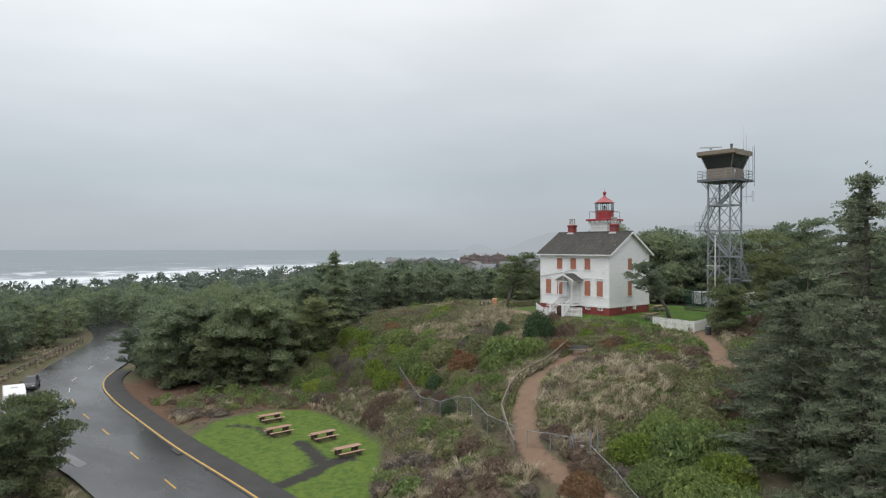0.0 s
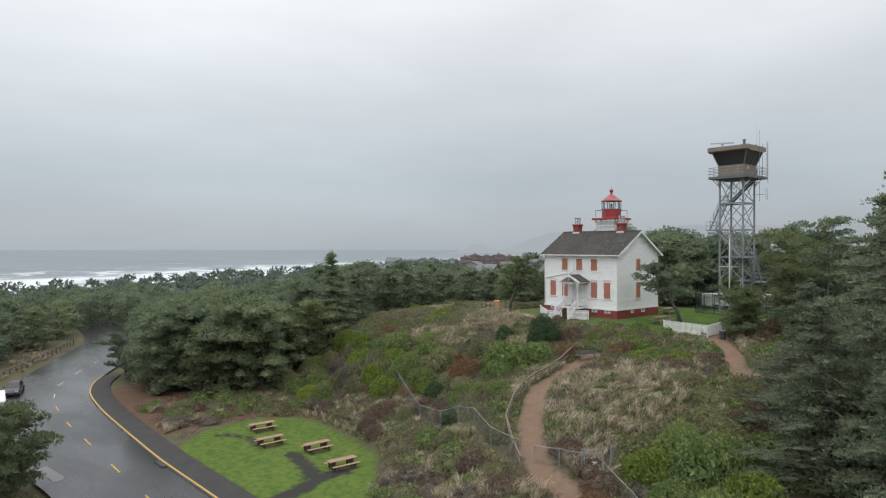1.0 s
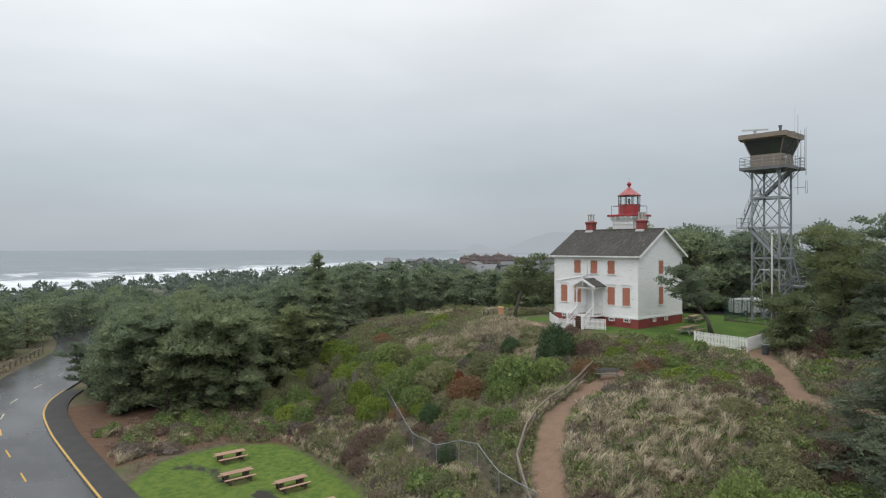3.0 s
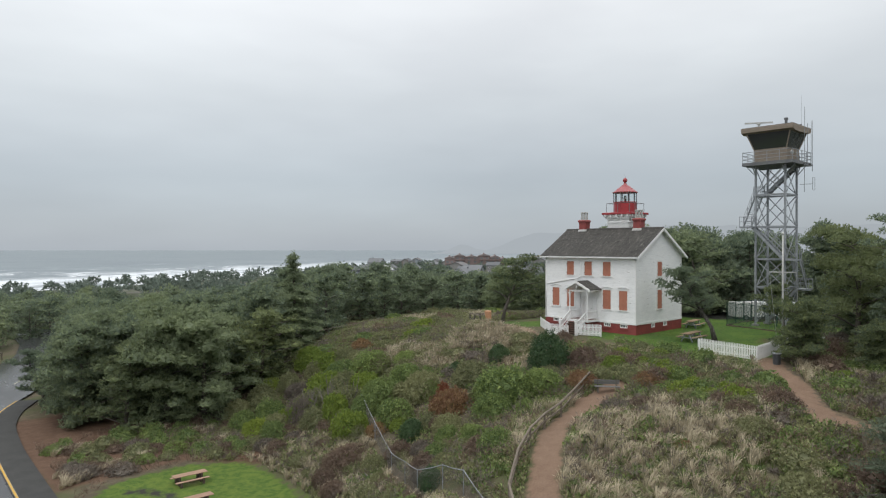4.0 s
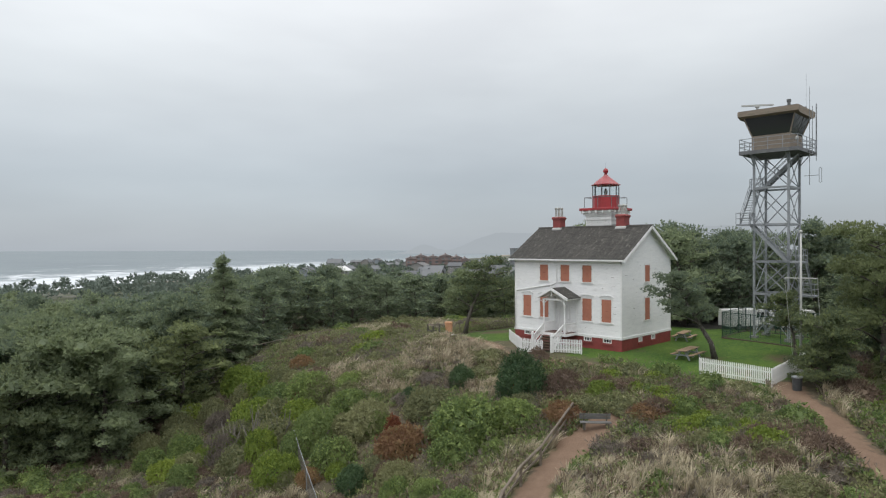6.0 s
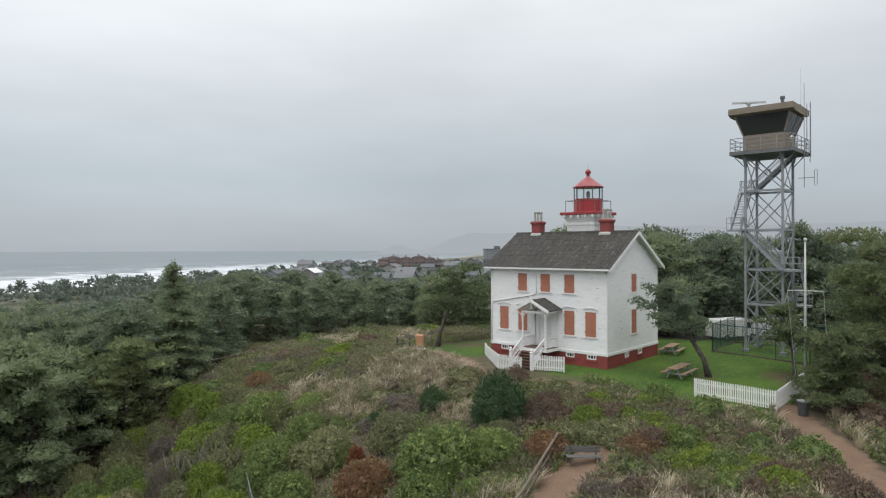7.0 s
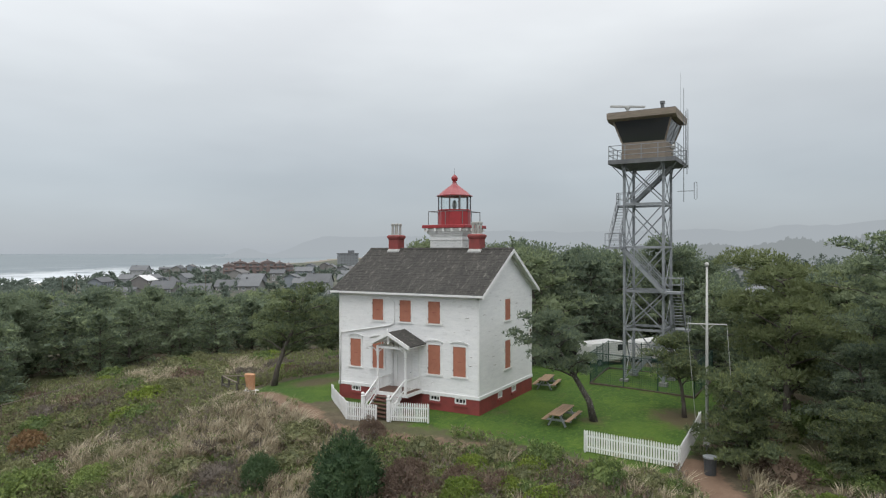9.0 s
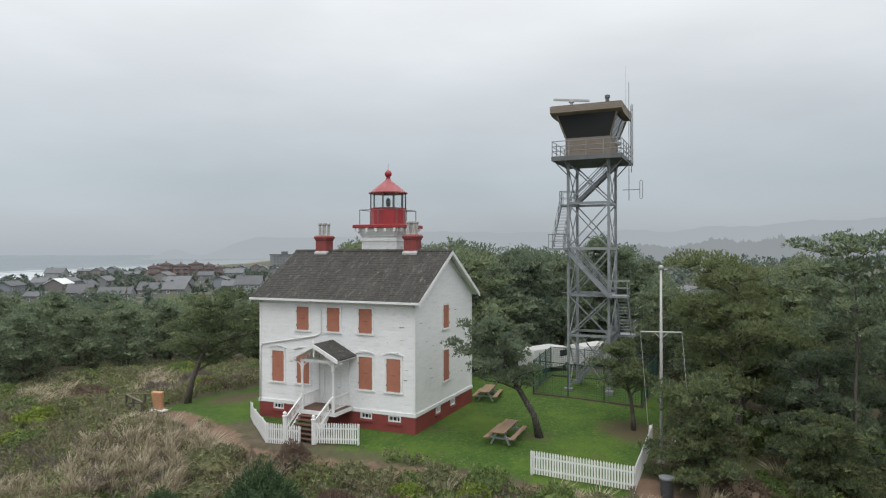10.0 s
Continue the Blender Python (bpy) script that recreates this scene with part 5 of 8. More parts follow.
# green wire fence round the tower's foot
gf = [(73.4, 39.6), (73.4, 32.2), (81.5, 32.0), (81.5, 40.4), (73.4, 39.6)]
green = thing("wire_fence", (73.2, 39.9, 0.4), "green steel wire-mesh fence round the tower's foot", "fence")
for a, b1 in zip(gf[:-1], gf[1:]):
    n = max(2, round(math.dist(a, b1) / 2.6))
    for k in range(n + 1):
        x, y = a[0] + (b1[0] - a[0]) * k / n, a[1] + (b1[1] - a[1]) * k / n
        g0 = float(ground(x, y))
        part("post", Build().tube([(x, y, g0 - 0.2), (x, y, g0 + 2.45)], [0.04, 0.04], 6), M["green_steel"], green)
    g0, g1 = float(ground(*a)), float(ground(*b1))
    mesh_b = Build()
    m2 = int(math.dist(a, b1) / 0.16)
    for k in range(m2):
        x, y = a[0] + (b1[0] - a[0]) * (k + 0.5) / m2, a[1] + (b1[1] - a[1]) * (k + 0.5) / m2
        g2 = g0 + (g1 - g0) * (k + 0.5) / m2
        mesh_b.bar((x, y, g2 + 0.06), (x, y, g2 + 2.38), 0.012)
    for k in range(16):
        h = 0.06 + 2.32 * k / 15
        mesh_b.bar((*a, g0 + h), (*b1, g1 + h), 0.012)
    part("mesh_panel", mesh_b, M["green_steel"], green)
    part("top_rail", Build().tube([(*a, g0 + 2.4), (*b1, g1 + 2.4)], [0.03, 0.03], 6), M["green_steel"], green)
    part("kick_board", Build().bar((*a, g0 + 0.04), (*b1, g1 + 0.04), 0.12, 0.22), M["table_leg"], green)

# flagpole with a yard and ball
FPX, FPY, FPZ = 62.15, 29.95, float(ground(62.15, 29.95))
pole = thing("flagpole", (FPX, FPY, FPZ), "white flagpole with a cross yard and ball top", "flagpole")
part("mast", Build().tube([(FPX, FPY, FPZ - 0.2), (FPX, FPY, 5.6), (FPX, FPY, 9.6)], [0.085, 0.075, 0.05], 12), M["pole_white"], pole, smooth=True)
part("ball", Build().turned((FPX, FPY, 9.6), [(0.03, 0), (0.09, 0.05), (0.12, 0.12), (0.09, 0.20), (0.03, 0.24)], 12), M["pole_white"], pole, smooth=True)
yd = Vector((0.25, -0.97, 0))
ya, yb = Vector((FPX, FPY, 6.55)) - yd * 0.98, Vector((FPX, FPY, 6.55)) + yd * 0.98
part("yard", Build().tube([ya, yb], [0.035, 0.035], 6), M["pole_white"], pole)
for sg in (-1, 1):
    part("yard_stay", Build().tube([Vector((FPX, FPY, 6.2)), Vector((FPX, FPY, 6.53)) + yd * 0.33 * sg], [0.02, 0.02], 6), M["pole_white"], pole)
part("halyard", Build().tube([ya, (FPX + 0.4, FPY + 0.55, 0.3)], [0.012, 0.012], 5), M["pole_white"], pole)
part("halyard", Build().tube([yb, (FPX - 0.1, FPY - 1.2, 3.5), (FPX + 0.1, FPY - 0.3, 0.6)], [0.012, 0.012, 0.012], 5), M["pole_white"], pole)
part("base_box", Build().box(FPX - 0.16, FPX + 0.16, FPY - 0.16, FPY + 0.16, 0.15, 0.5), M["pole_white"], pole)

BX0, BY0 = 59.75, 29.5
bz = float(ground(BX0, BY0))
trash = thing("litter_bin", (BX0, BY0, bz), "dark grey round litter bin beside the path", "bin")
part("body", Build().turned((BX0, BY0, bz), [(0.27, 0.0), (0.31, 0.75), (0.33, 0.78), (0.33, 0.86), (0.28, 0.86), (0.26, 0.6)], 16), M["bin"], trash)
part("rim", Build().turned((BX0, BY0, bz), [(0.34, 0.82), (0.35, 0.86), (0.34, 0.90), (0.29, 0.90)], 16), M["galv"], trash)


# white vans on the parking area behind the tower
for vx, vy, vr in ((84.6, 41.6, 242), (90.4, 38.4, 242)):
    van = thing("parked_van", (0, 0, 0), "white panel van parked behind the tower", "van", group="parked vans")
    shell = Build().prism([(-2.6, 0.45), (2.5, 0.45), (2.55, 1.1), (2.2, 1.25), (1.7, 2.05), (1.4, 2.15), (-2.5, 2.15), (-2.6, 1.9)], "x", -0.95, 0.95)
    part("body", shell, M["car_white"], van, bevel=0.04)
    part("windscreen", Build().add([(-0.8, 2.2, 1.30), (0.8, 2.2, 1.30), (0.75, 1.78, 1.98), (-0.75, 1.78, 1.98), (-0.8, 2.17, 1.28), (0.8, 2.17, 1.28), (0.75, 1.75, 1.97), (-0.75, 1.75, 1.97)], [(0, 1, 2, 3), (4, 5, 6, 7), (0, 1, 5, 4), (1, 2, 6, 5), (2, 3, 7, 6), (3, 0, 4, 7)]), M["glass_dark"], van)
    for sg in (-1, 1):
        part("side_window", Build().box(sg * 0.955 - 0.01, sg * 0.955 + 0.01, 0.7, 1.6, 1.3, 1.85), M["glass_dark"], van)
        for yy in (-1.6, 1.6):
            wh = part("wheel", Build().tube([(sg * 0.86 - 0.1, yy, 0.36), (sg * 0.86 + 0.1, yy, 0.36)], [0.36, 0.36], 14), M["black"], van)
            part("rim", Build().tube([(sg * 0.86 - 0.11, yy, 0.36), (sg * 0.86 + 0.11, yy, 0.36)], [0.2, 0.2], 10), M["galv"], wh)
    van.matrix_basis = pose(vx, vy, float(ground(vx, vy)), 0, 0, vr)


# ---- picnic tables, benches, rails, sign ----


def picnic_table(label, x, y, z, rz, tops, legs_mat, length=2.6, stout=False):
    t = thing("picnic_table", (0, 0, 0), label, "picnic table", group="picnic tables")
    h = length / 2
    for k in range(4):
        yy = -0.33 + k * 0.19
        part("top_board", Build().box(-h, h, yy, yy + 0.175, 0.72, 0.765), tops, t, bevel=0.006)
    for sy in (-0.86, 0.58):
        for k in range(2):
            part("seat_board", Build().box(-h, h, sy + k * 0.145, sy + 0.135 + k * 0.145, 0.42, 0.46), tops, t, bevel=0.006)
    for sx in (-h + 0.45, h - 0.45):
        if stout:
            # square posts under top and benches, tied by a low beam
            fr = Build().box(sx - 0.09, sx + 0.09, -0.24, -0.06, 0.0, 0.72).box(sx - 0.09, sx + 0.09, 0.10, 0.28, 0.0, 0.72)
            fr.box(sx - 0.08, sx + 0.08, -0.80, -0.64, 0.0, 0.42).box(sx - 0.08, sx + 0.08, 0.66, 0.82, 0.0, 0.42)
            fr.box(sx - 0.05, sx + 0.05, -0.66, 0.68, 0.26, 0.38).box(sx - 0.06, sx + 0.06, -0.34, 0.42, 0.60, 0.716)
            part("leg_frame", fr, legs_mat, t)
            continue
        fr = Build().bar((sx, -0.12, 0.73), (sx, -0.52, 0.0), 0.09, 0.14, (1, 0, 0)).bar((sx, 0.17, 0.73), (sx, 0.55, 0.0), 0.09, 0.14, (1, 0, 0))
        fr.box(sx - 0.045, sx + 0.045, -0.86, 0.86, 0.31, 0.42).box(sx - 0.045, sx + 0.045, -0.33, 0.40, 0.63, 0.72)
        part("leg_frame", fr, legs_mat, t)
    t.matrix_basis = pose(x, y, z, 0, 0, rz)
    return t


for x, y, rz in ((25.6, 61.0, -3), (24.0, 55.9, -1), (26.5, 51.5, -2), (25.8, 46.0, -4)):
    picnic_table("reddish plank picnic table with dark square posts on the lawn", x, y, -10.17, rz, M["red_wood"], M["table_leg"], stout=True)
picnic_table("weathered picnic table with fixed benches by the leaning pine", 63.65, 38.45, float(ground(63.65, 38.45)), 2, M["wood"], M["galv"], 3.0)
picnic_table("weathered picnic table on the lawn behind the house", 72.2, 42.6, float(ground(72.2, 42.6)), 8, M["wood"], M["galv"], 2.6)

RAIL = [(49.2, 39.7), (46.2, 38.9), (43.2, 37.9), (40.1, 36.9), (37.2, 35.7), (34.6, 34.4), (31.9, 32.7), (30.4, 30.9), (28.9, 29.1), (27.4, 27.1)]
rail_fence = thing("rail_fence", (RAIL[0][0], RAIL[0][1], float(ground(*RAIL[0]))), "weathered two-rail timber fence beside the dirt path", "fence")
rng = random.Random(3)
for i, p in enumerate(RAIL):
    z = float(ground(*p))
    part("post", Build().tube([(*p, z - 0.3), (p[0] + 0.02, p[1], z + 1.02)], [0.085, 0.075], 7), M["wood_grey"], rail_fence)
    if i:
        q = RAIL[i - 1]
        zq = float(ground(*q))
        part("rail", Build().tube([(*q, zq + 1.03), ((p[0] + q[0]) / 2, (p[1] + q[1]) / 2, (z + zq) / 2 + 1.03), (*p, z + 1.03)], [0.075, 0.08, 0.07], 7), M["wood_grey"], rail_fence)
        part("rail", Build().bar((*q, zq + 0.55), (*p, z + 0.55), 0.05, 0.12), M["wood_grey"], rail_fence)


def bench(x, y, z, rz):
    t = thing("bench", (0, 0, 0), "grey weathered plank bench at the path's end", "bench")
    for k in range(3):
        part("seat_board", Build().box(-0.95, 0.95, -0.24 + k * 0.165, -0.09 + k * 0.165, 0.42, 0.46), M["bench_wood"], t)
    for k in range(2):
        part("back_board", Build().box(-0.95, 0.95, 0.28, 0.32, 0.56 + k * 0.18, 0.72 + k * 0.18), M["bench_wood"], t)
    for sx in (-0.7, 0.7):
        part("leg", Build().box(sx - 0.06, sx + 0.06, -0.2, 0.2, 0, 0.42), M["wood_dark"], t)
        part("back_post", Build().box(sx - 0.04, sx + 0.04, 0.22, 0.28, 0.3, 0.92), M["wood_dark"], t)
    t.matrix_basis = pose(x, y, z, 0, 0, rz)
    return t


bench(48.5, 37.6, float(ground(48.5, 37.6)), -50)

SX, SYG = 60.9, 62.0
sz = float(ground(SX, SYG))
sign = thing("information_panel", (SX, SYG, sz), "orange wrapped panel on a white stone foot", "sign")
part("panel", Build().add([(SX + a, SYG + b1, sz + h) for a, b1, h in ((-.09, -.36, .42), (.09, -.36, .42), (.09, .36, .42), (-.09, .36, .42), (-.26, -.50, 1.62), (-.02, -.50, 1.70), (-.02, .46, 1.66), (-.26, .46, 1.58))], [(3, 2, 1, 0), (4, 5, 6, 7), (0, 1, 5, 4), (1, 2, 6, 5), (2, 3, 7, 6), (3, 0, 4, 7)]), M["sign_orange"], sign, "orange wrapped board", bevel=0.03)
part("foot_slab", Build().box(SX - 0.3, SX + 0.3, SYG - 0.55, SYG + 0.55, sz + 0.30, sz + 0.42), M["trim"], sign, "white foot slab", bevel=0.02)
for yy in (-0.3, 0.3):
    part("foot", Build().add([(SX + a, SYG + yy + b1, sz + h) for a, b1, h in ((-.06, -.06, -.1), (.06, -.06, -.1), (.06, .06, -.1), (-.06, .06, -.1), (-.2, -.2, .3), (.2, -.2, .3), (.2, .2, .3), (-.2, .2, .3))], [(3, 2, 1, 0), (4, 5, 6, 7), (0, 1, 5, 4), (1, 2, 6, 5), (2, 3, 7, 6), (3, 0, 4, 7)]), M["trim"], sign)
look_rail = thing("lookout_rail", (60.6, 62.4, sz), "weathered timber lookout rail beside the panel", "rail")
LR = [(62.1, 63.2), (61.8, 64.3), (61.2, 65.4), (60.5, 63.9), (59.9, 62.4)]
for i, p in enumerate(LR):
    z = float(ground(*p))
    part("post", Build().box(p[0] - 0.06, p[0] + 0.06, p[1] - 0.06, p[1] + 0.06, z - 0.2, sz + 1.06), M["wood_dark"], look_rail)
    if i:
        q = LR[i - 1]
        part("rail", Build().bar((*q, sz + 0.45), (*p, sz + 0.45), 0.08, 0.09), M["wood_dark"], look_rail)
        part("top_rail", Build().bar((*q, sz + 1.1), (*p, sz + 1.1), 0.14, 0.06), M["wood_grey"], look_rail, "pale weathered top rail")


# ---- sagging wire fence and gate on the slope ----
def wire_fence(pts, height, label):
    f = thing("wire_fence", (*pts[0], float(ground(*pts[0]))), label, "fence", group="slope fences")
    for i, p in enumerate(pts):
        z = float(ground(*p))
        part("post", Build().tube([(*p, z - 0.3), (*p, z + height)], [0.035, 0.03], 6), M["galv"], f)
        if i:
            q = pts[i - 1]
            zq = float(ground(*q))
            part("top_rail", Build().tube([(*q, zq + height - 0.02), ((p[0] + q[0]) / 2, (p[1] + q[1]) / 2, (z + zq) / 2 + height - 0.06), (*p, z + height - 0.02)], [0.026] * 3, 6), M["galv"], f)
            a, b1 = Vector((*q, zq)), Vector((*p, z))
            n = max(3, int((b1 - a).length / 0.14))
            w = Build()
            for k in range(-n, n):
                for sg in (1, -1):
                    t0, t1 = k / n, (k + height / (b1 - a).length * n) / n
                    lo_h, hi_h = (0.05, height) if sg > 0 else (height, 0.05)
                    c0, c1 = max(t0, 0), min(t1, 1)
                    if c1 - c0 > 0.01:
                        h0 = lo_h + (hi_h - lo_h) * (c0 - t0) / (t1 - t0)
                        h1 = lo_h + (hi_h - lo_h) * (c1 - t0) / (t1 - t0)
                        w.tube([a.lerp(b1, c0) + Vector((0, 0, h0)), a.lerp(b1, c1) + Vector((0, 0, h1))], [0.005, 0.005], 3, False)
            part("wire_mesh", w, M["wire"], f)
    return f


wire_fence(WIRE_LINE, 1.5, "sagging chain-link fence down the brushy slope")
wire_fence([(28.6, 27.0), (29.2, 25.4), (29.7, 24.0)], 1.25, "chain-link fence beside the slope gate")
wire_fence([(29.8, 22.4), (28.6, 19.6), (27.2, 17.0), (25.4, 14.0)], 1.25, "chain-link fence below the green bush")
gate = thing("metal_gate", (29.8, 23.2, float(ground(29.8, 23.2))), "galvanised gate posts and wires by the path", "gate")
gz = float(ground(29.8, 23.2))
for dx, dy, h in ((0, 0.7, 1.6), (0.5, -0.4, 1.9), (0.9, -0.7, 1.9)):
    part("post", Build().tube([(29.8 + dx, 23.2 + dy, gz - 0.3), (29.8 + dx, 23.2 + dy, gz + h)], [0.06, 0.06], 8), M["galv"], gate)
for h in (1.0, 1.25, 1.5):
    part("wire", Build().tube([(29.8, 23.9, gz + h), (30.3, 22.8, gz + h + 0.25)], [0.015, 0.015], 4), M["galv"], gate)
part("lock_box", Build().box(29.98, 30.16, 23.2, 23.4, gz + 0.55, gz + 0.85), M["pole_white"], gate)

edging = thing("path_edging", (54.2, 26.9, float(ground(54.2, 26.9))), "pale timber edging along the dirt path", "edging")
EDGE = [(56.2, 28.5), (54.6, 27.3), (53.0, 26.4), (50.7, 25.1)]
for a, b1 in zip(EDGE[:-1], EDGE[1:]):
    part("edging_board", Build().bar((*a, float(ground(*a)) + 0.06), (*b1, float(ground(*b1)) + 0.06), 0.07, 0.16), M["dead"], edging)

# timber guard fence on the far side of the road
guard = thing("guard_fence", (10.4, 113, -10.3), "weathered timber guard fence along the road", "fence")
GP = resample([(-6, 93), (0, 96), (5.5, 102), (9.8, 112), (14.5, 121), (19.8, 131.5), (24.4, 141.5)], 27)
for i, p in enumerate(GP):
    part("post", Build().box(p[0] - 0.1, p[0] + 0.1, p[1] - 0.1, p[1] + 0.1, -10.6, -9.35), M["wood_grey"], guard)
    if i:
        q = GP[i - 1]
        for h in (-9.75, -9.42):
            part("rail", Build().bar((*q, h), (*p, h), 0.09, 0.15), M["wood_grey"], guard)


# ---- vehicles ----
def wheel_on(parent, x, y, z, r0, axis="x"):
    w = Build().tube([(x - 0.11, y, z), (x + 0.11, y, z)], [r0, r0], 16)
    wh = part("wheel", w, M["black"], parent)
    part("rim", Build().tube([(x - 0.115, y, z), (x + 0.115, y, z)], [r0 * 0.6, r0 * 0.6], 12), M["galv"], wh)


def body_section(width, profile, lean=0.0):
    """Body from a side outline (y, z), a little narrower at the top."""
    out = Build()
    n = len(profile)
    zs = [p[1] for p in profile]
    z0, z1 = min(zs), max(zs)
    half = [width / 2 - lean * (p[1] - z0) / (z1 - z0) for p in profile]
    vs = [(-half[i], *profile[i]) for i in range(n)] + [(half[i], *profile[i]) for i in range(n)]
    out.add(vs, [tuple(range(n)), tuple(range(2 * n - 1, n - 1, -1))] + [(i, i + n, (i + 1) % n + n, (i + 1) % n) for i in range(n)])
    return out


car = thing("parked_car", (0, 0, 0), "dark wet parked car at the roadside", "car")
part("body", body_section(1.78, [(-2.25, 0.30), (2.2, 0.30), (2.28, 0.62), (2.1, 0.92), (-0.9, 0.98), (-2.1, 0.82), (-2.28, 0.55)], 0.10), M["car_dark"], car, bevel=0.03)
part("cabin", body_section(1.62, [(-1.15, 0.94), (2.05, 0.94), (1.75, 1.42), (1.2, 1.50), (-0.1, 1.48)], 0.26), M["car_dark"], car, bevel=0.03)
part("windscreen", Build().add([(-0.68, -1.06, 0.99), (0.68, -1.06, 0.99), (0.55, -0.16, 1.45), (-0.55, -0.16, 1.45), (-0.68, -1.03, 0.98), (0.68, -1.03, 0.98), (0.55, -0.13, 1.44), (-0.55, -0.13, 1.44)], [(0, 1, 2, 3), (4, 5, 6, 7), (0, 1, 5, 4), (1, 2, 6, 5), (2, 3, 7, 6), (3, 0, 4, 7)]), M["glass_dark"], car)
for sg in (-1, 1):
    part("headlight", Build().box(sg * 0.62 - 0.17, sg * 0.62 + 0.17, -2.29, -2.2, 0.60, 0.76), M["pole_white"], car)
    part("side_window", Build().add([(sg * 0.795, -0.75, 1.02), (sg * 0.795, 1.6, 1.02), (sg * 0.62, 1.4, 1.40), (sg * 0.62, -0.12, 1.40), (sg * 0.78, -0.75, 1.02), (sg * 0.78, 1.6, 1.02), (sg * 0.60, 1.4, 1.40), (sg * 0.60, -0.12, 1.40)], [(0, 1, 2, 3), (4, 5, 6, 7), (0, 1, 5, 4), (1, 2, 6, 5), (2, 3, 7, 6), (3, 0, 4, 7)]), M["glass_dark"], car)
    part("mirror", Build().box(sg * 0.98 - 0.09, sg * 0.98 + 0.09, -0.75, -0.65, 0.98, 1.12), M["car_dark"], car)
    for yy in (-1.45, 1.4):
        wheel_on(car, sg * 0.80, yy, 0.32, 0.32)
part("bumper", Build().box(-0.86, 0.86, -2.36, -2.22, 0.30, 0.52), M["black"], car)
car.matrix_basis = pose(8.9, 97.2, -10.17, 0, 0, -16)

truck = thing("camper_truck", (0, 0, 0), "old pickup truck carrying a white camper body", "truck")
part("chassis", body_section(1.95, [(-2.75, 0.42), (2.7, 0.42), (2.7, 1.05), (-0.9, 1.1), (-2.68, 1.08), (-2.78, 0.8)], 0.05), M["truck"], truck, bevel=0.03)
part("cab", body_section(1.80, [(-1.15, 1.08), (0.55, 1.08), (0.55, 1.82), (-0.45, 1.82)], 0.14), M["truck"], truck, bevel=0.03)
part("windscreen", Build().add([(-0.74, -1.13, 1.14), (0.74, -1.13, 1.14), (0.66, -0.52, 1.77), (-0.66, -0.52, 1.77), (-0.74, -1.09, 1.14), (0.74, -1.09, 1.14), (0.66, -0.48, 1.77), (-0.66, -0.48, 1.77)], [(0, 1, 2, 3), (4, 5, 6, 7), (0, 1, 5, 4), (1, 2, 6, 5), (2, 3, 7, 6), (3, 0, 4, 7)]), M["glass_dark"], truck)
camper = part("camper_body", body_section(2.2, [(0.62, 1.06), (3.2, 0.95), (3.25, 3.0), (3.0, 3.1), (-1.2, 3.05), (-1.55, 2.75), (-1.5, 2.1), (-0.9, 1.92), (0.6, 1.92)], 0.06), M["car_white"], truck, "white overcab camper body", bevel=0.03)
part("roof_vent", Build().box(-0.3, 0.3, 0.8, 1.4, 3.08, 3.22), M["car_white"], camper)
for sg in (-1, 1):
    part("side_window", Build().box(sg * 1.09 - 0.02, sg * 1.09 + 0.02, 1.2, 2.2, 1.9, 2.5), M["glass_dark"], camper)
    part("headlight", Build().turned((sg * 0.72, -2.74, 0.84), [(0.03, -0.1), (0.11, 0.0), (0.03, 0.1)], 10), M["pole_white"], truck)
    part("mirror", Build().box(sg * 1.12 - 0.1, sg * 1.12 + 0.1, -1.05, -0.98, 1.25, 1.55), M["black"], truck)
    for yy in (-1.85, 1.55):
        wheel_on(truck, sg * 0.86, yy, 0.38, 0.38)
part("grille", Build().box(-0.6, 0.6, -2.81, -2.73, 0.66, 1.0), M["galv_dark"], truck)
part("bumper", Build().box(-0.98, 0.98, -2.95, -2.78, 0.42, 0.62), M["galv"], truck)
truck.matrix_basis = pose(5.0, 81.0, -10.17, 0, 0, -6)


# ---- plants ----
def leaf_batch(rng, centre, normal, length, width, blades, jitter):
    """Tufts: each a fan of pointed blades from one root. Arrays of n x 3."""
    n = len(centre)
    V = []
    for k in range(blades):
        d = normal + rng.normal(0, jitter, (n, 3))
        d /= np.linalg.norm(d, axis=1)[:, None] + 1e-9
        s = np.cross(d, rng.normal(0, 1, (n, 3)))
        s /= np.linalg.norm(s, axis=1)[:, None] + 1e-9
        ln = length * rng.uniform(0.7, 1.25, (n, 1))
        V.append(np.stack([centre + d * ln * 0.62 + s * width, centre + d * ln], 1))
    V = np.stack(V, 1)  # n, blades, 2, 3
    verts = np.concatenate([centre[:, None, :], V.reshape(n, blades * 2, 3)], 1)
    stride = 1 + blades * 2
    base = (np.arange(n) * stride)[:, None, None]
    tri = [(0, 1 + 2 * k, 2 + 2 * k) for k in range(blades)]
    return verts.reshape(-1, 3), (base + np.array(tri)[None]).reshape(-1, 3)


def round_form(sub):
    bm = bmesh.new()
    bmesh.ops.create_icosphere(bm, subdivisions=sub, radius=1.0)
    v = np.array([p.co[:] for p in bm.verts])
    f = np.array([[q.index for q in p.verts] for p in bm.faces])
    bm.free()
    return v, f


ROUND = {k: round_form(k) for k in (1, 2, 3)}


def merge(parts):
    vs, fs, n = [], [], 0
    for v, f in parts:
        vs.append(v)
        fs.append(f + n)
        n += len(v)
    return np.concatenate(vs), np.concatenate(fs)


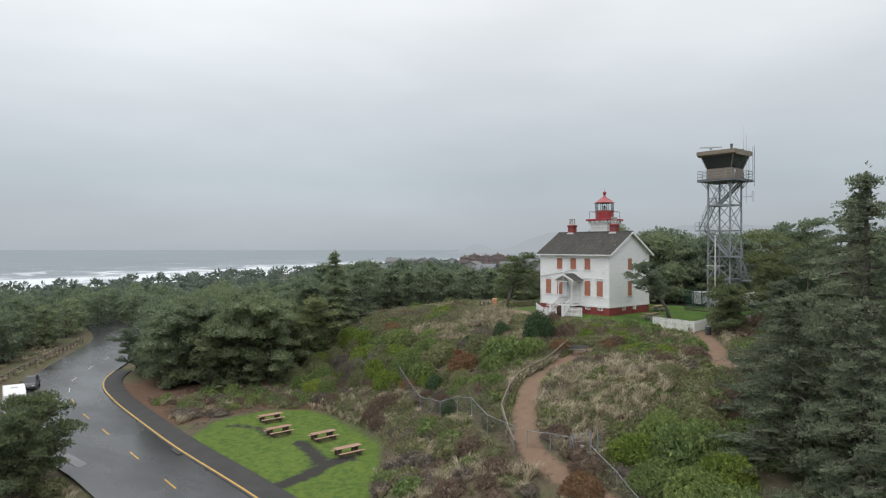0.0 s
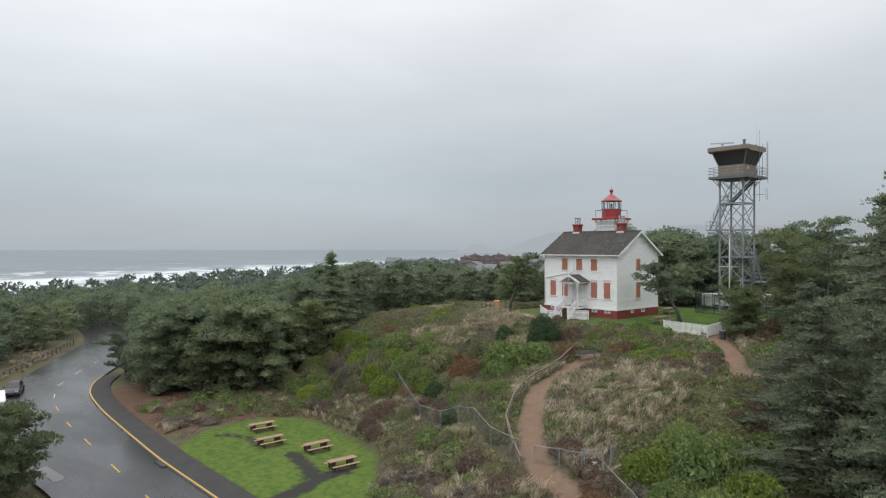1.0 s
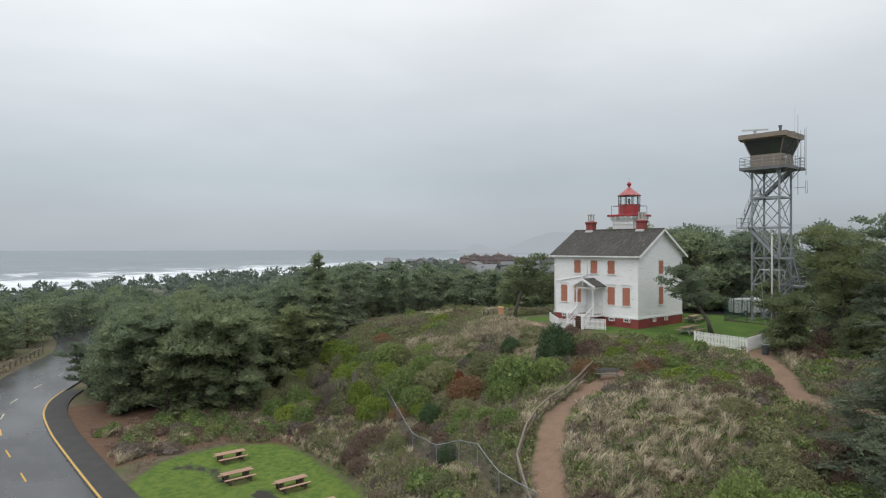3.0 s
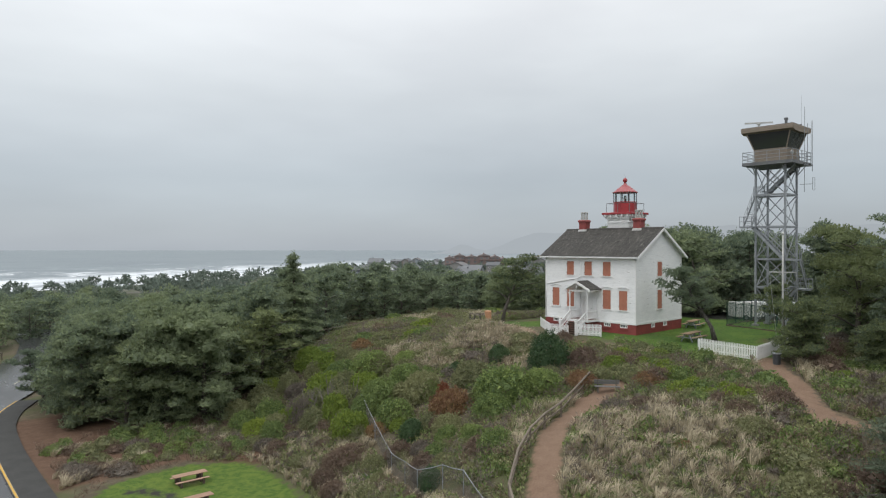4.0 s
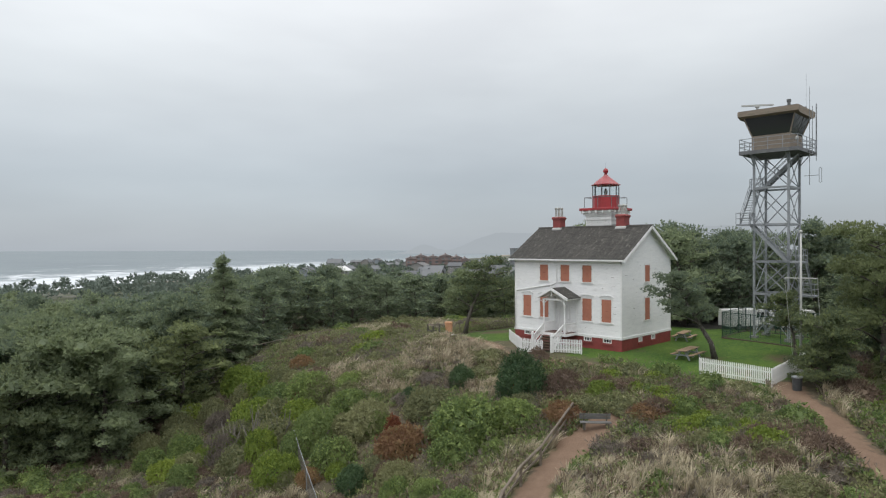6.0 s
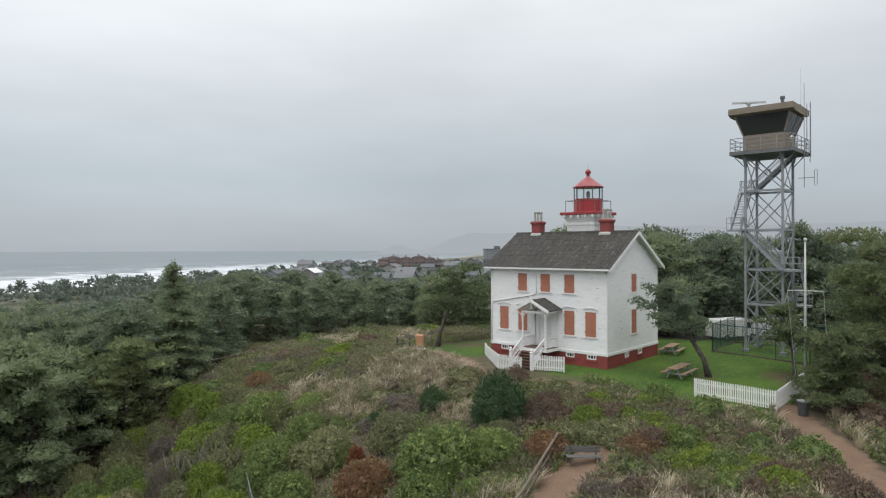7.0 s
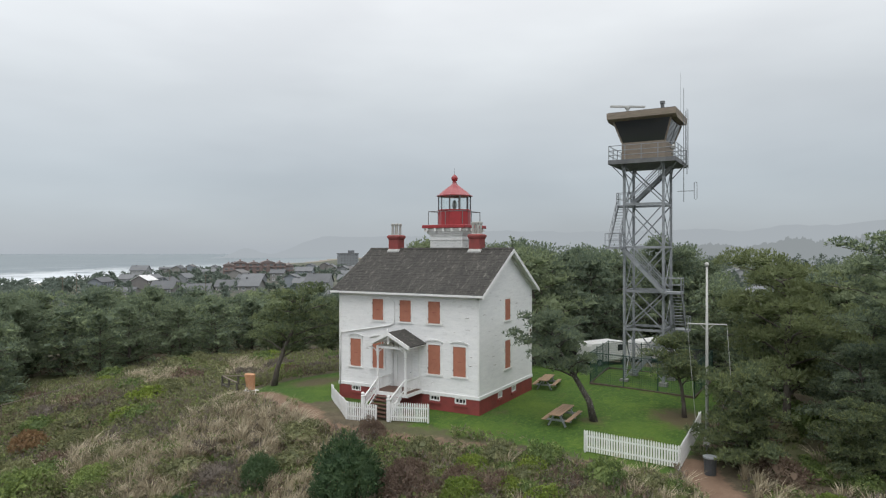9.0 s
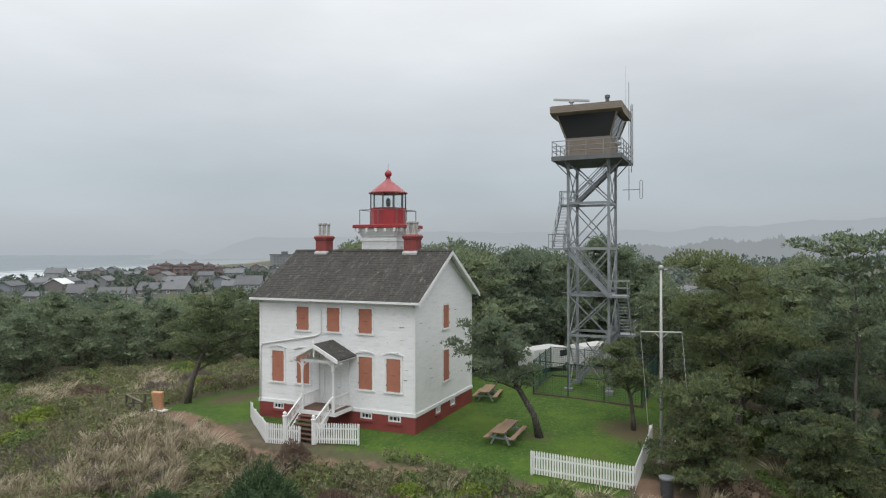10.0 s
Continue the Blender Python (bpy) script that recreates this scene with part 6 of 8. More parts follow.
def leafy_skin(rng, v, f, loose):
    """Breaks a closed form into loose leafy sprigs, one to a face."""
    t = v[f]
    c = t.mean(1, keepdims=True)
    t = c + (t - c) * rng.uniform(0.85, 1.25, (len(f), 1, 1)) + rng.normal(0, loose, t.shape)
    return t.reshape(-1, 3), np.arange(len(f) * 3).reshape(-1, 3)


def bough_cloud(rng, pads, density, length, width, blades=3, jitter=0.55, fine=1, lift=0.5):
    """Domed boughs of needle bunches over a leafy core. Pads: centre, reach, breadth, depth, heading, droop."""
    cores, at, nrm = [], [], []
    for c, rx, ry, thick, heading, droop in pads:
        ch, sh = math.cos(heading), math.sin(heading)
        turn = np.array([[ch, sh, 0], [-sh, ch, 0], [0, 0, 1.0]])
        ph = rng.uniform(0, 6.28, 4)

        def lump(d):
            return (1 + 0.20 * np.sin(3.1 * d[:, 0] + ph[0]) * np.sin(2.7 * d[:, 1] + ph[1]) + 0.13 * np.sin(6.3 * d[:, 1] + ph[2]) * np.sin(5.7 * d[:, 0] + ph[3]))[:, None]

        def place(d, grow):
            p = d * lump(d) * grow * np.array([rx, ry, thick])
            p[:, 2] = np.where(p[:, 2] < 0, p[:, 2] * 0.45, p[:, 2])
            p[:, 2] -= droop * np.abs(p[:, 0]) * p[:, 0] / max(rx, 0.1) * (p[:, 0] > 0)
            return p @ turn + np.array(c)

        v0, f0 = ROUND[fine]
        cores.append(leafy_skin(rng, place(v0 * (1 + rng.normal(0, 0.10, (len(v0), 1))), 0.60 if fine > 1 else 0.50), f0, 0.07 * ry))
        n = max(5, int(density * 5.2 * rx * ry))
        d = rng.normal(0, 1, (n, 3))
        d[:, 2] = np.abs(d[:, 2]) * np.where(rng.uniform(0, 1, n) < 0.84, 1, -0.5)
        d /= np.linalg.norm(d, axis=1)[:, None]
        at.append(place(d, 1 - 0.42 * rng.uniform(0, 1, (n, 1)) ** 1.6))
        q = d / np.array([rx, ry, thick])
        q /= np.linalg.norm(q, axis=1)[:, None]
        q = q @ turn
        q[:, 2] += lift
        nrm.append(q)
    cv, cf = merge(cores)
    lv, lf = leaf_batch(rng, np.concatenate(at), np.concatenate(nrm), length, width, blades, jitter)
    return merge([(cv, cf), (lv, lf)])


def pine_shape(seed, H, R, first, limbs, pad_r, sprays=3, kind="pine", lean=(0, 0), density=16, tuft=0.27, girth=0.016, crook=0.25, width=0.28, puff=1.0, fine=2, blades=3):
    """Trunk, limbs and twigs, with domed boughs of needle bunches in uneven layers."""
    rng = np.random.default_rng(seed)
    bend = rng.normal(0, crook, (6, 2)).cumsum(0) * 0.35
    ease = (0, 0.1, 0.38, 0.68, 0.9, 1.0)
    spine = [Vector((bend[i][0] * i / 3 + lean[0] * ease[i], bend[i][1] * i / 3 + lean[1] * ease[i], H * 0.95 * i / 5)) for i in range(6)]
    base_r = girth * H + 0.05
    wood = Build().tube(spine, [base_r * q for q in (1.35, 0.95, 0.8, 0.6, 0.38, 0.10)], 8)
    spruce = kind == "spruce"

    def on_spine(z):
        t = min(max(z / (H * 0.95), 0), 1) * 5
        i = min(int(t), 4)
        return spine[i].lerp(spine[i + 1], t - i)

    pads = []
    for k in range(limbs):
        f = (k + rng.uniform(0.0, 0.8)) / limbs
        z = H * (first + (0.97 - first) * f)
        if spruce:
            reach = R * (1.03 - f) ** 0.85 * rng.uniform(0.72, 1.05)
            pr = pad_r * (1.05 - 0.6 * f) * rng.uniform(0.8, 1.15)
            rise, sag = 0.02, -0.16
        else:
            env = math.sqrt(max(0.08, 1 - ((f - 0.36) / 0.70) ** 2))
            reach = R * env * rng.uniform(0.45, 1.08)
            pr = pad_r * rng.uniform(0.65, 1.2)
            rise, sag = -0.28, 0.05
        a = k * 2.399 + rng.uniform(-0.6, 0.6)
        out = np.array([math.cos(a), math.sin(a)])
        c0 = on_spine(z)
        root = on_spine(z + rise * reach)
        tip = Vector((c0.x + reach * out[0], c0.y + reach * out[1], z + sag * reach + rng.uniform(-0.15, 0.25)))
        mid_p = root.lerp(tip, 0.5) + Vector((rng.uniform(-.15, .15), rng.uniform(-.15, .15), 0.06 * reach))
        if reach > 0.4:
            wood.tube([root, mid_p, tip], [base_r * 0.40 * (1 - 0.5 * f), base_r * 0.24, 0.02], 5, False)
        for q in range(sprays):
            g = 1.0 - 0.75 * q / max(1, sprays - 1)
            p0 = root.lerp(mid_p, min(1, g * 2)) if g < 0.5 else mid_p.lerp(tip, g * 2 - 1)
            side = (1 if q % 2 else -1) * reach * rng.uniform(0.12, 0.42) * (1.15 - 0.5 * g) * (0 if q == 0 else 1)
            c = p0 + Vector((-out[1] * side, out[0] * side, (abs(side) * (-0.15 if spruce else 0.22) + rng.uniform(0.0, 0.28) * pr)))
            if abs(side) > 0.35 and fine > 0 and density > 5:
                wood.tube([p0, c], [0.022 + base_r * 0.07, 0.012], 4, False)
            size = pr * rng.uniform(0.7, 1.15)
            if spruce:
                pads.append((tuple(c), size * 1.5, size * 0.72, size * rng.uniform(0.26, 0.42), a + rng.uniform(-0.4, 0.4) + 0.5 * side / max(reach, 0.3), 0.22))
            else:
                pads.append((tuple(c), size * 1.12, size * 0.9, size * puff * rng.uniform(0.42, 0.68), a + rng.uniform(-0.7, 0.7), 0.10))
    top = on_spine(H * 0.95)
    for q in range(3):
        w = pad_r * (0.22 + 0.16 * q)
        pads.append(((top.x + rng.uniform(-.15, .15), top.y + rng.uniform(-.15, .15), H * (0.97 - 0.045 * q)), w, w, pad_r * (0.62 if spruce else 0.5), rng.uniform(0, 6), 0.0))
    v, f = bough_cloud(rng, pads, density, tuft, tuft * width, blades, jitter=0.45 if spruce else 0.55, fine=fine, lift=0.15 if spruce else 0.5)
    return wood, v, f


def bush_shape(seed, R, H, rough, density, leaf, width, blades=3, jitter=0.8, lobes=11, fine=3):
    """A many-lobed dome of small leaves over a leafy core, with an uneven skin."""
    rng = np.random.default_rng(seed)
    heads = rng.normal(0, 1, (lobes, 3))
    heads[:, 2] = np.abs(heads[:, 2]) * 0.9
    heads /= np.linalg.norm(heads, axis=1)[:, None]
    size = rng.uniform(0.55, 0.95, lobes)
    tall = rng.uniform(0.6, 1.0, lobes)

    def form(d):
        gap = np.arccos(np.clip(d @ heads.T, -1, 1)) / size
        lobe = (np.sqrt(np.clip(1 - gap * gap, 0, 1)) * tall).max(1)
        fine_noise = np.array([noise.noise(Vector(q) * 4.5 + Vector((0, seed, 0))) + 0.6 * noise.noise(Vector(q) * 11 + Vector((0, 0, seed))) for q in d])
        return ((0.70 + 0.40 * lobe) + 0.5 * rough * fine_noise)[:, None]

    v0, f0 = ROUND[fine]
    core = v0 * form(v0) * np.array([R, R, H]) * 0.82
    core[:, 2] = np.maximum(core[:, 2], -0.15 * H)
    n = int(density * (2 * math.pi * R * (R + H) / 2))
    d = rng.normal(0, 1, (n * 2, 3))
    d /= np.linalg.norm(d, axis=1)[:, None]
    d = d[d[:, 2] > -0.12][:n]
    at = d * form(d) * np.array([R, R, H]) * rng.uniform(0.80, 1.02, (len(d), 1))
    nrm = d / np.array([R, R, H])
    nrm /= np.linalg.norm(nrm, axis=1)[:, None]
    nrm[:, 2] += 0.45
    lv, lf = leaf_batch(rng, at, nrm, leaf, width, blades, jitter)
    return merge([leafy_skin(rng, core, f0, 0.05 * R), (lv, lf)])


LIB = {}


def tree_kind(key, material, *args, bark="bark", **kw):
    wood, v, f = pine_shape(*args, **kw)
    LIB[key] = (wood.mesh("trunk", M[bark], smooth=True), quick("crown", v, f, M[material]))


for s in range(3):
    tree_kind(f"pine{s}", "pine", 11 + s, 10.0, 4.0, 0.03, 26, 1.04, 3, density=17, tuft=0.27, width=0.30, puff=1.5, fine=2)
    tree_kind(f"spread{s}", "pine_bright", 31 + s, 8.0, 4.1, 0.28, 20, 0.84, 3, density=38, tuft=0.20, width=0.32, crook=0.4, fine=1)
    tree_kind(f"spruce{s}", "spruce", 51 + s, 14.0, 4.4, 0.05, 46, 0.92, 4, "spruce", density=20, tuft=0.21, width=0.26, fine=1)
    tree_kind(f"mid{s}", "pine", 61 + s, 9.6, 3.9, 0.04, 22, 1.08, 3, density=5.4, tuft=0.36, width=0.28, puff=1.35, fine=1)
    tree_kind(f"gold{s}", "pine_bright", 81 + s, 8.6, 4.0, 0.08, 22, 1.02, 3, density=8, tuft=0.33, width=0.26, puff=1.2, fine=1)
    tree_kind(f"far{s}", "pine", 71 + s, 9.0, 3.9, 0.06, 15, 1.5, 2, density=2.0, tuft=0.64, puff=1.2, fine=1)


def plant_tree(key, x, y, rz=0.0, scale=1.0, label="", wide=1.0, name="pine_tree", sink=0.15, z=None, category="tree", group=""):
    t = thing(name, (0, 0, 0), label, category, group=group)
    for nm, me in zip(("trunk", "crown"), LIB[key]):
        o = new(nm, me)
        o.parent = t
    t.matrix_basis = pose(x, y, (float(ground(x, y)) if z is None else z) - sink, 0, 0, rz) @ Matrix.Diagonal((scale * wide, scale * wide, scale, 1))
    return t


PINE_LABEL = "dark green shore pine with rounded needle clumps"
# trees round the house
tree_kind("lean", "pine", 91, 7.2, 2.6, 0.44, 14, 0.72, 3, lean=(-1.4, 2.5), density=35, tuft=0.20, blades=4, fine=1, bark="bark_pale", girth=0.02, crook=0.3)
tree_kind("small", "pine_bright", 93, 5.3, 1.9, 0.46, 11, 0.66, 3, lean=(-0.5, 0.6), density=36, tuft=0.19, blades=4, fine=1)
tree_kind("wind", "pine_bright", 95, 8.2, 4.0, 0.40, 14, 0.84, 3, lean=(1.4, -1.6), density=27, tuft=0.22, blades=4, fine=1, girth=0.02, crook=0.3)
tree_kind("low", "pine_bright", 97, 5.8, 3.2, 0.10, 24, 0.80, 3, lean=(0.2, 0.2), density=33, tuft=0.21, blades=4, fine=1)
tree_kind("tall", "pine", 99, 13.4, 3.3, 0.58, 14, 0.82, 3, lean=(0.5, -0.4), density=27, tuft=0.23, blades=4, fine=1, girth=0.003, crook=0.3)
tree_kind("strata", "pine", 101, 9.0, 4.3, 0.10, 26, 0.98, 3, lean=(0.3, 0.3), density=25, tuft=0.23, blades=4, fine=1, crook=0.35)
plant_tree("lean", 64.8, 36.8, 0, 1.0, "leaning shore pine with pale lichened trunk on the lawn")
plant_tree("small", 68.6, 32.1, 0, 1.0, "small shore pine leaning over the lawn")
plant_tree("wind", 64.9, 63.5, 0, 1.0, "windswept shore pine on the lawn's edge")
plant_tree("low", 61.2, 28.0, 40, 0.9, "bushy low shore pine beside the path")
for key, x, y, rz, sc, words in (("spread0", 68.7, 26.4, 0, 1.32, "spreading shore pine with yellow-green needle tips"), ("tall", 64.2, 21.5, 0, 0.94, "tall thin pine with a bare lower trunk"), ("tall", 67.6, 16.6, 140, 0.85, "tall thin pine with a bare lower trunk"),
                                 ("strata", 66.2, 22.4, 80, 0.72, ""), ("strata", 71.5, 22.0, 150, 0.85, ""), ("low", 63.4, 16.6, 200, 0.9, ""), ("strata", 74.0, 27.6, 20, 0.75, ""), ("spread2", 76.5, 24.0, 90, 0.86, ""), ("strata", 69.4, 17.6, 260, 0.80, ""),
                                 ("spread1", 81, 27.0, 50, 0.9, ""), ("strata", 78, 20, 310, 0.75, ""), ("low", 58.6, 18.6, 30, 0.75, ""), ("low", 56.4, 14.6, 170, 0.8, ""), ("pine0", 86, 22, 70, 1.0, ""), ("low", 62.2, 22.6, 110, 0.7, ""), ("low", 52.6, 17.2, 140, 0.6, "")):
    plant_tree(key, x, y, rz, sc, words or ("dark layered shore pine with drooping lower limbs" if key == "strata" else "bushy low shore pine with yellow-green needle tips"))
# big dark conifers beside the start of the flight
for key, x, y, rz, sc, w in (("spruce0", 38.0, 8.6, 0, 1.30, 1.1), ("spruce1", 42.5, 15.2, 60, 0.74, 1.5), ("spruce2", 36.6, 12.2, 120, 0.78, 1.4), ("spruce0", 47.5, 12.5, 200, 1.1, 1.2), ("spruce1", 33.0, 7.4, 260, 0.8, 1.3), ("spruce2", 53.0, 10.0, 20, 1.15, 1.1), ("spruce1", 45.0, 6.0, 100, 1.2, 1.1), ("spruce0", 30.2, 4.6, 33, 0.75, 1.3)):
    plant_tree(key, x, y, rz, sc, "tall dark spruce with dense drooping branches", w, "spruce_tree")

# woods: seaward of the dune, behind the house, beyond the road
rng = np.random.default_rng(8)
spots = []


def grove(n, region, gap, keys, smin, smax, tries=4000):
    made = 0
    xs, ys = [p[0] for p in region], [p[1] for p in region]
    for _ in range(tries):
        if made >= n:
            break
        x, y = rng.uniform(min(xs), max(xs)), rng.uniform(min(ys), max(ys))
        if inside(np.array(x), np.array(y), region) < 0 or any((x - a) ** 2 + (y - b1) ** 2 < gap * gap for a, b1 in spots):
            continue
        spots.append((x, y))
        made += 1
        key = keys[int(rng.integers(len(keys)))]
        plant_tree(key, x, y, rng.uniform(0, 360), rng.uniform(smin, smax), PINE_LABEL if key[:4] != "gold" else "spreading shore pine with yellow-green needle tips", rng.uniform(0.95, 1.25), group="shore pine wood")


near_keys = ["pine0", "pine1", "pine2", "gold0", "gold1"]
far_keys = ["far0", "far1", "far2"]
mid_keys = ["mid0", "mid1", "mid2"]
tree_kind("point", "pine", 103, 15.4, 4.9, 0.08, 44, 1.05, 4, "spruce", density=12, tuft=0.32)
plant_tree("point", 48.3, 85.5, 0, 0.90, "tall pointed pine standing above the wood")
plant_tree("spruce0", 95.4, 54.0, 0, 0.92, "narrow pointed conifer behind the house", 0.7, "conifer")
tree_kind("road", "pine", 105, 6.8, 2.3, 0.22, 13, 0.74, 3, lean=(-2.0, 0.2), density=20, tuft=0.26, girth=0.02)
plant_tree("road", 22.6, 98.3, 0, 1.0, "dark flat-layered shore pine leaning over the road's bend")
plant_tree("pine1", 25.6, 95.5, 0, 0.9, "shore pine beside the road's bend", 1.1)
plant_tree("low", 2.6, 57.0, 0, 1.22, "bushy dark shore pine beside the road", 0.95)
plant_tree("low", 1.0, 52.6, 80, 1.15, "bushy dark shore pine beside the road", 1.0)
grove(18, [(-4, 112), (7, 117), (13, 128), (22, 146), (16, 150), (4, 136), (-6, 124)], 3.6, mid_keys, 0.8, 1.05)
grove(26, [(22, 86), (25.5, 77.5), (33, 76.5), (40, 78.5), (45, 84), (41, 100), (28, 104), (23, 94)], 3.4, near_keys, 1.0, 1.22)
grove(44, [(44, 86), (52, 86), (62, 89.5), (74, 91), (84, 83), (94, 70), (106, 66), (112, 84), (90, 106), (60, 112), (40, 104)], 4.2, mid_keys + ["pine0", "gold2"], 0.68, 0.92)
grove(36, [(40, 100), (60, 112), (92, 104), (130, 96), (150, 130), (90, 160), (44, 150)], 6.4, far_keys, 0.8, 1.05)
grove(26, [(38, 112), (44, 150), (48, 190), (42, 190), (40, 150), (33, 118)], 4.6, far_keys, 0.72, 0.95)
grove(64, [(0, 106), (7, 114), (12, 123), (21, 141), (26, 160), (40, 172), (62, 172), (62, 230), (10, 230), (0, 160)], 4.6, far_keys, 0.65, 0.95)
grove(24, [(80, 44), (80, 62), (98, 66), (112, 54), (116, 36), (98, 40), (88, 44)], 4.4, mid_keys + near_keys[:1], 1.0, 1.28)
grove(30, [(84, 34), (120, 34), (124, 8), (90, -6), (74, 8), (80, 20)], 5.2, mid_keys + ["gold0"], 0.68, 0.92)
grove(40, [(112, 80), (112, 20), (126, -20), (200, -30), (205, 90), (150, 120)], 8.5, far_keys, 0.7, 0.95)


# ---- brush, grass and bushes on the slope ----
def clear_of(x, y, margin=0.0):
    """True where nothing built or mown stands."""
    ok = (to_line(x, y, [(58.0, 44.5), (57.6, 52.0), (60.5, 55.5)]) > 1.3) & (to_line(x, y, WIRE_LINE) > 0.35 + 0.8 * margin) & (to_line(x, y, LOOP_PATH) > 0.95 + margin) & (to_line(x, y, HOUSE_PATH) > 1.05 + margin) & (to_line(x, y, FRONT_PATH) > 0.5 + margin)
    ok &= (inside(x, y, HOUSE_LAWN) < -0.15 - margin) & (inside(x, y, PICNIC_LAWN) < -0.2 - margin) & (inside(x, y, ROAD_L + ROAD_R[::-1]) < -1.2 - margin)
    ok &= to_line(x, y, [(a + 1.2, b1) for a, b1 in ROAD_R[:8]]) > 1.6 + margin
    return ok


BUSH = {}
for key, mat_name, args in (
        ("round", "shrub_green", (201, 1.5, 1.65, 0.16, 120, 0.115, 0.078)), ("round2", "shrub_green", (202, 1.5, 1.45, 0.18, 120, 0.115, 0.078)),
        ("olive", "shrub_olive", (203, 1.5, 1.45, 0.18, 115, 0.12, 0.075)), ("olive2", "shrub_olive", (204, 1.5, 1.1, 0.22, 110, 0.12, 0.075)),
        ("brown", "shrub_brown", (205, 1.5, 1.3, 0.22, 110, 0.21, 0.04)), ("grey", "shrub_grey", (206, 1.5, 1.05, 0.26, 110, 0.24, 0.035)), ("russet", "shrub_russet", (211, 1.5, 1.35, 0.22, 115, 0.15, 0.062)),
        ("red", "shrub_red", (207, 0.6, 1.3, 0.4, 130, 0.16, 0.06)), ("lime", "shrub_lime", (208, 1.5, 1.5, 0.22, 115, 0.125, 0.085)),
        ("dark", "shrub_dark", (209, 1.5, 2.3, 0.12, 130, 0.20, 0.05)), ("flat", "shrub_green", (210, 1.6, 0.75, 0.26, 110, 0.115, 0.075))):
    v, f = bush_shape(*args)
    BUSH[key] = quick("bush", v, f, M[mat_name])
    sd, R, H, ro, dn, lf, wd = args
    v, f = bush_shape(sd, R, H, ro, dn * 0.34, lf * 1.45, wd * 1.5, fine=2)
    BUSH[key + "_joined"] = quick("bush", v, f, M[mat_name])
WORDS = {"round": "rounded bright green evergreen shrub", "round2": "rounded bright green evergreen shrub", "olive": "olive green coastal shrub", "olive2": "low olive green coastal shrub", "brown": "dull brown leafless shrub", "russet": "russet autumn-leaved shrub", "grey": "grey twiggy leafless shrub",
         "red": "red autumn-leaved sapling", "lime": "yellow-green leafy shrub", "dark": "dense dark green conifer shrub", "flat": "low spreading green ground shrub"}


def plant_bush(key, x, y, scale=1.0, tall=1.0, rz=0.0):
    o = new("shrub", BUSH[key])
    o.matrix_basis = pose(x, y, float(ground(x, y)) - 0.12, 0, 0, rz) @ Matrix.Diagonal((scale, scale, scale * tall, 1))
    return tagged(o, WORDS[key] + " on the dune slope", "shrub", group=key.rstrip("2") + " shrubs")


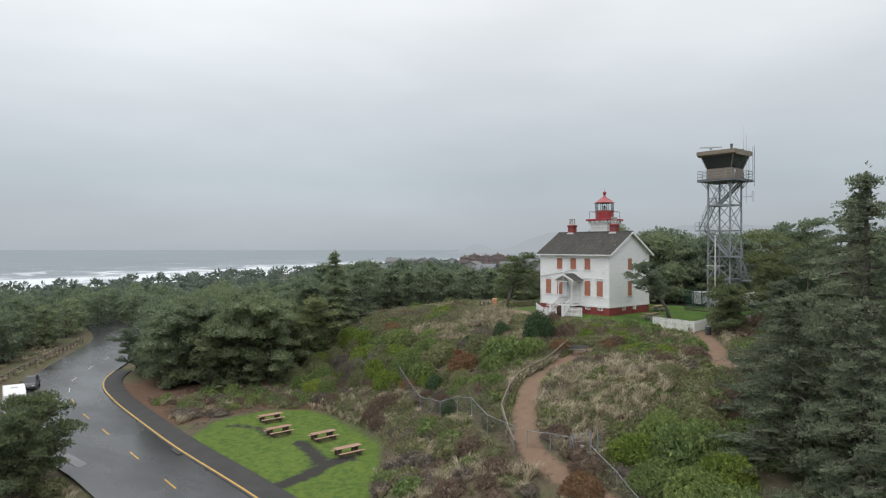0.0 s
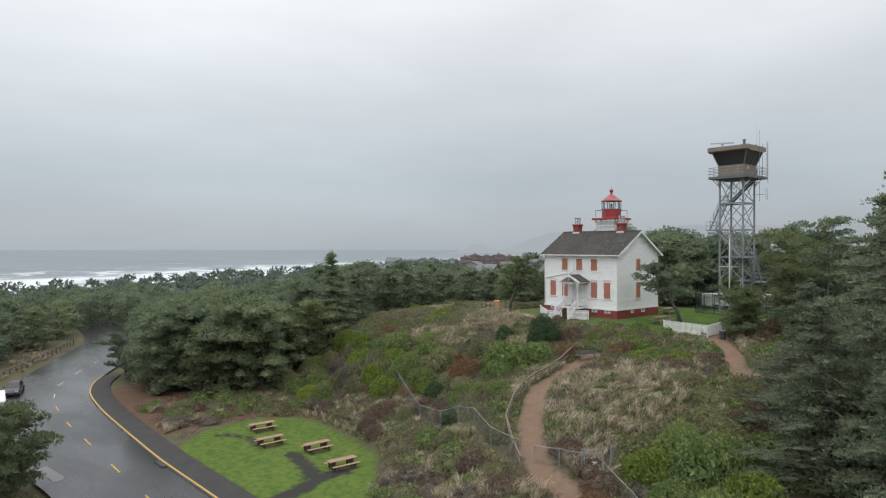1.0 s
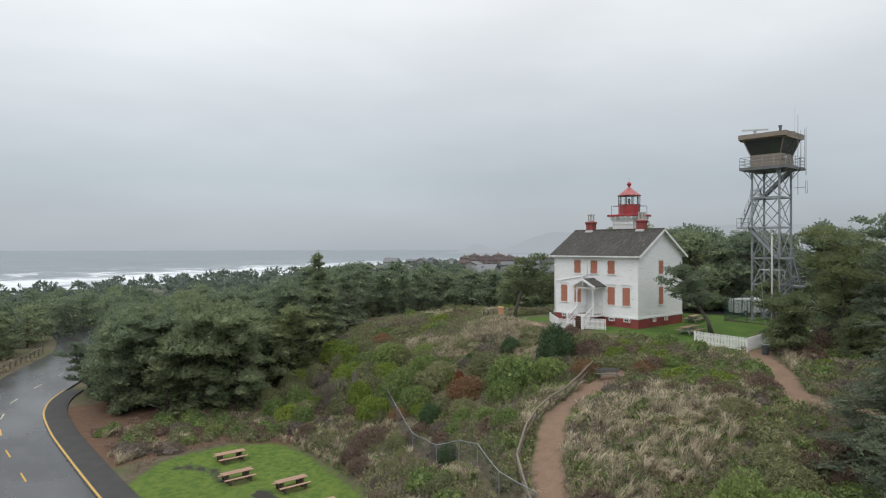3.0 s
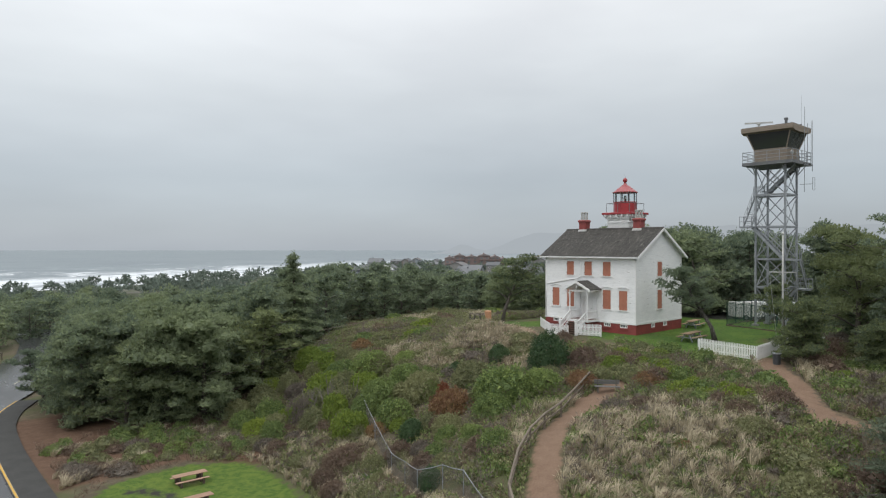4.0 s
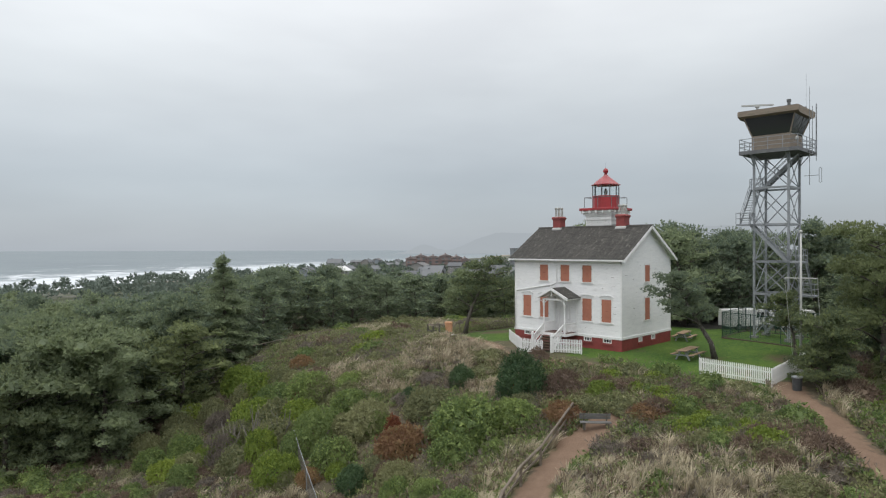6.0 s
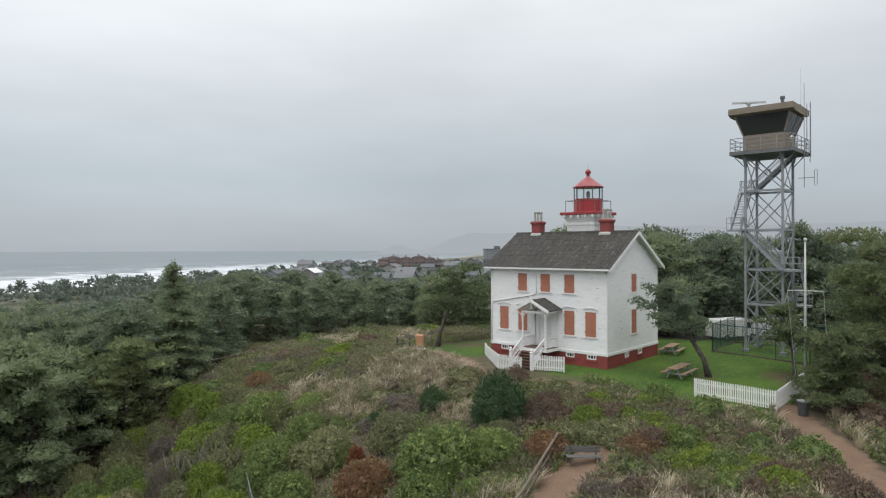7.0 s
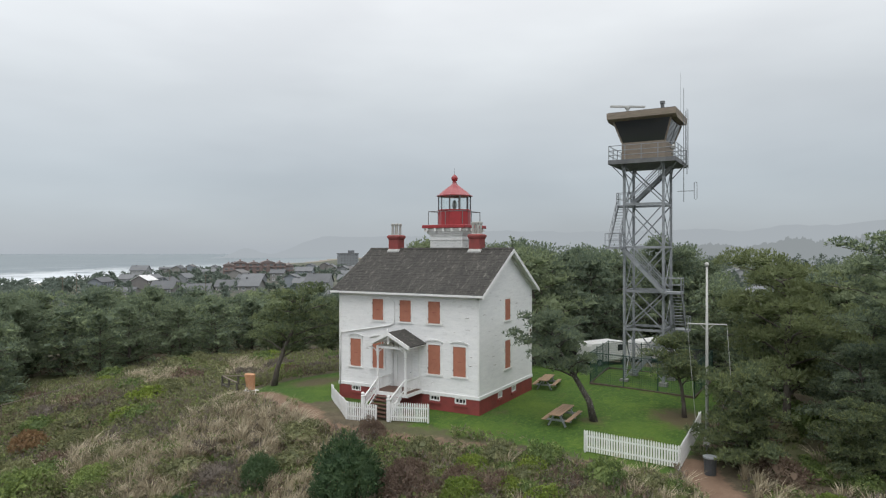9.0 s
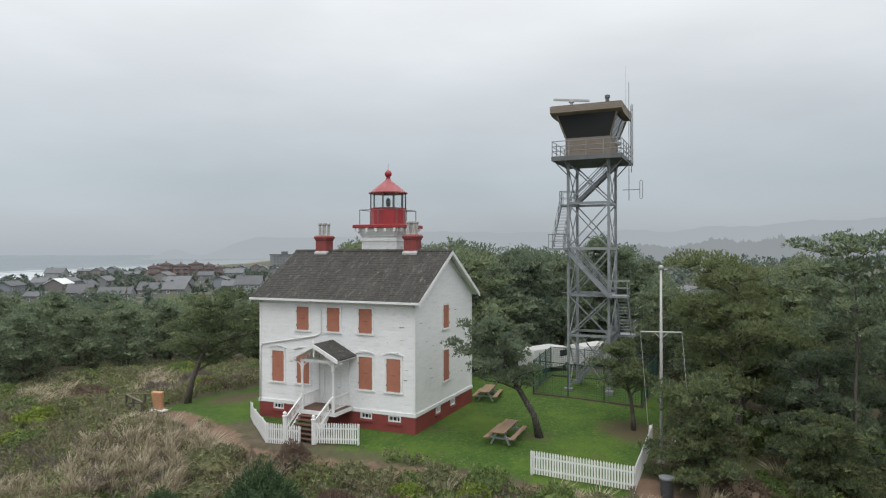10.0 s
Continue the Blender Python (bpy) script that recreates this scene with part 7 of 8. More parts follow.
# those that stand out
for key, x, y, sc, tl in (("dark", 51.6, 45.6, 1.25, 1.1), ("dark", 32.2, 39.4, 0.55, 1.0), ("dark", 39.0, 49.4, 0.75, 0.8), ("dark", 51.1, 51.2, 0.72, 0.95), ("dark", 47.6, 53.5, 0.5, 1.0),
                          ("round", 44.8, 44.9, 1.75, 1.0), ("round2", 47.4, 42.9, 1.2, 1.05), ("round", 42.3, 43.7, 1.1, 1.0), ("round2", 36.3, 37.7, 0.9, 1.1), ("russet", 42.1, 48.3, 1.25, 1.15), ("red", 43.7, 50.9, 1.0, 1.25), ("olive", 46.6, 50.4, 1.3, 1.0),
                          ("olive", 43.9, 54.2, 1.45, 1.05), ("round", 42.1, 58.0, 1.25, 1.15), ("round2", 45.8, 58.8, 1.1, 1.1), ("lime", 37.6, 56.1, 1.1, 1.25), ("lime", 45.8, 72.5, 1.3, 1.2), ("round", 46.3, 65.0, 1.6, 1.05), ("round2", 44.6, 68.2, 1.3, 1.2),
                          ("lime", 41.9, 66.6, 1.5, 1.2), ("olive", 39.4, 65.2, 1.45, 1.15), ("olive2", 52.6, 70.4, 1.2, 1.0), ("russet", 51.3, 74.0, 1.0, 1.0), ("brown", 34.3, 52.3, 1.15, 1.0), ("olive", 35.8, 65.6, 1.1, 1.1), ("round", 36.2, 43.4, 0.7, 1.1),
                          ("olive2", 56.0, 52.2, 1.05, 0.75), ("red", 54.8, 51.4, 0.8, 0.9), ("red", 51.9, 46.6, 0.45, 1.2), ("russet", 48.9, 40.1, 0.92, 1.05), ("brown", 53.3, 43.2, 1.05, 1.1), ("lime", 53.0, 39.7, 0.8, 0.9), ("russet", 50.6, 35.2, 0.85, 0.9),
                          ("olive", 40.4, 61.2, 1.3, 1.15), ("round2", 48.6, 62.0, 1.05, 0.95), ("olive2", 48.2, 47.6, 1.0, 1.1), ("round", 40.3, 53.2, 1.15, 1.1), ("olive", 39.4, 45.6, 0.9, 1.2), ("round2", 38.2, 41.6, 0.8, 1.1), ("lime", 43.6, 62.2, 1.15, 1.15), ("olive2", 48.0, 69.4, 1.3, 1.1), ("olive", 37.4, 61.2, 1.1, 1.1), ("brown", 36.8, 48.2, 0.8, 1.1),
                          ("lime", 38.6, 60.2, 0.9, 1.9), ("round", 40.0, 57.2, 0.95, 1.3), ("russet", 38.4, 53.4, 0.7, 1.0), ("brown", 40.4, 47.2, 0.8, 0.9), ("olive", 49.6, 44.0, 0.8, 1.0),
                          ("lime", 31.9, 20.4, 1.2, 1.15), ("round", 34.4, 19.8, 1.35, 1.25), ("round", 32.8, 17.6, 1.5, 1.4), ("round2", 30.2, 17.8, 1.2, 1.2), ("round2", 35.2, 17.2, 1.3, 1.3), ("round", 29.8, 15.0, 1.4, 1.3), ("lime", 32.6, 14.8, 1.3, 1.3), ("round2", 29.2, 12.6, 1.6, 1.2), ("russet", 26.9, 21.0, 0.95, 1.1), ("olive", 38.2, 19.0, 1.1, 1.0), ("olive2", 40.2, 20.6, 1.1, 1.0), ("olive", 37.0, 21.6, 0.8, 1.0),
                          ("brown", 56.9, 48.0, 0.62, 1.35), ("brown", 46.9, 33.6, 0.9, 0.7), ("brown", 47.4, 30.9, 0.6, 0.8), ("brown", 46.6, 26.6, 0.7, 1.0), ("olive2", 44.6, 25.0, 0.9, 0.9), ("olive2", 45.6, 28.4, 0.8, 0.7), ("grey", 46.0, 35.0, 0.95, 0.75), ("grey", 45.3, 32.0, 0.8, 0.75),
                          ("round", 27.6, 69.6, 0.8, 0.9), ("round2", 24.6, 68.8, 0.7, 0.8), ("brown", 30.6, 66.0, 0.9, 0.8), ("grey", 37.4, 63.8, 0.9, 2.4), ("grey", 38.6, 64.8, 0.8, 2.6), ("lime", 58.3, 24.4, 0.6, 1.0), ("russet", 40.9, 27.4, 0.5, 0.8)):
    plant_bush(key, x, y, sc, tl, (x * 37 + y * 11) % 360)

rng = np.random.default_rng(21)


def scatter(n, x0, x1, y0, y1, margin=0.0):
    x, y = rng.uniform(x0, x1, n), rng.uniform(y0, y1, n)
    keep = clear_of(x, y, margin)
    return x[keep], y[keep]


def patch_noise(x, y, size, seed):
    return np.array([noise.noise(Vector((a / size + seed * 7.1, b1 / size - seed * 3.3, seed))) for a, b1 in zip(x, y)])


# slope shrubs, by zones
rest = {}


def join_bush(key, x, y, scale, tall, rz):
    """A bush of the uncountable rest, joined to its kind."""
    me = BUSH[key + "_joined"]
    if key not in rest:
        v0, f0 = np.empty(len(me.vertices) * 3, np.float32), np.empty(len(me.loops), np.int32)
        me.vertices.foreach_get("co", v0)
        me.loops.foreach_get("vertex_index", f0)
        rest[key] = (v0.reshape(-1, 3), f0.reshape(-1, 3), [])
    c0, s0 = math.cos(radians(rz)), math.sin(radians(rz))
    v0 = rest[key][0] @ np.array([[c0, s0, 0], [-s0, c0, 0], [0, 0, tall]], np.float32) * scale + np.array([x, y, float(ground(x, y)) - 0.12], np.float32)
    rest[key][2].append((v0, rest[key][1]))


def zone(n, x0, x1, y0, y1, keys, smin, smax, gap=1.3, tall=(0.8, 1.2), margin=0.7, want=None, plant=None):
    x, y = scatter(n * 6, x0, x1, y0, y1, margin)
    made = []
    for a, b1 in zip(x, y):
        if len(made) >= n:
            break
        if any((a - c0) ** 2 + (b1 - d0) ** 2 < gap * gap for c0, d0 in made):
            continue
        if want is not None and not want(a, b1):
            continue
        made.append((a, b1))
        (plant or plant_bush)(keys[int(rng.integers(len(keys)))], a, b1, rng.uniform(smin, smax), rng.uniform(*tall), rng.uniform(0, 360))


IVY = [(58.0, 44.4), (58.3, 35.2), (57.0, 30.6), (53, 27.6), (48.8, 24.9), (46.4, 27), (47.9, 31.6), (49.7, 36.0), (50.6, 39.6), (53, 44)]
zone(26, 35, 48, 41, 70, ["round", "olive", "round2", "olive", "lime", "russet"], 0.5, 0.8, 2.1, (1.0, 1.4), margin=1.0)
zone(30, 34, 47, 64, 78, ["round", "round2", "olive", "lime", "grey", "olive"], 0.9, 1.3, 2.5, (1.1, 1.5), margin=1.0)
zone(60, 29.5, 37.5, 36, 66, ["brown", "grey", "brown", "olive", "brown", "olive2"], 0.45, 0.85, 1.5, (0.8, 1.2))
zone(170, 46, 58.4, 25, 45, ["flat", "olive2", "flat", "brown", "olive2", "flat", "olive2", "round", "olive", "lime", "brown"], 0.42, 0.85, 0.72, (0.75, 1.2), margin=0.35, want=lambda a, b1: inside(np.array(a), np.array(b1), IVY) > 0, plant=join_bush)
zone(60, 46, 58, 50, 78, ["olive2", "grey", "flat", "olive", "grey", "olive2"], 0.6, 1.1, 1.5, (0.5, 0.8), plant=join_bush)
zone(80, 32, 48, 19, 35, ["flat", "olive2", "flat", "brown", "grey"], 0.35, 0.7, 1.2, (0.4, 0.6), plant=join_bush)
zone(46, 22, 31, 18, 40, ["olive2", "brown", "grey", "olive", "round"], 0.5, 0.95, 1.4, (0.7, 1.1), plant=join_bush)
zone(80, 52, 76, 12, 29, ["olive2", "grey", "flat", "olive", "brown", "round"], 0.6, 1.15, 1.3, plant=join_bush)
zone(46, 18, 36, 64, 78, ["round", "brown", "grey", "olive", "brown", "round2"], 0.6, 1.0, 1.5, (0.7, 1.1), plant=join_bush)
zone(110, 46, 82, 64, 88, ["olive2", "olive", "flat", "grey", "round", "brown", "olive2", "lime"], 0.6, 1.2, 1.4, (0.6, 1.0), plant=join_bush)
zone(36, 36, 51, 11, 22, ["olive2", "flat", "olive", "brown", "flat"], 0.6, 1.1, 1.4, (0.6, 1.0), plant=join_bush)
zone(16, -6, 4, 40, 66, ["olive2", "grey", "brown"], 0.6, 1.0, 1.4, plant=join_bush)
for key, (v0, f0, many) in rest.items():
    v, f = merge(many)
    tagged(new("brush_cover", quick("brush_cover", v, f, BUSH[key].materials[0])), WORDS[key] + " spread over the dune", "brush", kind="stuff")


def grass_field(name, x, y, tall, blades, material, label, width=0.028, splay=0.30, spreadw=0.16):
    """Tussocks of arching blades as one sheet of stuff."""
    n = len(x)
    base = np.stack([x, y, ground(x, y) - 0.04], -1)
    h = tall * rng.uniform(0.55, 1.2, n)
    lean = rng.normal(0, 0.14, (n, 2)) + np.array([0.20, -0.10])
    V = []
    for k in range(blades):
        a = rng.uniform(0, 6.283, n)
        out = np.stack([np.cos(a), np.sin(a)], -1) * (np.sqrt(rng.uniform(0.0, 1, n)) * splay)[:, None]
        root = base + np.concatenate([out / splay * spreadw, np.zeros((n, 1))], 1)
        d = np.concatenate([lean + out, np.ones((n, 1))], 1)
        s = np.stack([-np.sin(a), np.cos(a), np.zeros(n)], -1)
        hh = (h * rng.uniform(0.65, 1.1, n))[:, None]
        mid_p = root + d * hh * np.array([0.55, 0.55, 0.62])
        tip = root + d * hh * np.array([1.45, 1.45, 0.90])
        V.append(np.stack([root - s * width, root + s * width, mid_p + s * width * 0.8, mid_p - s * width * 0.8, tip], 1))
    V = np.stack(V, 1).reshape(-1, 3)
    m2 = n * blades
    b0 = (np.arange(m2) * 5)[:, None]
    faces = np.concatenate([b0 + np.array([[0, 1, 2]]), b0 + np.array([[0, 2, 3]]), b0 + np.array([[3, 2, 4]])], 0)
    return tagged(new(name, quick(name, V, faces, material)), label, "grass", kind="stuff")


THICKET = [(36, 50), (37, 64), (36, 74), (46, 74), (47, 60), (48, 48), (46.5, 41), (40.5, 41), (37.5, 45)]


def grassy(n, x0, x1, y0, y1, size, seed, level, margin=0.05):
    x, y = scatter(n, x0, x1, y0, y1, margin)
    k = patch_noise(x, y, size, seed) > level
    return x[k], y[k]


def tussocks(n, outline, margin=0.1, gap=0.42, patchy=-0.45):
    """Clumps of beach grass within an outline, none on top of another."""
    xs, ys = [p[0] for p in outline], [p[1] for p in outline]
    x, y = scatter(n * 5, min(xs), max(xs), min(ys), max(ys), margin)
    k = (inside(x, y, outline) > rng.uniform(-0.9, 0.3, len(x))) & (patch_noise(x, y, 1.6, len(x)) > patchy)
    made = np.empty((0, 2))
    for p in np.stack([x[k], y[k]], -1):
        if len(made) >= n:
            break
        if len(made) == 0 or (((made - p) ** 2).sum(1) > gap * gap).all():
            made = np.vstack([made, p])
    return made[:, 0], made[:, 1]


DOME = [(36.6, 34.2), (40.0, 35.2), (44.2, 34.6), (45.0, 30.0), (44.0, 25.4), (40.0, 23.6), (34.6, 23.6), (30.4, 23.6), (29.2, 26.4), (31.8, 30.4)]
parts_xy = [tussocks(300, DOME, gap=0.5, patchy=-0.12), tussocks(60, [(44.9, 33.7), (47.5, 35.0), (47.9, 31.6), (47.4, 26.2), (44.6, 24.0), (44.4, 28)], gap=0.6), tussocks(26, IVY, gap=0.9), tussocks(26, [(56.5, 33.8), (58.0, 34.0), (57.0, 30.6), (55.2, 30.2)], gap=0.5),
            tussocks(50, [(49.5, 48.9), (52.9, 51.5), (55.4, 50.8), (54.4, 47.4), (52.9, 48.0), (50.0, 47.2)], gap=0.42), tussocks(30, [(62, 78), (66, 83), (70, 86), (67, 79)], gap=0.7), tussocks(26, [(66, 70), (72, 76), (75, 78), (71, 71)], gap=0.7), tussocks(26, [(55.6, 76.6), (58.1, 88), (63, 84)], gap=0.8),
            tussocks(150, [(31.3, 62.9), (35.4, 60.4), (37.4, 51.4), (35.0, 43.4), (32.4, 41.5), (31.4, 47), (31, 55)], gap=0.6), tussocks(60, [(36.2, 35.4), (40, 37.2), (46, 39.4), (45.6, 40.2), (39.4, 38.6), (35.4, 36.8)], gap=0.5),
            grassy(420, 20, 31, 18, 40, 4, 6, 0.05), grassy(220, 56, 66, 14, 29, 4, 7, 0.0), grassy(280, -8, 6, 38, 66, 4, 8, -0.1), grassy(240, 17, 34, 64, 78, 4, 9, 0.15), grassy(300, -6, 24, 94, 140, 6, 10, -0.05), grassy(160, 29.5, 45.5, 18.5, 36.5, 2.6, 1, 0.1)]
gx1, gy1 = np.concatenate([p[0] for p in parts_xy]), np.concatenate([p[1] for p in parts_xy])
grass_field("beach_grass", gx1, gy1, 0.88, 48, M["dry_grass"], "pale dry beach grass in tussocks", 0.020, 0.56, 0.16)
parts_xy = [tussocks(240, [(52.2, 58.9), (56.0, 62.6), (58.6, 62.2), (58.4, 55.5), (56, 52.6), (53.6, 51.0), (51.6, 53.2), (51.8, 55.8)], gap=0.48, patchy=-0.2), tussocks(130, [(48.1, 68.5), (52.6, 69.0), (51.8, 58.4), (50.6, 56.4), (48.6, 55.4), (47.6, 59.1)], gap=0.5), tussocks(40, [(62, 76), (66, 83), (71, 86), (68, 77)], gap=0.7), tussocks(40, [(66, 69), (72, 76), (76, 79), (72, 71)], gap=0.7)]
px1, py1 = np.concatenate([p[0] for p in parts_xy]), np.concatenate([p[1] for p in parts_xy])
grass_field("plume_grass", px1, py1, 1.12, 60, M["plume_grass"], "tall pale beach grass bent by the wind", 0.027, 0.66, 0.2)
gx1, gy1 = np.concatenate([gx1, px1]), np.concatenate([gy1, py1])
parts_xy = [grassy(4800, 33, 58.5, 21, 46, 4, 11, 0.0), grassy(3000, 44, 60, 46, 76, 5, 12, -0.05), grassy(1400, 20, 36, 18, 64, 4, 13, 0.12), grassy(700, 58, 76, 14, 30, 4, 14, 0)]
gx2, gy2 = np.concatenate([p[0] for p in parts_xy]), np.concatenate([p[1] for p in parts_xy])
k = inside(gx2, gy2, THICKET) < 0
gx2, gy2 = gx2[k], gy2[k]
grass_field("rough_grass", gx2, gy2, 0.45, 8, M["green_grass"], "rough green grass among the brush", 0.026, 0.5)


TUSSOCKS = np.zeros((200, 400), bool)
k = (gx1 > 1) & (gx1 < 98) & (gy1 > 1) & (gy1 < 190)
TUSSOCKS[(gx1[k] * 2).astype(int), (gy1[k] * 2).astype(int)] = True


def low_cover(name, n, x0, x1, y0, y1, material, label, size, seed, level, leaf=0.16, width=0.035, height=0.3):
    x, y = grassy(n, x0, x1, y0, y1, size, seed, level, 0.1)
    k = (inside(x, y, THICKET) < 0) | (rng.uniform(0, 1, len(x)) < 0.4)
    k &= ~TUSSOCKS[np.clip((x * 2).astype(int), 0, 199), (y * 2).astype(int)] | (rng.uniform(0, 1, len(x)) < 0.12)
    x, y = x[k], y[k]
    z = ground(x, y) + rng.uniform(0.02, 1.0, len(x)) ** 1.4 * height
    c0 = np.stack([x, y, z], -1)
    nrm = np.concatenate([rng.normal(0, 0.55, (len(x), 2)), np.ones((len(x), 1))], 1)
    v, f = leaf_batch(rng, c0, nrm, leaf, width, 3, 0.6)
    return tagged(new(name, quick(name, v, f, material)), label, "brush", kind="stuff")


low_cover("green_brush", 60000, 30, 59, 18, 76, M["shrub_green"], "low green creeping brush over the dune", 2.4, 15, 0.0, 0.24, 0.09, 0.45)
low_cover("olive_brush", 50000, 28, 59, 18, 76, M["shrub_olive"], "low olive brush over the dune", 3, 16, -0.05, 0.24, 0.08, 0.5)
low_cover("grey_brush", 42000, 28, 59, 18, 76, M["shrub_grey"], "grey twiggy brush over the dune", 3, 17, -0.05, 0.34, 0.045, 0.6)
low_cover("brown_brush", 45000, 18, 59, 18, 80, M["shrub_brown"], "brown twiggy brush over the slope", 3, 18, 0.02, 0.34, 0.045, 0.6)

low_cover("seaward_brush", 30000, 46, 90, 58, 92, M["shrub_olive"], "low olive brush on the seaward brow", 3, 26, -0.3, 0.26, 0.10, 0.7)
low_cover("seaward_twigs", 18000, 46, 88, 58, 92, M["shrub_grey"], "grey twiggy brush on the seaward brow", 3, 27, 0.0, 0.36, 0.05, 0.7)
low_cover("seaward_green", 18000, 46, 88, 58, 92, M["shrub_green"], "green brush on the seaward brow", 3, 28, 0.05, 0.26, 0.10, 0.6)

# dead branches
for x, y, h, rz in ((39.2, 62.4, 4.2, 20), (38.2, 63.6, 3.6, 100), (40.6, 60.6, 3.2, 200), (33.8, 47.8, 0.5, 0)):
    rng2 = random.Random(int(x * 10))
    b0 = Build()
    p0 = Vector((x, y, float(ground(x, y)) - 0.1))
    for k in range(9):
        a = rng2.uniform(0, 6.28)
        q = p0 + Vector((math.cos(a) * rng2.uniform(0.3, 1.5), math.sin(a) * rng2.uniform(0.3, 1.5), h * rng2.uniform(0.55, 1.0)))
        b0.tube([p0, p0.lerp(q, 0.5) + Vector((rng2.uniform(-.2, .2), rng2.uniform(-.2, .2), 0.15)), q], [0.07, 0.045, 0.012], 5, False)
    solid("dead_shrub", b0, M["dead"], "bleached leafless dead shrub on the slope", "dead shrub", group="dead shrubs")


# weathered rail along the seaward brow
rail = thing("handrail", (54, 80, -6), "thin weathered rail along the seaward brow", "handrail")
ends = [(49.2, 80.2, -1.92), (52.4, 80.0, -1.6), (55.6, 79.8, -1.3), (58.8, 79.6, -1.0)]
for p, q in zip(ends[:-1], ends[1:]):
    part("rail", Build().tube([p, q], [0.035, 0.035], 6), M["wood_grey"], rail)
for p in ends[1:]:
    part("post", Build().tube([(p[0], p[1], float(ground(p[0], p[1])) - 0.2), p], [0.05, 0.045], 6), M["wood_grey"], rail)


# ---- the town and the hills, with the mist put into their colours ----
# wall and roof colours hold the distance haze: mid greys, low contrast
M["town_wall"] = [plain("grey_house_wall", (0.245, 0.257, 0.272), (0.21, 0.222, 0.237), 0.3, 4, 0.8), plain("pale_house_wall", (0.37, 0.38, 0.39), (0.32, 0.33, 0.34), 0.3, 4, 0.8),
                  plain("blue_house_wall", (0.25, 0.275, 0.305), (0.22, 0.245, 0.27), 0.3, 4, 0.8), plain("brown_house_wall", (0.20, 0.188, 0.184), (0.175, 0.168, 0.165), 0.3, 4, 0.8), plain("tan_house_wall", (0.26, 0.254, 0.244), (0.23, 0.225, 0.218), 0.3, 4, 0.8)]
M["town_roof"] = [plain("grey_house_roof", (0.165, 0.172, 0.18), (0.14, 0.147, 0.155), 0.3, 3, 0.8), plain("dark_house_roof", (0.13, 0.135, 0.142), (0.11, 0.115, 0.122), 0.3, 3, 0.85), plain("brown_house_roof", (0.165, 0.16, 0.158), (0.145, 0.14, 0.14), 0.3, 3, 0.85), plain("white_metal_roof", (0.75, 0.75, 0.74), (0.68, 0.68, 0.67), 0.3, 3, 0.5)]
# apartment block and window glass are paled by the same painted haze
M["condo"] = plain("red_brown_shingle_wall", (0.27, 0.20, 0.188), (0.24, 0.18, 0.17), 0.2, 3, 0.85)
M["condo_roof"] = plain("hazed_brown_shingle_roof", (0.235, 0.195, 0.188), (0.205, 0.172, 0.166), 0.3, 3, 0.85)
M["town_glass"] = plain("hazed_grey_glass", (0.20, 0.212, 0.225), (0.16, 0.17, 0.18), 0.4, 3, 0.25)
WALL_WORDS, ROOF_WORDS = ("grey", "pale", "blue-grey", "dark brown", "tan"), ("grey", "dark", "brown", "white metal")


def town_house(x, y, w, d, h, pitch, rz, wall_i, roof_i, storeys=1):
    z = float(ground(x, y))
    t = thing("house", (0, 0, 0), f"{WALL_WORDS[wall_i]} town house with a {ROOF_WORDS[roof_i]} gable roof", "house", group="town houses")
    wl0 = Build().box(-w / 2, w / 2, -d / 2, d / 2, -2, h)
    for sx in (-w / 2, w / 2 - 0.2):
        wl0.prism([(-d / 2, h), (d / 2, h), (0, h + pitch * d / 2)], "x", sx, sx + 0.2)
    part("wall", wl0, M["town_wall"][wall_i], t)
    for sg in (-1, 1):
        e = d / 2 + 0.5
        part("roof", Build().prism([(sg * e, h - 0.5 * pitch), (0, h + pitch * d / 2), (0, h + pitch * d / 2 + 0.25), (sg * e, h - 0.5 * pitch + 0.25)], "x", -w / 2 - 0.5, w / 2 + 0.5), M["town_roof"][roof_i], t)
    n = max(2, int(w / 3.2))
    for s in range(storeys):
        for k in range(n):
            u = -w / 2 + w * (k + 0.5) / n
            for sg in (-1, 1):
                win = part("window", Build().box(u - 0.7, u + 0.7, min(sg * d / 2, sg * (d / 2 + 0.06)), max(sg * d / 2, sg * (d / 2 + 0.06)), h * (s + 0.38) / storeys, h * (s + 0.8) / storeys), M["trim"], t)
                part("pane", Build().box(u - 0.58, u + 0.58, min(sg * d / 2 + sg * 0.06, sg * (d / 2 + 0.08)), max(sg * d / 2 + sg * 0.06, sg * (d / 2 + 0.08)), h * (s + 0.38) / storeys + 0.1, h * (s + 0.8) / storeys - 0.1), M["town_glass"], win)
    part("chimney", Build().box(w * 0.2, w * 0.2 + 0.8, -0.4, 0.4, h, h + pitch * d / 2 + 0.7), M["town_roof"][0], t)
    t.matrix_basis = pose(x, y, z, 0, 0, rz)


rng = np.random.default_rng(5)
town = []
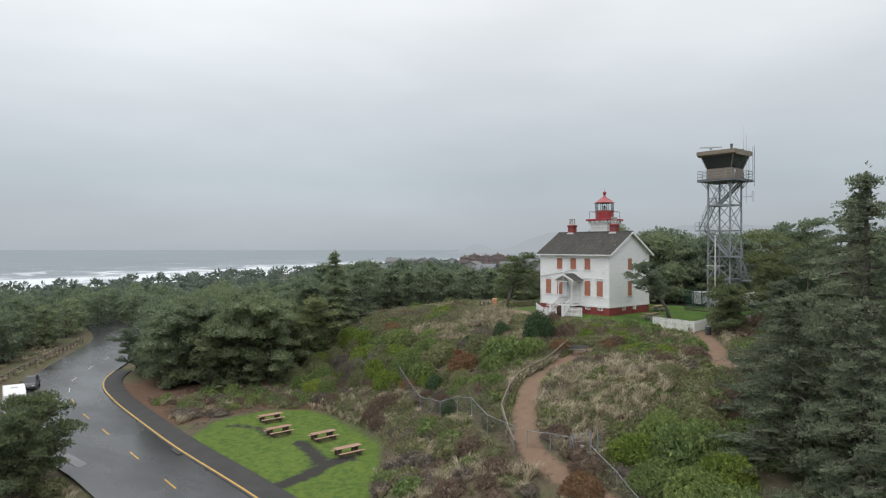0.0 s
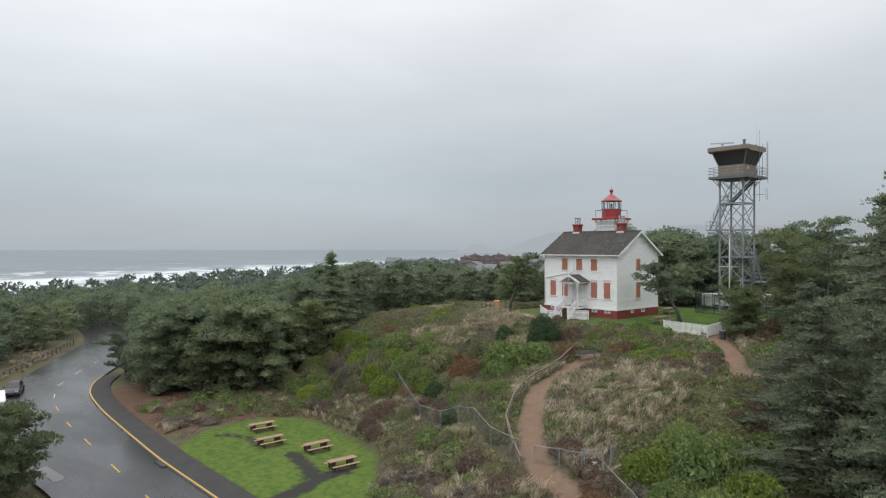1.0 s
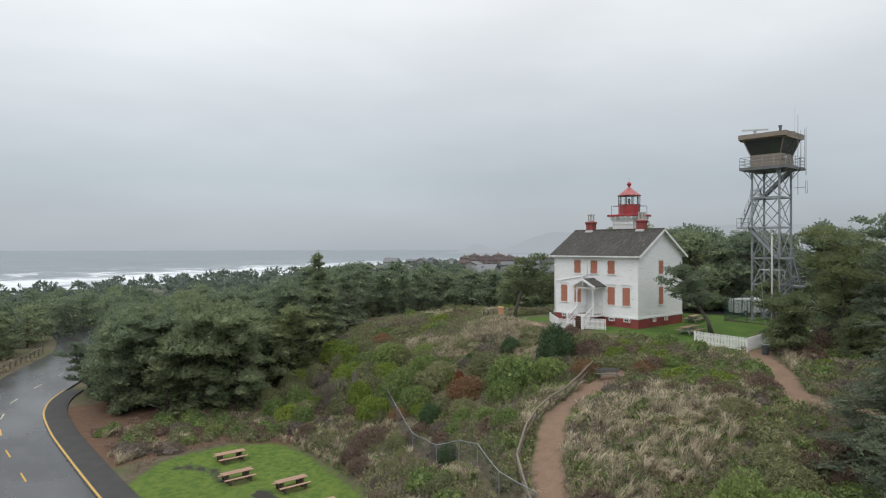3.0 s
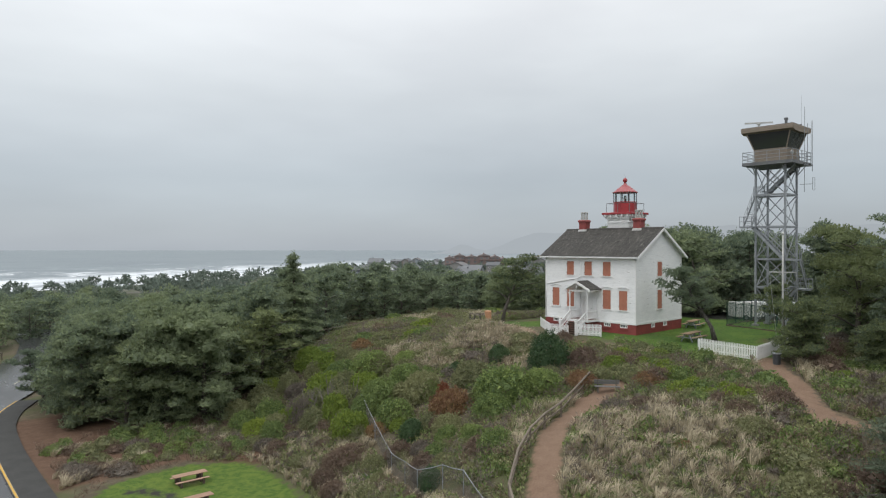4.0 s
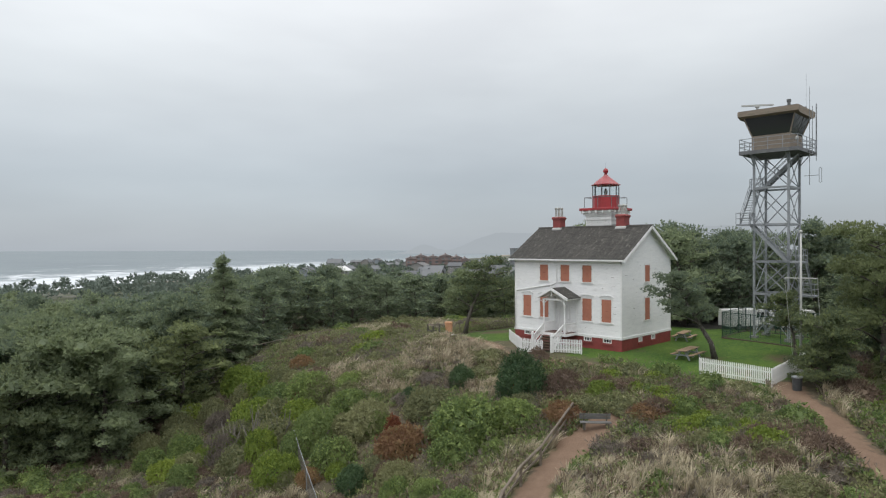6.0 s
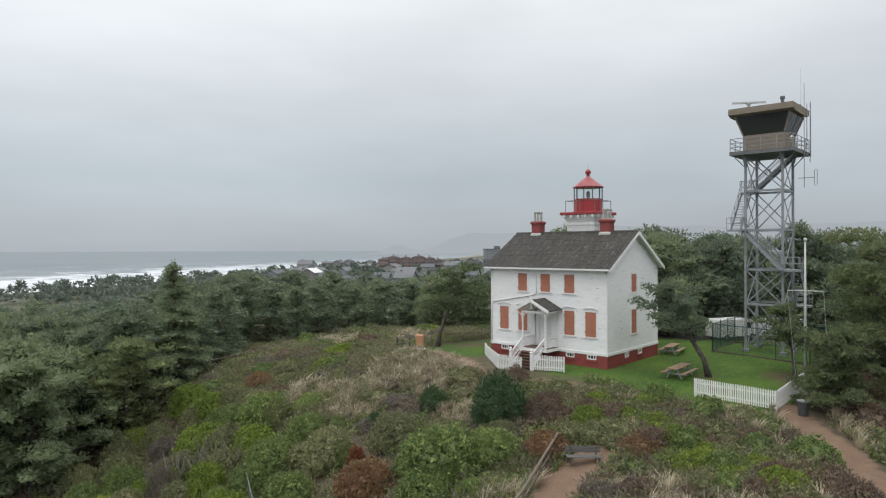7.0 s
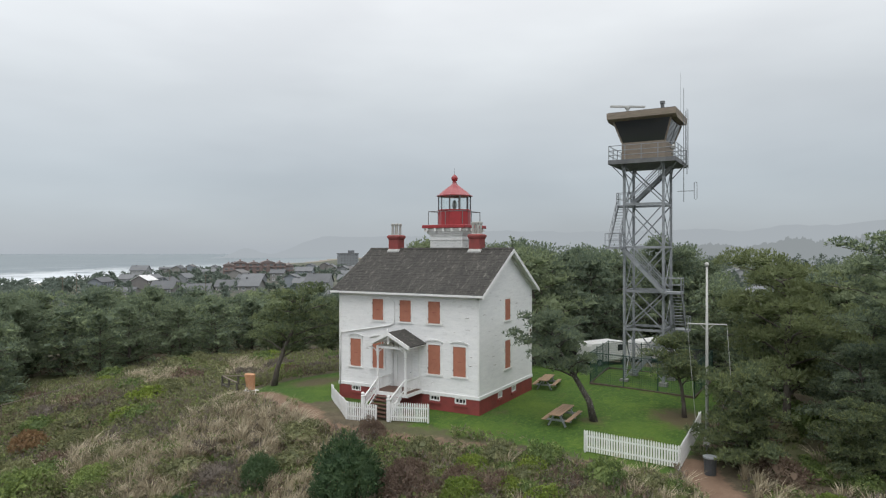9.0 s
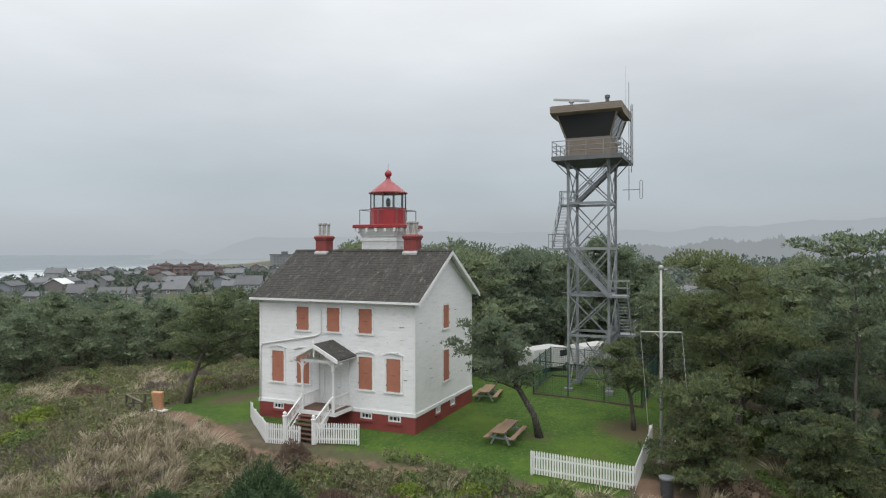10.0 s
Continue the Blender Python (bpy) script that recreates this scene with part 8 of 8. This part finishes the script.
for k in range(900):
    if len(town) >= 92:
        break
    x, y = rng.uniform(150, 560), rng.uniform(120, 560)
    off = -0.47 * x + 0.88 * y
    if off > 268 or any(math.dist((x, y), q) < 16 for q in town) or math.dist((x, y), (395, 395)) < 52:
        continue
    if math.hypot(x, y) < 300 or math.degrees(math.atan2(x - 28, y - 27)) < 31.5:
        continue
    town.append((x, y))
    st = int(rng.integers(1, 3))
    town_house(x, y, rng.uniform(8, 14), rng.uniform(6, 9.5), 2.9 * st + rng.uniform(0, 0.6), rng.uniform(0.4, 0.8), 28 + 90 * int(rng.integers(2)) + rng.uniform(-4, 4), int(rng.integers(5)), int(rng.choice([0, 0, 1, 1, 2, 3], p=[.27, .2, .2, .16, .16, .01])), st)
for x, y, wi, ri in ((300, 40, 1, 0), (330, 95, 1, 0), (360, 20, 0, 0), (285, 75, 1, 0), (420, 60, 1, 0), (400, -10, 1, 0), (345, -40, 1, 0), (300, 130, 0, 0)):
    town_house(x, y, 16, 10, 4, 0.35, 20, wi, ri)

# the long red-brown apartment block near the shore, in stepped gabled wings
condo = thing("apartment_building", (0, 0, 0), "long red-brown apartment block above the shore", "apartment building")
for w, (x0, x1, top, back) in enumerate(((-25, -17, 7.4, 0), (-17, -8, 9.2, 1.2), (-8, 3, 8.4, -0.8), (3, 13, 9.4, 1.0), (13, 21, 8.2, -0.4), (21, 27, 6.6, 0.8))):
    part("wall", Build().box(x0, x1, -7 + back, 7 + back, -3, top), M["condo"], condo)
    mid_x = (x0 + x1) / 2
    part("roof", Build().prism([(x0 - 0.5, top - 0.1), (x1 + 0.5, top - 0.1), (x1 + 0.5, top + 0.2), (mid_x, top + 1.9), (x0 - 0.5, top + 0.2)], "y", -7.6 + back, 7.6 + back), M["condo_roof"], condo)
    for s in range(2 if top < 8 else 3):
        for u in (x0 + (x1 - x0) * 0.28, x0 + (x1 - x0) * 0.74):
            win = part("window", Build().box(u - 1.1, u + 1.1, -7.08 + back, -7.0 + back, 0.9 + 2.9 * s, 2.5 + 2.9 * s), M["town_wall"][4], condo)
            part("pane", Build().box(u - 0.95, u + 0.95, -7.12 + back, -7.08 + back, 1.05 + 2.9 * s, 2.35 + 2.9 * s), M["town_glass"], win)
            part("balcony", Build().box(u - 1.5, u + 1.5, -8.3 + back, -7.0 + back, 0.15 + 2.9 * s, 0.7 + 2.9 * s), M["condo"], condo)
    part("chimney", Build().box(mid_x - 0.6, mid_x + 0.6, 1 + back, 2 + back, top + 0.5, top + 2.6), M["condo"], condo)
condo.matrix_basis = pose(394, 398, -8.6, 0, 0, -42)
hotel = thing("hotel", (0, 0, 0), "pale many-storeyed hotel beyond the town", "hotel")
part("wall", Build().box(-11, 11, -8, 8, -3, 16), M["town_wall"][0], hotel)
part("roof", Build().box(-11.6, 11.6, -8.6, 8.6, 16, 16.8).box(1, 7, -4, 4, 16.8, 20), M["town_roof"][0], hotel)
for s in range(5):
    for k in range(6):
        part("window", Build().box(-10 + 3.5 * k, -8 + 3.5 * k, -8.1, -8.0, 0.8 + 3.1 * s, 2.4 + 3.1 * s), M["town_glass"], hotel)
hotel.matrix_basis = pose(640, 500, -10, 0, 0, -40)

for x, y in ((228, 262), (262, 330), (300, 372), (210, 330), (335, 330), (280, 240), (250, 200), (330, 400), (180, 290)):
    z = float(ground(x, y))
    up = thing("utility_pole", (x, y, z), "timber utility pole with a crossarm", "utility pole", group="utility poles")
    part("pole", Build().tube([(x, y, z - 0.5), (x, y, z + 10.5)], [0.17, 0.12], 7), M["wood_grey"], up)
    part("crossarm", Build().bar((x - 0.9, y + 0.8, z + 9.8), (x + 0.9, y - 0.8, z + 9.8), 0.12, 0.14), M["wood_grey"], up)

# distant trees of town and hill, with haze in their leaf colour
rng = np.random.default_rng(12)
px, py = rng.uniform(-60, 560, 3000), rng.uniform(-260, 560, 3000)
keep = (np.hypot(px, py) > 205) & (-0.47 * px + 0.88 * py < 268) & (px > -20 + 0.1 * py)
seaward = np.degrees(np.arctan2(px - 28, py - 27)) < 32
keep &= (rng.uniform(0, 1, 3000) < np.where(seaward, 1.0, np.where(py > 140, 0.95, 0.6)))
px, py = px[keep], py[keep]
for a, b1 in town:
    far_ok = np.hypot(px - a, py - b1) > 10
    px, py = px[far_ok], py[far_ok]
at, nm = [], []
for a, b1 in zip(px, py):
    g0, big = float(ground(a, b1)), rng.uniform(0.6, 1.2) * (0.48 if b1 > 140 else 0.85)
    d = rng.normal(0, 1, (30, 3))
    d /= np.linalg.norm(d, axis=1)[:, None]
    h = rng.uniform(0, 1, (30, 1)) ** 0.8
    at.append(np.array([a, b1, g0]) + np.concatenate([d[:, :2] * (1.1 - h) * 4.4 * big * (2.1 if math.atan2(a - 28, b1 - 27) < 0.56 else 1.0), 0.6 + h * 8.6 * big], 1))
    nm.append(d + np.array([0, 0, 0.5]))
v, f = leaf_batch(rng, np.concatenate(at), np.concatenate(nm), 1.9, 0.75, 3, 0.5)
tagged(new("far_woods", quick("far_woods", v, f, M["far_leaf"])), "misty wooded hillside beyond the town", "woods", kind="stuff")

# headland and farther hills, their distance haze put into the glow colour


def ridge(name, distance, a0, a1, profile, colour, label):
    """A long hill seen far off between two bearings."""
    vs, fs = [], []
    n = 900
    for k in range(n + 1):
        t = k / n
        a = radians(a0 + (a1 - a0) * t)
        x, y = distance * math.sin(a), distance * math.cos(a)
        vs += [(x, y, -60), (x * 1.02, y * 1.02, profile(t)), (x * 1.12, y * 1.12, -60)]
    for k in range(n):
        a = 3 * k
        fs += [(a, a + 3, a + 4, a + 1), (a + 1, a + 4, a + 5, a + 2)]
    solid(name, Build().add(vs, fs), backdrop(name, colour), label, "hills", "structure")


def bumps(t, seed):
    return noise.noise(Vector((t * 5, seed, 0))) * 0.6 + noise.noise(Vector((t * 17, seed, 3))) * 0.28 + noise.noise(Vector((t * 60, seed, 5))) * 0.10


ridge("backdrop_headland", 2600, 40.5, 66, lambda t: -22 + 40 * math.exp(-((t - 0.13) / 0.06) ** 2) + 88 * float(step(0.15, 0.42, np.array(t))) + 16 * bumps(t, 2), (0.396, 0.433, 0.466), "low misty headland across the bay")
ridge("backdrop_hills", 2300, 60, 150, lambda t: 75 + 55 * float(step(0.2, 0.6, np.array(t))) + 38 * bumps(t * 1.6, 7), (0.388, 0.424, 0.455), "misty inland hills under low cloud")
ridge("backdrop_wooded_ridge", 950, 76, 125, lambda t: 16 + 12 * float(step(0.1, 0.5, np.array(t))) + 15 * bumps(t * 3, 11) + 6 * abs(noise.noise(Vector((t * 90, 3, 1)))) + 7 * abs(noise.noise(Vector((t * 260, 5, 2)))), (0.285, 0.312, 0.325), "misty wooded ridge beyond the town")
